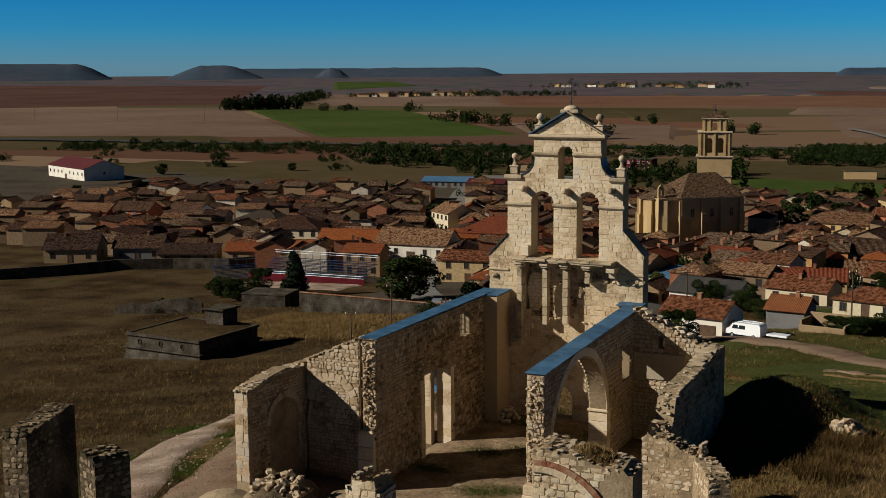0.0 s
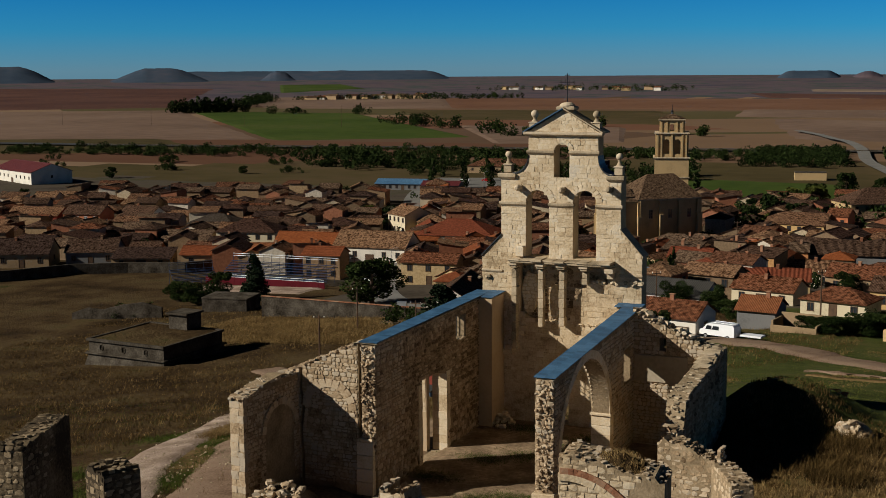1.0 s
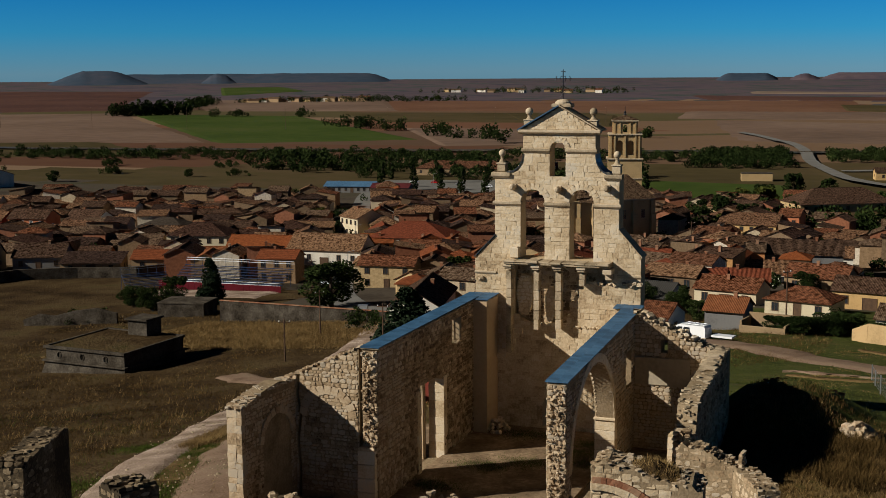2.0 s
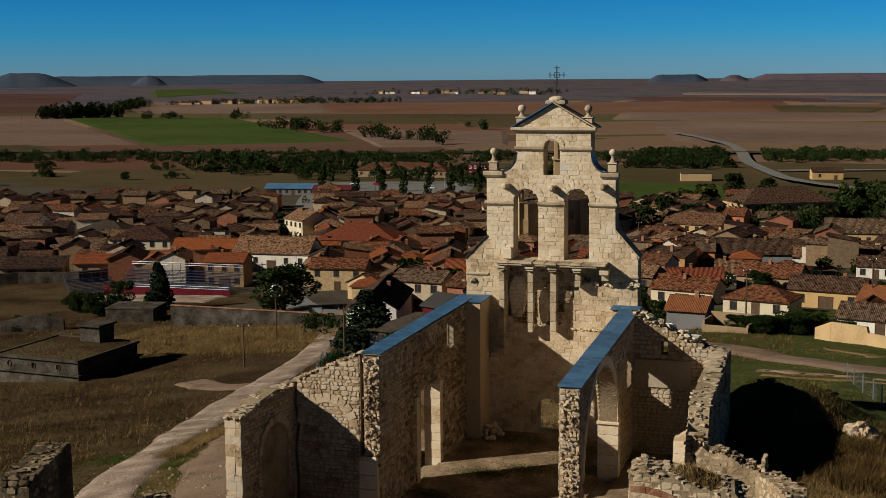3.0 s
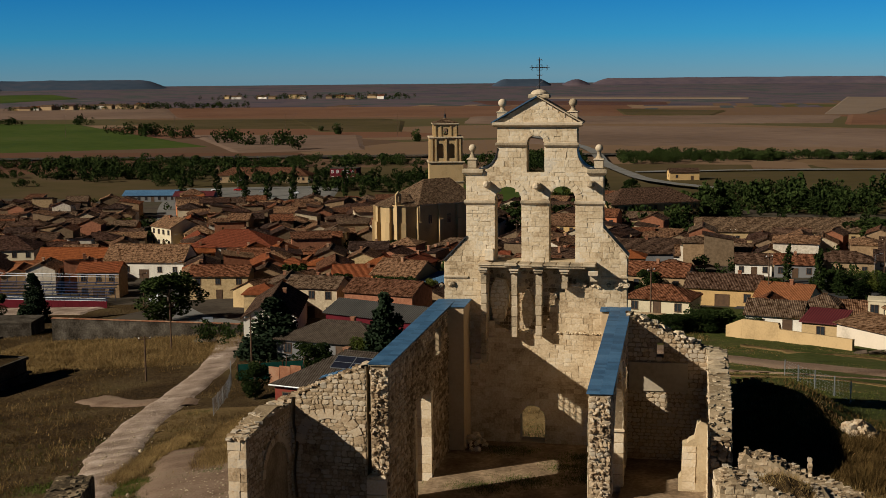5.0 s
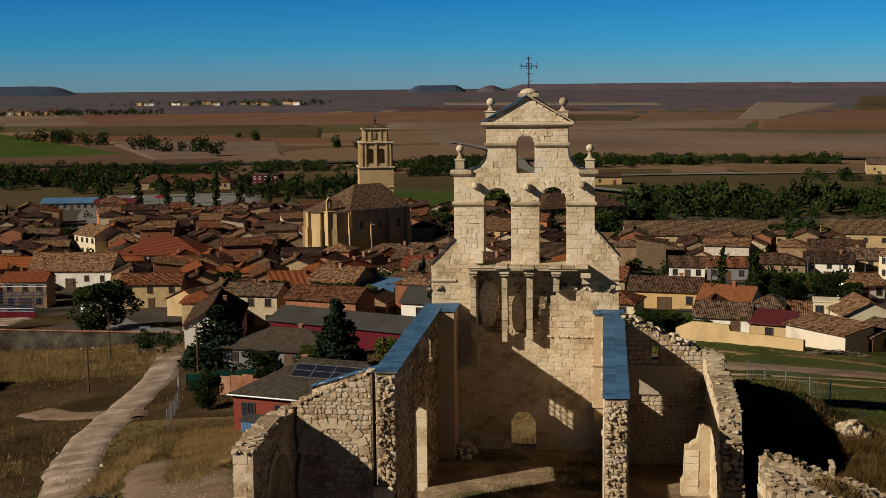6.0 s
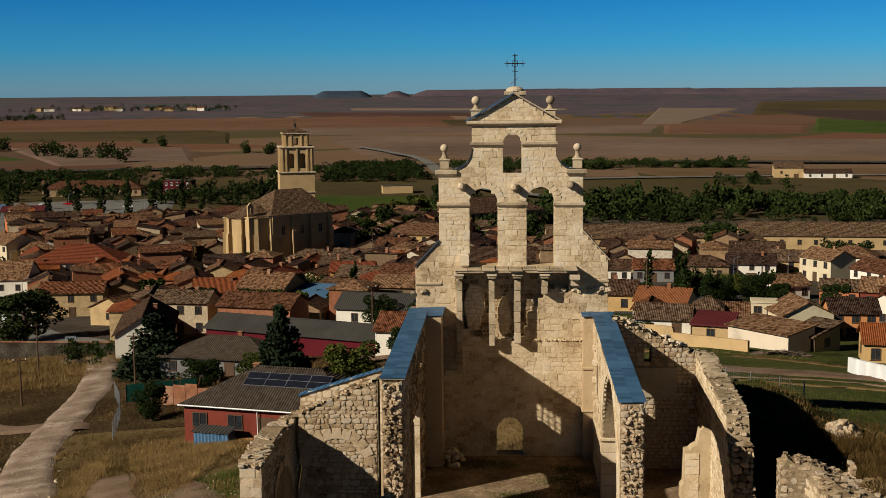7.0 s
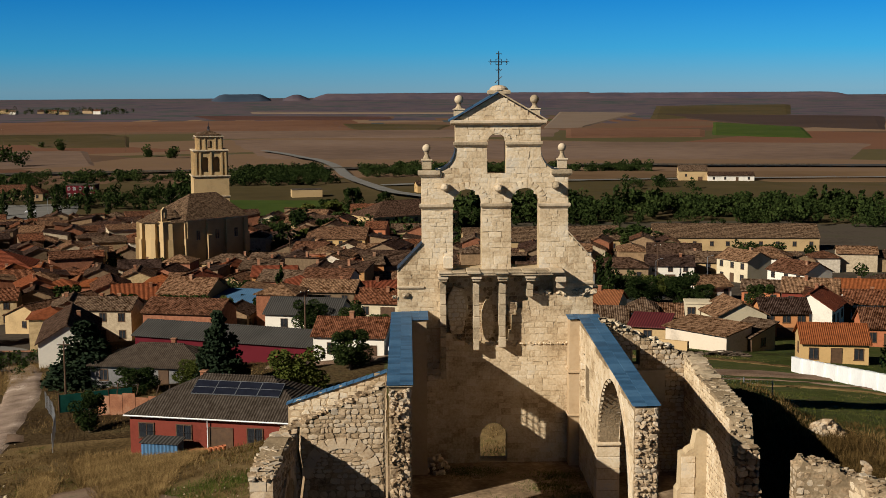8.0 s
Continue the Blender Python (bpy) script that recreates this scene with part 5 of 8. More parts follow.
def roof_of(w, d, h, roof, rise, over=0.45, t=0.16):
    b = Build()
    x, y = w / 2 + over * 0.7, d / 2 + over
    s = rise / (d / 2)
    if roof == "gable":
        e = h - s * over + 0.05
        for q in (-1, 1):
            b.hexa([(-x, q * y, e), (x, q * y, e), (x, 0, h + rise + 0.05), (-x, 0, h + rise + 0.05), (-x, q * y, e + t), (x, q * y, e + t), (x, 0, h + rise + 0.05 + t), (-x, 0, h + rise + 0.05 + t)])
        n = max(3, int(w / 0.9))
        for i in range(n):
            xa = -x + 2 * x * i / n
            b.block(xa, -0.14, h + rise + t - 0.02, xa + 2 * x / n - 0.03, 0.14, h + rise + t + 0.14, 0.05)
    elif roof == "hip":
        e, r = h - 0.05, max(0.3, x - y)
        v = [(-x, -y, e), (x, -y, e), (x, y, e), (-x, y, e), (-x, -y, e + t), (x, -y, e + t), (x, y, e + t), (-x, y, e + t), (-r, 0, h + rise + t), (r, 0, h + rise + t)]
        b.add(v, [(3, 2, 1, 0), (0, 1, 5, 4), (1, 2, 6, 5), (2, 3, 7, 6), (3, 0, 4, 7), (4, 5, 9, 8), (5, 6, 9), (6, 7, 8, 9), (7, 4, 8)])
        b.block(-r - 0.1, -0.14, h + rise + t - 0.06, r + 0.1, 0.14, h + rise + t + 0.1, 0.05)
    elif roof == "shed":
        k = rise / d
        e0, e1 = h - k * over + 0.05, h + rise + k * over + 0.05
        b.hexa([(-x, -y, e0), (x, -y, e0), (x, y, e1), (-x, y, e1), (-x, -y, e0 + t), (x, -y, e0 + t), (x, y, e1 + t), (-x, y, e1 + t)])
    else:
        b.block(-w / 2 - 0.1, -d / 2 - 0.1, h, w / 2 + 0.1, d / 2 + 0.1, h + 0.25, 0.04)
    return b


def house(x, y, rz, w, d, h, roof="gable", rise=None, wall=None, tiles=None, label="", floors=None, cols=None, z=None, doors=1, chimney=True, seed=None, name="house", category="house", group="village houses", glaze=True, trim=None, drop=3.0, sides=True, bars=False):
    """A house with its front towards local -y."""
    q = random.Random(seed if seed is not None else int(x * 31 + y * 17))
    rise = rise if rise is not None else d * 0.22
    ob = thing(name, (x, y, gz(x, y) if z is None else z), label or "plastered village house under a brown clay tile roof", category, group, rz=rz)
    finish("wall", body(w, d, h, roof, rise, drop), wall or WALLS, ob, fix=True)
    ro = finish("roof", roof_of(w, d, h, roof, rise), tiles or TILE, ob)
    if chimney:
        cxx, cyy = q.uniform(-w * 0.3, w * 0.3), q.uniform(-d * 0.15, d * 0.2)
        base = h + rise * (1 - abs(cyy) / (d / 2)) - 0.3
        c = Build().block(cxx - 0.28, cyy - 0.28, base, cxx + 0.28, cyy + 0.28, base + 1.2, 0.03)
        c.block(cxx - 0.36, cyy - 0.36, base + 1.2, cxx + 0.36, cyy + 0.36, base + 1.32, 0.03)
        finish("chimney", c, BRICK, ro, "brick chimney")
    if glaze:
        floors = floors or (2 if h > 4.2 else 1)
        cols = cols or max(2, int(w / 3.2))
        fh = h / floors
        for f in range(floors):
            for c in range(cols):
                u = -w / 2 + w * (c + 0.5) / cols + q.uniform(-0.15, 0.15)
                if f == 0 and c == cols // 2 and doors:
                    door_of(ob, Matrix.Translation((u, -d / 2 - 0.02, 0)), 1.1 if q.random() < 0.6 else 2.2, min(2.2, fh * 0.85))
                else:
                    window_of(ob, Matrix.Translation((u, -d / 2 - 0.02, f * fh + fh * 0.55)), 0.95 if not bars else 1.35, min(1.25, fh * 0.5), trim, bars)
        for sx in (-1, 1) if sides else ():
            m = Matrix.Translation((sx * (w / 2 + 0.02), 0, h * 0.6)) @ Matrix.Rotation(sx * math.pi / 2, 4, "Z")
            window_of(ob, m, 0.85, min(1.1, fh * 0.45), trim)
    return ob


TAKEN = []
def put(x, y, *a, **k):
    TAKEN.append((x, y, max(a[1], a[2]) * 0.62))
    return house(x, y, *a, **k)


# landmarks on the plain side of the village
put(-397, 401, -26, 44, 20, 5.6, "gable", 3.6, WHITEWASH, RED_SHEET, "long white barn with a dark red sheet roof", 1, 9, chimney=False, name="barn", category="barn")
put(-265, 253, 7, 19, 9, 4.4, "gable", 2.2, BRICKRED, TILE, "long brick house with brown tile roof", 1, 6)
put(-240, 247, 8, 13, 9, 6.2, "gable", 2.3, TERRACOTTA, TILE, "red brick house with white framed windows", 2, 4, trim=PAINT_WHITE)
put(-230, 262, -6, 13.5, 9, 4.6, "gable", 2.6, WHITEWASH, TILE, "white gabled house with tiled roof", 1, 3)
put(-215, 250, 12, 13.6, 9, 3.6, "gable", 2.6, TERRACOTTA, TILE, "terracotta house with low tiled roof", 1, 4)
put(-197, 256, 6, 16.4, 12, 3.8, "hip", 2.6, WHITEWASH, TILE_GREY, "white house with grey hipped roof", 1, 5)
put(-166, 226, 14, 17, 12, 5.6, "hip", 3.0, CREAM, TILE, "cream two-storey house with hipped tile roof", 2, 5)
put(-182, 219, 14, 14, 10, 3.2, "gable", 2.4, ADOBE, TILE, "low adobe house beside the cream house", 1, 4)
put(-140, 214, 8, 18, 11, 3.4, "gable", 3.4, GREYWALL, TILE_NEW, "house with a broad orange tile roof", 1, 5)
put(-121, 215, 4, 20, 11, 4.2, "gable", 3.4, WHITEWASH, TILE, "long house with mottled tile roof and small dormer", 1, 5)
put(-203, 176, 24, 14, 10, 3.8, "gable", 3.2, ADOBE, TILE, "stone house with gabled tile roof at the village edge", 1, 3)
put(-189, 186, 24, 13, 10, 3.6, "gable", 2.8, GREYWALL, TILE, "grey house with an old tile roof", 1, 3)
put(-172, 184, 22, 15, 8, 2.6, "shed", 1.6, ADOBE, TILE, "low yard shed with mottled tiles", 1, 3, chimney=False)
put(-158, 190, 20, 10, 8, 3.4, "gable", 1.6, ADOBE, TILE_NEW, "small house with an orange roof", 1, 2)
put(-142, 281, -36, 11, 10, 6.2, "gable", 2.4, CREAM, TILE, "cream two-storey house with balconies", 2, 4)
put(-108, 240, 8, 22, 15, 5.4, "hip", 3.6, WHITEWASH, TILE_NEW, "large white house under a hipped orange roof", 2, 6)
put(-55.5, 115, 282, 19, 8, 4.0, "gable", 2.4, WHITEWASH, TILE, "long white house along the street with old tiles", 1, 7)
put(-70, 162, 64, 18, 9, 3.4, "gable", 2.0, STONEWALL, TILE, "narrow stone house beside the street", 1, 4)
put(-56, 176, 10, 14, 9, 3.8, "gable", 2.2, BRICKRED, TILE_NEW, "brick house with orange roof beside the street", 1, 3)
put(-3, 216, 6, 17, 12, 5.6, "gable", 2.4, GREYWALL, TILE, "broad grey house with dark windows", 1, 5)
put(-13, 212, 6, 4, 11, 6.2, "gable", 1.2, ORANGE, TILE, "narrow orange rendered house end", 1, 1)
put(34, 300, 3, 46, 12, 4.2, "gable", 3.2, STONEWALL, TILE_CHURCH, "long tan farm warehouse with tile roof", 1, 10, chimney=False, name="warehouse", category="warehouse")
put(92, 303, -6, 48, 12, 4.2, "gable", 3.2, STONEWALL, TILE_CHURCH, "long tan stone warehouse with tile roof", 1, 10, chimney=False, name="warehouse", category="warehouse")
put(-25, 299, -8, 17, 12, 5.8, "gable", 2.6, OCHRE, TILE, "ochre civic building with tall windows", 2, 6)
put(-14, 302, -8, 6, 8, 8.0, "gable", 1.6, TERRACOTTA, TILE, "brick tower house with small roof", 2, 2)
put(-6, 372, 30, 34, 16, 6.0, "hip", 4.6, STONEWALL, TILE, "large old mansion with a hipped tile roof", 2, 9)
put(61, 99, -8, 7, 6, 3.2, "gable", 2.0, TERRACOTTA, TILE, "brick house under old tiles", 1, 3)
put(59, 123, 60, 9, 7, 3.4, "gable", 2.2, WHITEWASH, TILE_NEW, "white house with bright orange tiles", 1, 3)
put(61, 240, -10, 13, 9, 5.0, "gable", 2.3, CREAM, TILE, "cream two-storey house with tile roof", 2, 4)
put(-30, 262, -14, 9, 8, 5.6, "gable", 1.8, BRICKRED, TILE, "red rendered house with grey roof", 2, 3)
put(-50, 250, -8, 13, 8, 4.0, "hip", 1.8, STONEWALL, TILE, "low stone annex beside the church", 1, 4)
put(-45, 163, -20, 10, 9, 5.2, "gable", 2.4, ORANGE, TILE, "orange rendered house with one upper window", 2, 2)
put(-36, 160, -14, 16, 8, 3.4, "shed", 1.0, WHITEWASH, BLUE_SHEET, "shed with a pale blue sheet roof", 1, 3, chimney=False, name="shed", category="shed")
put(-28, 96, -22, 28, 7, 3.2, "gable", 1.3, MAROON, GREY_SHEET, "long farm shed with grey sheet roof and maroon wall", 1, 6, chimney=False, name="farm_shed", category="shed", glaze=False)
put(-36, 84, -12, 15, 9, 2.5, "hip", 1.9, GREYWALL, TILE_GREY, "bungalow with a dark grey hipped roof", 1, 4)
put(-12, 86, -10, 9, 7, 3.4, "gable", 1.6, WHITEWASH, TILE, "small white cottage with tile roof", 1, 2)
put(-3, 102, -6, 5.5, 6, 3.0, "gable", 1.4, GREYWALL, TILE_NEW, "barn with bright orange tile roof", 1, 1, glaze=False)
yard = thing("yard_wall", (3, 96.5, gz(3, 96.5)), "roofless adobe yard enclosure with broken walls", "wall", rz=-10)
TAKEN.append((3, 96.5, 6))
for x0, y0, x1, y1, hh in ((-3.2, -2.4, 3.2, -2.1, 1.2), (-3.2, 2.1, 3.2, 2.4, 2.3), (-3.2, -2.1, -2.9, 2.1, 1.8), (2.9, -2.1, 3.2, 2.1, 1.5)):
    finish("wall_run", Build().block(x0, y0, -1.5, x1, y1, hh, 0.05), ADOBE, yard)
put(-21, 128, -12, 12, 8, 3.2, "gable", 1.8, WHITEWASH, GREY_SHEET, "white farm shed with a grey sheet roof", 1, 2, chimney=False)
put(-212, 424, 10, 22, 11, 2.6, "gable", 1.6, GREYWALL, BLUE_SHEET, "large hall with a bright blue sheet roof", 1, 8, chimney=False, name="hall", category="hall")
put(-188, 412, 10, 16, 9, 3.6, "gable", 1.4, GREYWALL, RED_SHEET, "hall with red sheet roof", 1, 4, chimney=False, name="hall", category="hall")
put(-195, 520, 4, 46, 13, 3.4, "hip", 3.4, ADOBE, TILE, "long tiled building beyond the parking", 1, 9, chimney=False)
put(-157, 530, 0, 13, 10, 6.0, "flat", 0.3, MAROON, CONCRETE, "maroon three-storey building with white trim", 2, 5, chimney=False, trim=PAINT_WHITE)
put(-52, 523, 10, 14, 8, 3.4, "flat", 0.3, STONEWALL, CONCRETE, "roofless stone farm ruin in the fields", 1, 2, chimney=False, glaze=False)
put(6, 540, 10, 14, 8, 4.0, "gable", 1.6, OCHRE, TILE, "small ochre barn in the fields", 1, 2, chimney=False)
put(147, 606, -6, 15, 10, 5.5, "gable", 2.6, STONEWALL, TILE, "small stone hermitage with a bellcote", 1, 2, chimney=False, name="hermitage", category="chapel")
put(166, 600, -6, 24, 8, 3.0, "gable", 1.6, WHITEWASH, TILE, "low white range beside the hermitage", 1, 4, chimney=False)

for hx, hy, hr, hw, hd, hh, kind, wall_m, tile_m, words in (
        (1, 232, 4, 12, 8, 3.6, "gable", WHITEWASH, TILE, "low white house on the grey street"),
        (15.5, 137, -10, 12, 7, 3.3, "gable", OCHRE, TILE, "ochre yellow house with long tile roof"),
        (5.5, 125, -14, 10.5, 7, 2.4, "hip", CREAM, TILE, "cream house with hipped mottled roof"),
        (25, 127.5, -22, 8.3, 7, 2.6, "gable", CREAM, TILE_NEW, "house with a broad orange tile roof and low walls"),
        (21.5, 118.5, 78, 5.2, 4.6, 2.2, "gable", WHITEWASH, TILE, "small white gabled outhouse"),
        (28.3, 105, -14, 4.2, 5.2, 3.7, "hip", OCHRE, TILE, "pale yellow house with hipped mottled roof"),
        (32.4, 105.6, -10, 4.8, 5, 2.9, "gable", OCHRE, TILE, "lower yellow wing with green shutters"),
        (35.8, 103.5, -8, 3.6, 3.4, 4.7, "flat", CREAM, CREAM, "plain cream rendered stair block with flat top"),
        (39.8, 99.5, 98, 7, 7, 3.9, "gable", CREAM, TILE, "cream house with a stepped gable"),
        (38.6, 86.0, -52, 4.2, 5, 2.2, "shed", STONEWALL, TILE, "low stone lean-to beside the pale barn"),
        (48.5, 106, -4, 6.6, 6, 3.9, "gable", ORANGE, TILE, "orange brown house with small dark windows"),
        (45.6, 75.4, -10, 7.6, 6.5, 2.9, "gable", OCHRE, TILE_NEW, "ochre house with brown shutters and orange roof"),
        (53.5, 175, 20, 8, 7, 2.8, "gable", WHITEWASH, TILE, "white house with plain gable beside trees"),
        (24, 218, -4, 8, 7, 3.0, "gable", WHITEWASH, TILE, "low white house at the street corner"),
        (33, 215.5, -6, 9, 7, 3.2, "gable", GREYWALL, TILE, "grey terrace house on the street"),
        (44, 220, -6, 13, 7.5, 3.6, "hip", ADOBE, TILE, "long tan terrace house on the street"),
        (56.5, 223.5, -8, 11, 7.5, 3.8, "gable", WHITEWASH, TILE, "white terrace house with a tiled roof"),
        (67.5, 231, -12, 11, 8, 4.0, "gable", STONEWALL, TILE, "stone barn with a wide door on the street"),
        (73, 219, -60, 10, 7.5, 5.4, "gable", CREAM, TILE, "tall cream house with many windows"),
        (62, 164.5, -18, 7, 6, 3.0, "gable", TERRACOTTA, TILE, "rose pink house by the lane"),
        (83, 236, -20, 12, 9, 4.6, "hip", WHITEWASH, TILE, "white corner house with hipped tiles"),
        (79, 196, -62, 11, 8, 4.6, "gable", WHITEWASH, TILE, "white two-storey house by the square"),
        (70, 160, -20, 10, 8, 3.4, "gable", BRICKRED, TILE, "red house with mottled tiles"),
        (81, 165, -16, 9, 8, 3.2, "gable", TERRACOTTA, TILE_NEW, "rose pink house under orange tiles"),
        (74, 140, -12, 9, 7, 3.2, "gable", WHITEWASH, TILE, "small white house among brick sheds"),
        (64, 132, 70, 9, 7, 3.0, "shed", BRICKRED, TILE, "brick shed with one pitched roof"),
        (90, 150, -8, 10, 8, 4.0, "gable", CREAM, TILE, "cream house at the village end"),
        (95, 182, -24, 12, 8, 3.6, "hip", STONEWALL, TILE, "tan house with a hipped roof"),
        (4, 176, -12, 12, 8, 3.4, "gable", ADOBE, TILE, "long adobe house with sagging tiles"),
        (-8, 190, 6, 10, 8, 3.2, "gable", WHITEWASH, TILE, "white house with a sagging old roof"),
        (6, 196, -8, 9, 7, 3.0, "hip", CREAM, TILE, "cream cottage with hipped tiles"),
        (-10, 168, 10, 10, 7, 3.0, "gable", STONEWALL, TILE_NEW, "cottage with bright orange tiles"),
        (-8, 140, -12, 11, 7, 3.0, "gable", CREAM, TILE, "low cream house by the yard")):
    put(hx, hy, hr, hw, hd, hh, kind, hd * 0.24, wall_m, tile_m, words, 2 if hh > 3.6 else 1, 2 if hw < 6 else 3, chimney=hw > 8 and kind == "gable", sides=hw < 8)

put(33.2, 86.0, -52, 9.8, 5, 2.6, "shed", 0.7, paint("pale beige render", (0.54, 0.455, 0.35)), TILE, "plain pale rendered barn wall with a low lean-to roof", 1, 1, chimney=False, doors=0, glaze=False)

# bright terraces along the straight street
TERRACE = ((CREAM, "cream two-storey terrace house on the street"), (ORANGE, "orange rendered terrace house on the street"), (OCHRE, "ochre terrace house with old tile roof"), (WHITEWASH, "white terrace house with small windows"), (TERRACOTTA, "brick red terrace house on the street"), (STONEWALL, "tan stone terrace house on the street"))
tq = random.Random(4)
for k in range(23):
    y = 184 + k * 9.4 + tq.uniform(-1.2, 1.2)
    if k in (4, 11, 17):
        continue
    paint_k, words = TERRACE[(k * 5) % 6]
    put(-98 - 0.42 * (y - 170) + 8.6 + tq.uniform(-1, 1.5), y, (-67 if tq.random() < 0.6 else 23) + tq.uniform(-5, 5), 9.0, tq.uniform(7, 9), tq.uniform(3.4, 6.4), tq.choice(("gable", "hip", "gable", "shed")), tq.uniform(1.2, 2.2), paint_k, TILE_NEW if k % 4 == 1 else TILE, words, 2, 3, chimney=k % 5 == 0, sides=False)

# the red house below the ruin
rh = put(-20.7, 41, -14, 17, 10, 3.1, "hip", 2.6, BRICKRED, TILE_GREY, "low red house with dark grey tile roof and solar panels", 1, 5, z=-9.9, trim=WOOD, name="house", bars=True)
sp = new("solar_array")
tagged(sp, "row of four dark solar panels on the red house roof", "solar panels")
sp.matrix_world = rh.matrix_world @ Matrix.Translation((0.6, -1.72, 5.0)) @ Matrix.Rotation(math.atan2(2.6, 5.45), 4, "X")
for i in range(4):
    p = finish("panel", Build().block(-4.2 + i * 2.1, -0.95, 0.06, -2.16 + i * 2.1, 0.95, 0.11, 0.015), SOLAR, sp)
    fr = Build()
    for k in (-0.97, 0, 0.97):
        fr.box(-4.22 + i * 2.1, k - 0.02, 0.05, -2.14 + i * 2.1, k + 0.02, 0.125)
    for k in (-4.22, -2.16):
        fr.box(k + i * 2.1, -0.97, 0.05, k + 0.03 + i * 2.1, 0.97, 0.125)
    finish("panel_frame", fr, GALV, p)
dp = Build()
dp.rod((-1.0, -5.25, 0.1), (-1.0, -5.25, 3.0), 0.05).rod((-8.9, -5.5, 3.08), (8.9, -5.5, 3.08), 0.07)
finish("gutter", dp, PAINT_WHITE, rh, "white gutter and downpipe")

box = thing("tool_shed", (-26.8, 35.6, gz(-26.8, 35.6)), "low grey blue metal tool shed below the red house", "shed", rz=-14)
finish("shed_wall", Build().block(-1.7, -0.7, -0.3, 1.7, 0.7, 1.35, 0.03), BLUE_SHEET, box)
finish("shed_lid", Build().hexa([(-1.85, -0.85, 1.35), (1.85, -0.85, 1.35), (1.85, 0.8, 1.6), (-1.85, 0.8, 1.6), (-1.85, -0.85, 1.42), (1.85, -0.85, 1.42), (1.85, 0.8, 1.67), (-1.85, 0.8, 1.67)]), GREY_SHEET, box)
finish("shed_door", Build().box(-0.9, -0.74, 0.0, 0.9, -0.7, 1.25), BLUE_SHEET, box)
for i in range(8):
    px, py = -24.2 + i * 0.42, 35.0 - i * 0.11
    tagged(finish("flower_pot", Build().turned([(0.13, 0), (0.2, 0.36), (0.24, 0.36), (0.24, 0.46), (0.19, 0.46), (0.17, 0.4)], (px, py, gz(px, py) + 0.05), 12), TERRACOTTA), "round terracotta flower pot in a row by the red house", "flower pot", "row of flower pots")
for i in range(6):
    px, py = 15.5 + i * 0.5, 10.5 + 0.3 * (i % 2)
    tagged(finish("flower_pot", Build().turned([(0.16, 0), (0.26, 0.45), (0.3, 0.45), (0.3, 0.55), (0.24, 0.55), (0.2, 0.48)], (px, py, gz(px, py) + 0.1), 12), TERRACOTTA), "old terracotta pot behind the aisle wall", "flower pot", "pots behind the aisle")

# ---- parish church with its tower ----
CH = 0.9
pc = thing("parish_church", (-62.9, 271.1, -22.2), "large golden stone parish church with polygonal apse and tiled roof", "church", rz=42)
pc.matrix_world = pc.matrix_world @ Matrix.Scale(CH, 4)
E2 = 11.9
finish("nave_block", Build().box(-8, -9.5, -8, 12.5, 9.5, E2), STONEWALL, pc)
v = [(-9, -10.3, E2), (13.3, -10.3, E2), (13.3, 10.3, E2), (-9, 10.3, E2), (-1, 0, E2 + 6.8), (8.5, 0, E2 + 6.8)]
finish("nave_roof", Build().add(v, [(3, 2, 1, 0), (0, 1, 5, 4), (1, 2, 5), (2, 3, 4, 5), (3, 0, 4)]), TILE_CHURCH, pc)
ap = [(-8 + 9.0 * math.cos(a), 8.6 * math.sin(a)) for a in [math.radians(t) for t in (90, 120, 150, 180, 210, 240, 270)]]
apse = Build()
n = len(ap)
apse.add([(x, y, -8) for x, y in ap] + [(x, y, E2 - 0.6) for x, y in ap], [tuple(range(n, 2 * n))] + [(i, i + 1, n + i + 1, n + i) for i in range(n - 1)] + [(n - 1, 0, n, 2 * n - 1)])
finish("apse", apse, STONEWALL, pc)
ar = Build()
ar.add([(-8 + (x + 8) * 1.08, y * 1.08, E2 - 0.65) for x, y in ap] + [(-8, 0, E2 + 3.4)], [(i, i + 1, n) for i in range(n - 1)] + [(n - 1, 0, n), tuple(range(n - 1, -1, -1))])
finish("apse_roof", ar, TILE_CHURCH, pc)
for (x, y) in ap[1:]:
    d = Vector((x + 8, y, 0)).normalized()
    m = Matrix.Translation((x, y, 0)) @ Matrix.Rotation(math.atan2(d.y, d.x), 4, "Z")
    b = Build().block(-0.6, -0.75, -8, 1.1, 0.75, 6.5, 0.05, m).block(-0.6, -0.65, 6.5, 0.7, 0.65, E2 - 0.9, 0.05, m)
    finish("buttress", b, STONEWALL, pc)
for x, y in ((-1, -9.5), (5.5, -9.5), (12, -9.5)):
    finish("buttress", Build().block(x - 0.8, y - 1.3, -8, x + 0.8, y + 0.4, 7.2, 0.05).block(x - 0.7, y - 0.8, 7.2, x + 0.7, y + 0.4, E2 - 0.5, 0.05), STONEWALL, pc)
cor = Build()
cor.block(-8.2, -9.9, E2 - 0.45, 12.9, -9.4, E2 - 0.02, 0.05)
finish("cornice", cor, PATINA, pc)
for u in (-4.4, 2.2, 8.8):
    window_of(pc, Matrix.Translation((u, -9.52, 7.2)), 1.2, 2.6, PATINA)
bc = Build().prism([(-0.9, 0), (0.9, 0), (0.9, 3.2), (0, 4.2), (-0.9, 3.2)], [arch(-0.4, 0.4, 0.9, 2.4, 6)], lambda u, w, d: (u - 13.5, d - 6, w + E2 - 0.2), -0.35, 0.35)
finish("bellcote", bc, STONEWALL, pc, "small bell arch on the apse shoulder")
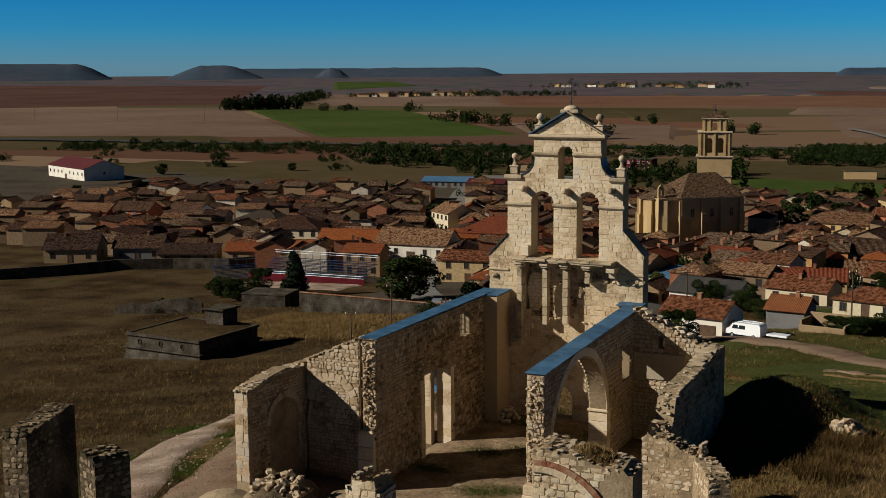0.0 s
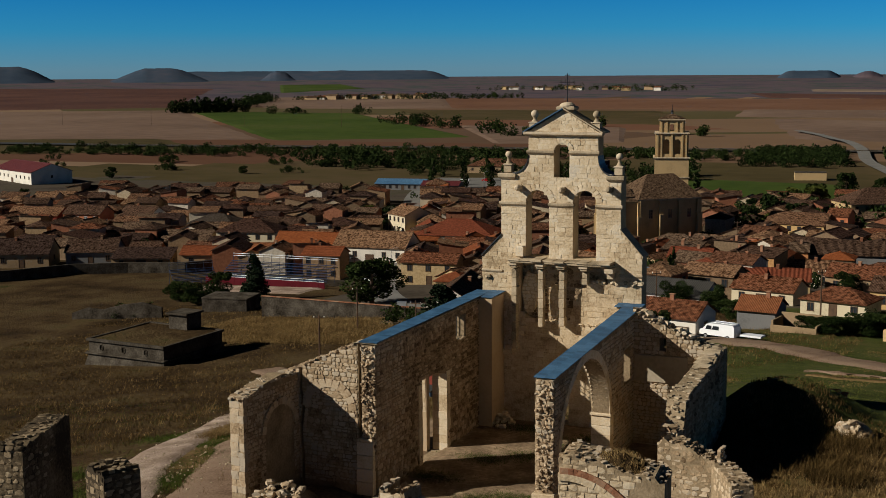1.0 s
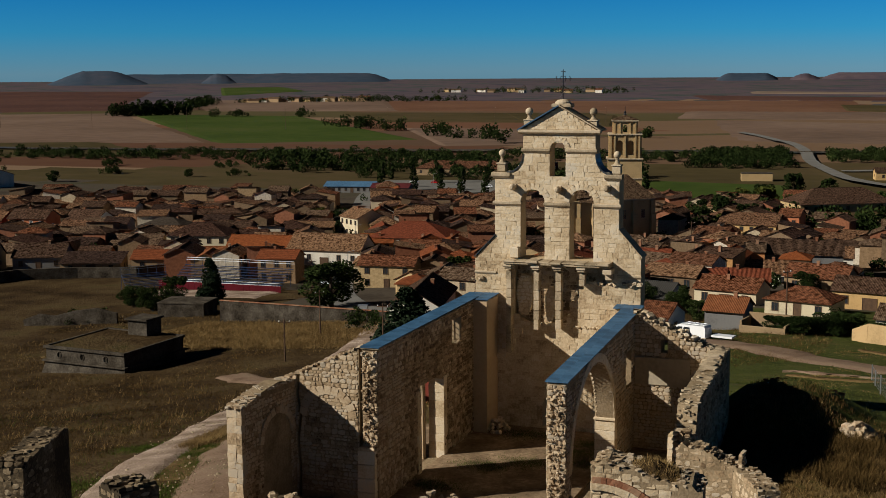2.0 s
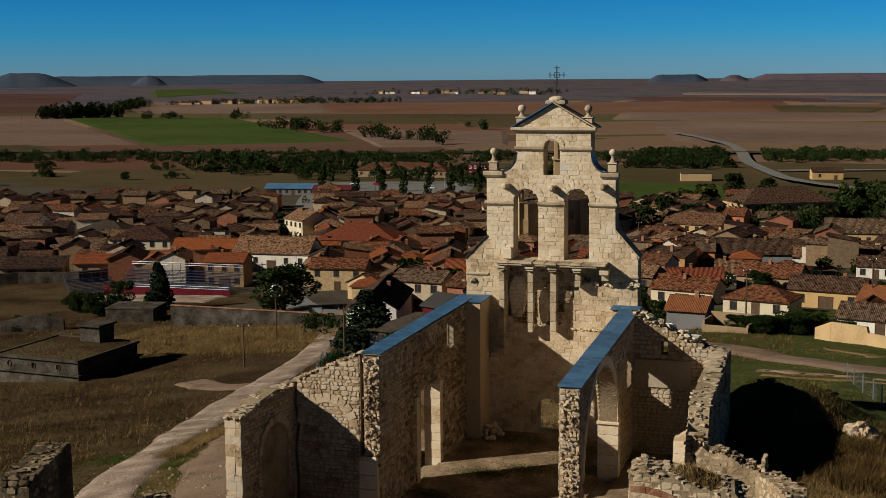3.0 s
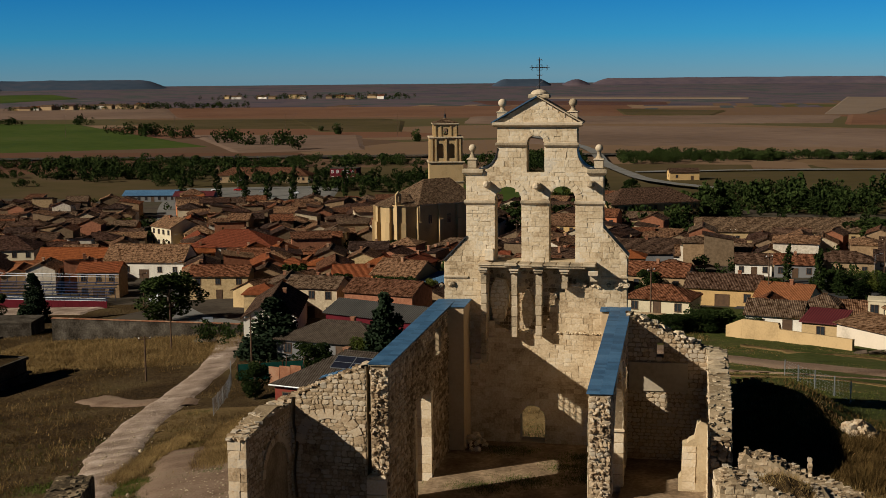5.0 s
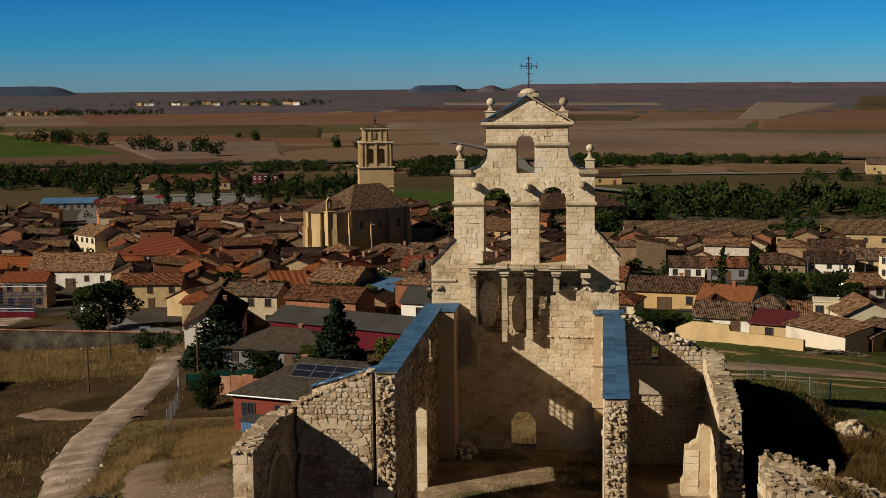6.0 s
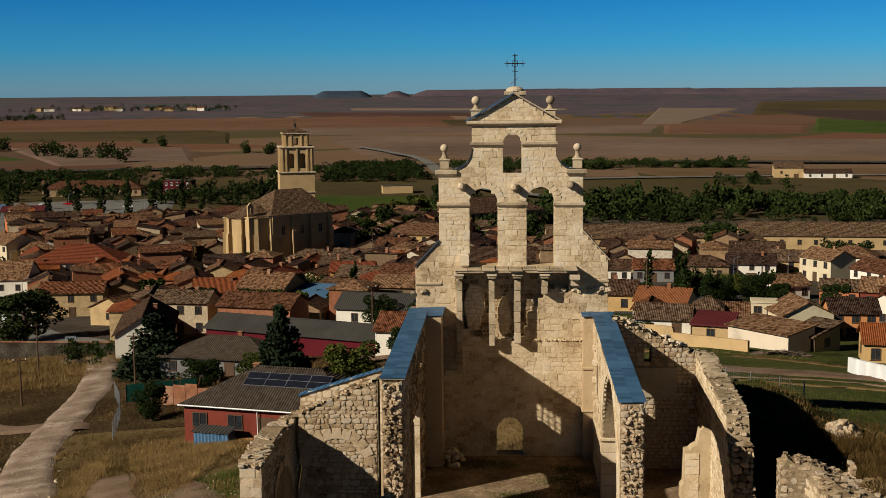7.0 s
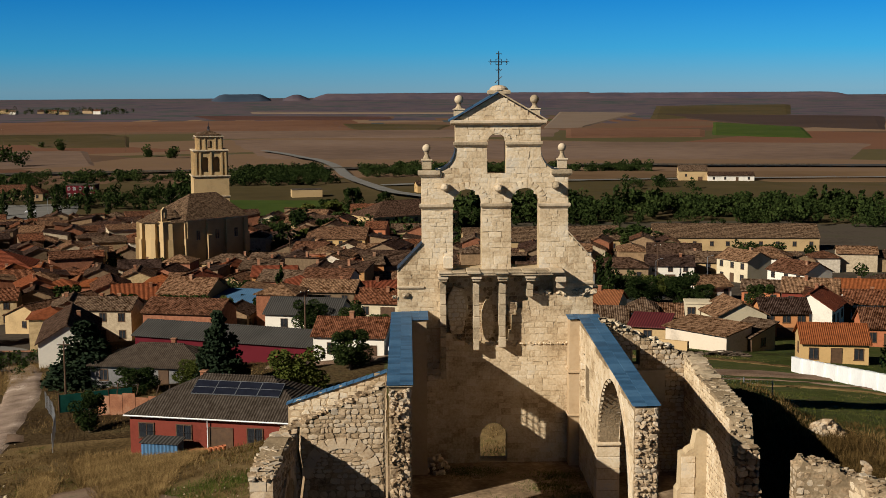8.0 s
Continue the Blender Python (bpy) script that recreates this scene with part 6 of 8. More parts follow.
finish("stair_turret", Build().block(-14.9, -7.6, -8, -12.2, -4.6, E2 - 0.2, 0.05), STONEWALL, pc)

tw = thing("church_tower", (-60.4, 286.4, -22.2), "tall golden stone church tower with belfry arches", "tower", rz=14)
tw.matrix_world = tw.matrix_world @ Matrix.Scale(CH, 4)
Z1, Z2, Z3 = 23.0, 30.6, 34.9
finish("shaft", Build().box(-5.4, -5.4, -8, 5.4, 5.4, Z1), STONEWALL, tw)
for z, o in ((Z1 - 0.2, 0.45), (Z1 - 6.5, 0.3), (Z2, 0.5), (Z3, 0.4)):
    s = 5.4 if z < Z1 else (5.0 if z < Z3 - 1 else 3.9)
    finish("string_course", Build().block(-s - o, -s - o, z, s + o, s + o, z + 0.5, 0.12), PATINA, tw)
for k in range(4):
    m = Matrix.Rotation(k * math.pi / 2, 4, "Z")
    pl = lambda u, w, d, m=m: tuple(m @ Vector((u, d, w)))
    finish("belfry_wall", Build().prism([(-4.9, Z1 + 0.3), (4.9, Z1 + 0.3), (4.9, Z2), (-4.9, Z2)], [arch(-2.75, -0.75, Z1 + 1.3, Z1 + 5.0, 8), arch(0.75, 2.75, Z1 + 1.3, Z1 + 5.0, 8)], pl, -4.95, -4.05), STONEWALL, tw)
    for u in (-4.5, -3.3, 0, 3.3, 4.5):
        q = Build()
        q.block(u - 0.26, -5.25, Z1 + 0.3, u + 0.26, -4.9, Z2 - 0.1, 0.04, m)
        finish("pilaster", q, STONEWALL, tw)
    finish("lantern_wall", Build().prism([(-3.7, Z2 + 0.45), (3.7, Z2 + 0.45), (3.7, Z3), (-3.7, Z3)], [arch(-0.7, 0.7, Z2 + 1.0, Z2 + 2.6, 8)], pl, -3.75, -3.0), STONEWALL, tw)
    for u in (-3.3, -1.6, 1.6, 3.3):
        finish("pilaster", Build().block(u - 0.22, -3.98, Z2 + 0.45, u + 0.22, -3.7, Z3, 0.04, m), STONEWALL, tw)
finish("belfry_floor", Build().box(-4.5, -4.5, Z1 + 0.2, 4.5, 4.5, Z1 + 0.6), STONEWALL, tw)
# added block that stops light through the arches, so the openings look dark
finish("belfry_core", Build().box(-2.9, -2.9, Z1 + 0.5, 2.9, 2.9, Z2), STONEWALL, tw)
finish("tower_roof", Build().add([(-4.3, -4.3, Z3 + 0.5), (4.3, -4.3, Z3 + 0.5), (4.3, 4.3, Z3 + 0.5), (-4.3, 4.3, Z3 + 0.5), (0, 0, Z3 + 2.2)], [(3, 2, 1, 0), (0, 1, 4), (1, 2, 4), (2, 3, 4), (3, 0, 4)]), TILE_CHURCH, tw)
finish("tower_finial", Build().turned([(0.5, 0), (0.3, 0.5), (0.45, 0.9), (0.1, 1.4), (0.05, 3.0)], (0, 0, Z3 + 2.0), 8), IRON, tw)

# ---- the crowd of old houses ----
PROTO = []
def proto(i, w, d, h, roof, rise, tiles, floors):
    ob = house(0, 0, 0, w, d, h, roof, rise, WALLS, tiles, ["plastered village house under an old brown tile roof", "low stone farmhouse with mottled clay tiles", "two-storey village house with tiled roof", "village house with newer orange tiles"][i % 4], floors, 2 if w < 9 else 3, z=-200, seed=i, sides=False, chimney=i % 3 == 0)
    PROTO.append((ob, max(w, d)))
SIZES = ((8.5, 6.5, 4.4), (10, 7, 4.0), (7, 6.5, 6.2), (9, 7, 5.8), (12, 7, 3.6), (7, 5.5, 3.4), (9.5, 6.5, 5.6), (6.5, 6, 5.0), (12.5, 7.5, 5.2), (8, 6.5, 6.4))
for i, (w, d, h) in enumerate(SIZES):
    proto(i, w, d, h, ("gable", "gable", "hip", "gable", "shed")[i % 5], d * (0.21 if i % 5 != 4 else 0.14), TILE_NEW if i in (1, 3, 7) else TILE, 2 if h > 4.4 else 1)
def in_village(x, y):
    if y < 165 + 0.18 * abs(x + 60) and x < 0:
        return -66 < x < -14 and y > 124
    if x >= 0:
        return 236 < y < 285 and x < 130 and (x < 70 or y < 250)
    return y < 395 + 0.28 * min(0, x + 130) and x > -330 and y > 168 + 0.22 * max(0, -x - 120)
GARDEN_TREES = ((-57.2, 176.5), (-48.7, 157.3), (-42.5, 147.9), (-39.4, 180.1), (-29.5, 142.1), (-24.3, 154.1), (-20.4, 122.7), (-73.3, 180.7), (-19.3, 272.2), (-25.4, 258.8), (-9.2, 351.3))
TAKEN += [(x, y, 3.6) for x, y in GARDEN_TREES]
g = random.Random(21)
far_walls, far_roofs = Build(), Build()
for row in range(56):
    for col in range(64):
        x, y = -335 + col * 7.5 + g.uniform(-2.4, 2.4) + row * 1.1, 118 + row * 8.3 + g.uniform(-2.0, 2.0)
        ang = g.choice((0, 0, 90, 90, 180, 270)) + (14 if x < -60 else -8) + g.uniform(-9, 9)
        if (17 < x < 34 and 140 < y < 206) or (33 < x < 57 and 150 < y < 187):
            continue
        if not in_village(x, y) or math.hypot(x + 61, y - 278) < 25 or math.hypot(x + 63, y - 262) < 19 or (-84 < x < -40 and 232 < y < 264):
            continue
        if -11 < (x + 98) + 0.42 * (y - 170) < 5 and y < 420:
            continue
        ob, s = g.choice(PROTO)
        w, d, h = g.uniform(6, 11), g.uniform(5.5, 7.5), g.choice((3.2, 3.8, 4.6, 5.4, 6.2))
        if any(math.hypot(x - a, y - b) < r + s * 0.33 for a, b, r in TAKEN):
            continue
        TAKEN.append((x, y, s * 0.33))
        m = pose(x, y, gz(x, y) + g.uniform(-0.3, 0.4), 0, 0, ang)
        if math.hypot(x, y + 80) < 322:
            copy_thing(ob, m)
        else:
            kind = g.choice(("gable", "gable", "gable", "hip", "shed"))
            rise = d * (0.21 if kind != "shed" else 0.16)
            for src, dst in ((body(w, d, h, kind, rise), far_walls), (roof_of(w, d, h, kind, rise), far_roofs)):
                dst.add([m @ Vector(p) for p in src.v], src.f)
tagged(finish("far_houses", far_walls, WALLS_FAR), "many old plastered houses packed along far lanes", "houses", kind="stuff")
tagged(finish("far_roofs", far_roofs, TILE_FAR), "many brown clay tile roofs of the far lanes", "roofs", kind="stuff")
for ob, _ in PROTO:
    for o in (*ob.children_recursive, ob):
        bpy.data.objects.remove(o)

# ---- fields, roads and far land ----
for corners, soil_m, words, lift in (
        ([(-2541, 2393), (-1716, 2566), (-1021, 1397), (-1300, 1121)], SOIL_RED, "wide dark red ploughed field", 0.7),
        ([(-1350, 1092), (-952, 1325), (-476, 744), (-800, 637)], STUBBLE, "tan ploughed field in shallow waves", 0.5),
        ([(-919, 1290), (-675, 1276), (-335, 815), (-464, 733)], CROP, "bright green field of young crop", 0.6),
        ([(-1780, 2969), (-1635, 3058), (-1345, 2624), (-1327, 2205)], CROP, "green strip of far crop", 1.4),
        ([(-1211, 1891), (-856, 1964), (-618, 1452), (-870, 1390)], STUBBLE, "pale stubble round the far hamlet", 0.9),
        ([(-846, 1915), (-80, 1986), (-56, 1494), (-647, 1455)], SOIL_RUST, "wide rust brown tilled field", 0.7),
        ([(-680, 1389), (-339, 1419), (-275, 1149), (-504, 1124)], OLIVE, "olive strip of pasture", 0.8),
        ([(-430, 1004), (-270, 1003), (-212, 785), (-294, 746)], STUBBLE, "ploughed field beside the green crop", 0.8),
        ([(-329, 2593), (119, 2440), (112, 2330), (-304, 2440)], PALE, "pale fallow strip", 1.4),
        ([(-395, 2290), (-32, 2148), (-25, 1990), (-312, 1990)], SOIL_RED, "dark red far field", 1.0),
        ([(-469, 1409), (-309, 1349), (-249, 1065), (-330, 1070)], OLIVE, "dull green meadow beyond the motorway", 1.0),
        ([(-260, 1490), (185, 1490), (150, 1250), (-230, 1260)], STUBBLE, "tan field under the far ridge", 0.7),
        ([(-101, 1766), (57, 1677), (34, 1480), (-75, 1523)], OLIVE, "green sliver of pasture", 1.0),
        ([(-190, 1240), (410, 1040), (300, 790), (-110, 850)], STUBBLE, "wide pale brown field of stubble", 0.6),
        ([(190, 1506), (346, 1427), (296, 1213), (154, 1212)], SOIL_RUST, "orange brown tilled field", 0.9),
        ([(296, 2460), (428, 2320), (215, 1540), (163, 1512)], PALE, "pale ploughed field in stripes", 1.0),
        ([(427, 2232), (758, 1958), (542, 1381), (441, 1581)], SOIL_DARK, "dark brown bare field", 1.3),
        ([(424, 1720), (477, 1480), (390, 1163), (312, 1256)], CROP, "fresh green field", 1.1),
        ([(580, 2943), (921, 3008), (652, 2111), (365, 1879)], OLIVE, "olive field climbing to the ridge", 1.2)):
    drape("field", corners, soil_m, words, lift)
drape("field", [(-1000, 560), (-660, 520), (-420, 600), (-560, 740)], OLIVE, "rough pasture beyond the barn", 0.3)
drape("field", [(-40, 600), (190, 640), (190, 560), (-20, 520)], OLIVE, "meadow beside the road", 0.3)
drape("field", [(60, 700), (420, 650), (420, 560), (80, 600)], SOIL_BROWN, "small brown field behind the woods", 0.3)
drape("field", [(-112, 512), (-36, 500), (-20, 425), (-82, 430)], CROP, "green meadow near the village edge", 0.3)
drape("field", [(30, 150), (130, 140), (110, 20), (14, 30)], TURF, "rough green slope with pale ruts", 0.1, 30)
ribbon("road", [(-1500, 560), (-900, 610), (-522, 645), (-408, 664), (-297, 682), (-190, 701), (-60, 722), (102, 740), (200, 725), (420, 690), (900, 640)], 18, ASPHALT, "long grey motorway across the plain", 1.2, step=12)
ribbon("road", [(-120, 960), (-96, 900), (-80, 850), (-66, 812), (-50, 735), (-38, 640), (-24, 575), (-8, 520), (20, 480)], 7, PAVED, "grey country road curving to the village", 1.6, step=8)
ribbon("road", [(-18, 580), (60, 600), (200, 610), (420, 600)], 7, PAVED, "country road towards the woods", 1.0, step=8)
ribbon("street", [(-62, 104), (-68, 125), (-81, 140), (-98, 170), (-124, 232), (-150, 294), (-195, 400), (-215, 470)], 7, PAVED, "straight village street between houses", 0.12, step=4)
ribbon("street", [(20, 128), (24, 150), (28, 178), (32, 200), (52, 208)], 7, ASPHALT, "shaded street between the houses", 0.12)
ribbon("street", [(52, 205), (44, 180), (38, 158), (60, 150), (110, 150)], 7, ASPHALT, "grey street behind the ochre house", 0.12)
drape("car_park", [(-222, 480), (-150, 500), (-135, 430), (-200, 420)], PAVED, "pale open car park by the village", 0.3, category="car park")
ribbon("dirt_path", [(-17, -30), (-22, -20), (-26.5, -12), (-33, 7), (-38.5, 20), (-44.5, 38), (-47.5, 52), (-50, 66), (-52.5, 80), (-58, 100), (-61, 108)], 5.0, DIRT, "pale gravel path up to the ruin", 0.07, "path", 1.5, 0.12)
ribbon("dirt_path", [(-60, 59.5), (-56, 56), (-52, 54), (-48, 54.5), (-46, 50)], 5.5, BARE, "worn dirt patch beside the path", 0.04, "path", 1.5, 0.6)
ribbon("dirt_path", [(-28, 14), (-24, 4), (-19.5, -8), (-16, -16), (-11.5, -27)], 8.5, BARE, "trodden bare earth beside the chapel", 0.05, "path", 1.5, 0.3)
ribbon("dirt_path", [(-22, 86), (-8, 81), (4, 74.5), (14, 63), (30, 53), (60, 43)], 6.5, BARE, "rutted dirt track crossing the slope", 0.16, "path", 2.0, 0.4)
ribbon("dirt_path", [(11, 47), (16, 43), (22, 42.5), (28, 37), (34, 36), (42, 30), (60, 24)], 1.7, STEPPE, "faint rut across the green slope", 0.02, "path", 1.2, 1.0)
ribbon("dirt_path", [(10, 52), (17, 49.5), (24, 46), (30, 45.5), (40, 38), (60, 32)], 1.2, BARE, "narrow bare rut in the green slope", 0.02, "path", 1.2, 1.0)
ribbon("dirt_path", [(16, 80), (23, 74), (31, 71), (40, 63), (60, 57)], 1.6, STEPPE, "faint upper rut on the green slope", 0.02, "path", 1.2, 1.0)
rail = Build()
for i in range(90):
    x = -560 + i * 9
    y = float(np.interp(x, [-560, -408, -297, -190, -60, 102, 250], [643, 664, 682, 701, 722, 740, 720])) - 10
    rail.box(x, y - 0.1, gz(x, y) + 1.4, x + 9, y + 0.1, gz(x, y) + 2.2)
tagged(finish("guard_rail", rail, CONCRETE), "grey steel guard rail along the motorway", "guard rail", kind="structure")


def hill(az0, az1, top, edge, label, r=4150, deep=500, land=None):
    """A far flat-topped hill between two bearings."""
    b = Build()
    na, nr = 40, 7
    base = gz(0, r - 80) - 6
    for i in range(na):
        t = i / (na - 1)
        a = math.radians(az0 + (az1 - az0) * t)
        k = min(1, min(t, 1 - t) / edge)
        k = k * k * (3 - 2 * k)
        for j in range(nr):
            s = j / (nr - 1)
            f = math.sin(math.pi * min(0.5, s) ) if s < 0.5 else 1.0
            h = base + (top - base) * k * f * (1 + 0.05 * noise.noise((i * 0.3, az0, 2)) + 0.03 * noise.noise((i * 0.9, az0, 7)))
            rr = r + deep * s
            b.v.append((rr * math.sin(a), rr * math.cos(a) - 80, h))
    b.f = [(i * nr + j, (i + 1) * nr + j, (i + 1) * nr + j + 1, i * nr + j + 1) for i in range(na - 1) for j in range(nr - 1)]
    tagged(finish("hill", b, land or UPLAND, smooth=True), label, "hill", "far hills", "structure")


# far hills: the haze over them is only a tint in their materials
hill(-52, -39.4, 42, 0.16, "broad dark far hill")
hill(-38.2, -32.8, 33, 0.42, "far knoll tinted blue with haze", 4100)
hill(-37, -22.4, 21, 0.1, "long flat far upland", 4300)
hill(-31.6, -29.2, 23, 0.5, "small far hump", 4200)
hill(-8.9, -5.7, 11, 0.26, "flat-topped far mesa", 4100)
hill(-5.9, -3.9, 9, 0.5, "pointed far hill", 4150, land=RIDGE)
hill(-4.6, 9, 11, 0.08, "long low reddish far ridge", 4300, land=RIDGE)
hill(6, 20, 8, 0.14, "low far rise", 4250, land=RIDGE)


# ---- trees ----
def foliage(seed, lobes, leaf, per):
    """Leaf clumps on the skins of several lobes: (centre, radius)."""
    q = random.Random(seed)
    b = Build()
    for c, r in lobes:
        for _ in range(per):
            d = Vector((q.gauss(0, 1), q.gauss(0, 1), q.gauss(0, 1))).normalized()
            p = Vector(c) + Vector((d.x * r[0], d.y * r[1], d.z * r[2])) * q.uniform(0.72, 1.08)
            s = leaf * q.uniform(0.6, 1.4)
            e = Euler((q.uniform(0, 6.3), q.uniform(0, 6.3), q.uniform(0, 6.3))).to_matrix()
            vs = [p + e @ Vector(v) * s for v in ((-0.5, -0.25, 0), (0, -0.55, 0.12), (0.5, -0.1, 0), (0.2, 0.5, 0.12), (-0.35, 0.4, -0.05))]
            b.add(vs, [(0, 1, 2, 3, 4)])
    return b


def trunk(h, r, limbs, seed):
    q = random.Random(seed)
    b = Build().turned([(r * 1.4, -1.2), (r, 0.3), (r * 0.75, h * 0.5), (r * 0.3, h)], (0, 0, 0), 8)
    for _ in range(limbs):
        a, z = q.uniform(0, 6.28), q.uniform(0.35, 0.8) * h
        b.rod((0, 0, z), (math.cos(a) * h * 0.28, math.sin(a) * h * 0.28, z + h * 0.25), r * 0.3, 5)
    return b


def tree(kind, h, w, seed, label, leaf_m, rich=1):
    q = random.Random(seed)
    ob = thing(kind, (0, 0, -300), label, "tree", "village trees")
    lobes = []
    if kind == "broad_tree":
        finish("trunk", trunk(h * 0.7, h * 0.03, 6, seed), BARK, ob)
        for _ in range(19):
            a, r = q.uniform(0, 6.28), math.sqrt(q.random()) * 0.66
            z = q.uniform(0.2, 0.84)
            k = (1.12 - abs(z - 0.45)) * 0.3
            lobes.append(((w / 2 * r * math.cos(a), w / 2 * r * math.sin(a), h * z), (w * k * 0.62, w * k * 0.62, h * k * 0.5)))
        fo = foliage(seed, lobes, 0.06 * w / rich ** 0.5, 110 * rich)
    elif kind == "poplar":
        finish("trunk", trunk(h * 0.8, h * 0.018, 3, seed), BARK, ob)
        for i in range(12):
            z = 0.1 + 0.85 * i / 12
            k = math.sin(math.pi * min(1, z * 0.85 + 0.18)) * q.uniform(0.75, 1.1)
            lobes.append(((q.uniform(-0.15, 0.15) * w, q.uniform(-0.15, 0.15) * w, h * z), (w * 0.4 * k, w * 0.4 * k, h * 0.09)))
        fo = foliage(seed, lobes, 0.16 * w, 50)
    else:
        finish("trunk", trunk(h * 0.9, h * 0.02, 0, seed), BARK, ob)
        n = 13
        for i in range(n):
            z = 0.06 + 0.9 * i / n
            rr = w / 2 * (1 - z) ** 0.8
            for _ in range(max(2, int(10 * (1 - z)))):
                a = q.uniform(0, 6.28)
                lobes.append(((rr * 0.62 * math.cos(a), rr * 0.62 * math.sin(a), h * z), (rr * 0.55 + 0.2, rr * 0.55 + 0.2, h * 0.055)))
        fo = foliage(seed, lobes, 0.08 * w / rich ** 0.4, 40 * rich)
    finish("crown", fo, leaf_m, ob, fix=False)
    return ob


KINDS = {}
def grow(kind, x, y, h, w, variant=0, bright=False):
    rich = 3 if math.hypot(x, y + 80) < 262 and kind != "poplar" else 1
    key = (kind, variant, bright, rich)
    if key not in KINDS:
        names = {"broad_tree": "rounded leafy tree with dark uneven crown", "poplar": "tall narrow poplar with upright dark crown", "conifer": "dark dense conifer with drooping boughs"}
        KINDS[key] = tree(kind, 10, 8 if kind == "broad_tree" else (2.6 if kind == "poplar" else 6), 50 + variant * 7 + len(kind), "leafy tree with yellow green crown" if bright else names[kind], LEAF_BRIGHT if bright else (NEEDLE if kind == "conifer" else LEAF), rich)
    base = 8 if kind == "broad_tree" else (2.6 if kind == "poplar" else 6)
    copy_thing(KINDS[key], pose(x, y, gz(x, y) - 0.1, 0, 0, (x * 37 + y * 11) % 360) @ Matrix.Diagonal((w / base, w / base, h / 10, 1)))


grow("conifer", -45.5, 84, 9.0, 9.5, 0)
grow("conifer", -27, 72, 9.6, 6.6, 1)
grow("broad_tree", -16.8, 58, 6.6, 7.0, 0, True)
for x, y, h, w in ((4.5, 97.5, 2.6, 5), (8, 95.5, 3.0, 6), (11.5, 97, 3.4, 6), (14, 99, 3.6, 6), (17, 97.5, 2.6, 5), (-34.5, 162, 5, 7), (-28, 167, 5.5, 7), (-22, 168, 4.5, 6), (-9, 160, 4, 6)):
    grow("broad_tree", x, y, h, w, int(x) % 3)
for i, (x, y) in enumerate(GARDEN_TREES):
    grow("broad_tree", x, y, 5.0 + 0.6 * (i % 4), 6.0 + 0.5 * (i % 3), i % 3)
grow("broad_tree", 38, 158, 6, 8, 0)
grow("broad_tree", 50, 160, 4, 5, 1)
grow("broad_tree", 36, 176, 5, 7, 2)
grow("poplar", 30, 198, 9, 2.6, 0)
grow("broad_tree", 62, 290, 9, 14, 1)
grow("broad_tree", 47, 163, 6, 7, 2)
grow("broad_tree", -30, 72, 4.0, 5.0, 2, True)
grow("broad_tree", -12, 74, 5.0, 5.5, 1)
grow("broad_tree", -82, 134, 9.5, 13.5, 1)
grow("conifer", -110, 137, 10, 6, 0)
grow("broad_tree", -119, 138, 6, 6, 1)
grow("broad_tree", -118, 128, 5, 7, 0)
grow("broad_tree", -126, 133, 4.5, 6, 2)
grow("broad_tree", -37, 74, 3.6, 6, 2)
grow("broad_tree", -37.5, 53, 4.4, 4.4, 1)
grow("broad_tree", -12, 76, 3.4, 5, 0)
g = random.Random(5)
for x, y in ((-220, 486), (-205, 440), (-187, 434), (-175, 436), (-162, 426), (-148, 416), (-142, 429), (-133, 440), (-120, 420), (-112, 450), (-190, 470), (-168, 480), (-150, 470), (-98, 430), (-86, 440)):
    grow("poplar", x, y, g.uniform(10, 15), g.uniform(3.2, 4.6), g.randrange(2))
for x, y, h in ((-45, 330, 9), (-49, 345, 8), (-40, 340, 10), (-31, 334, 9), (-36, 322, 8), (-25, 315, 7), (-18, 322, 8), (-52, 365, 8), (-42, 395, 9), (-33, 394, 9), (-27, 437, 10), (-14, 445, 9), (-35, 409, 9), (-8, 400, 8), (5, 385, 8), (18, 380, 8),
                (-58, 160, 6), (-52, 152, 6), (-63, 172, 5), (-38, 152, 5), (-30, 150, 5), (-22, 142, 6), (-27, 147, 5), (44, 177, 6), (40, 165, 5), (47, 168, 6), (54, 300, 8), (60, 296, 8), (-244, 355, 6), (-326, 475, 5), (-255, 551, 8), (-372, 428, 7), (-340, 330, 5),
                (-150, 255, 5), (-98, 262, 5), (-70, 255, 5), (-88, 205, 4), (2, 168, 5), (10, 250, 6), (-3, 250, 5), (30, 265, 6), (66, 262, 7), (90, 255, 7), (-130, 330, 6), (-170, 305, 6), (-230, 300, 6), (-290, 300, 6), (25, 160, 4), (-14, 122, 5), (-9, 112, 4), (36, 118, 4), (55, 140, 5)):
    grow("broad_tree", x, y, h * g.uniform(0.85, 1.15), h * g.uniform(0.9, 1.3), g.randrange(3), g.random() < 0.12)
for x, y, h in ((-28, 152, 10), (34, 172, 9), (36, 196, 8), (-120, 262, 8)):
    grow("poplar", x, y, h, 2.2, 1)


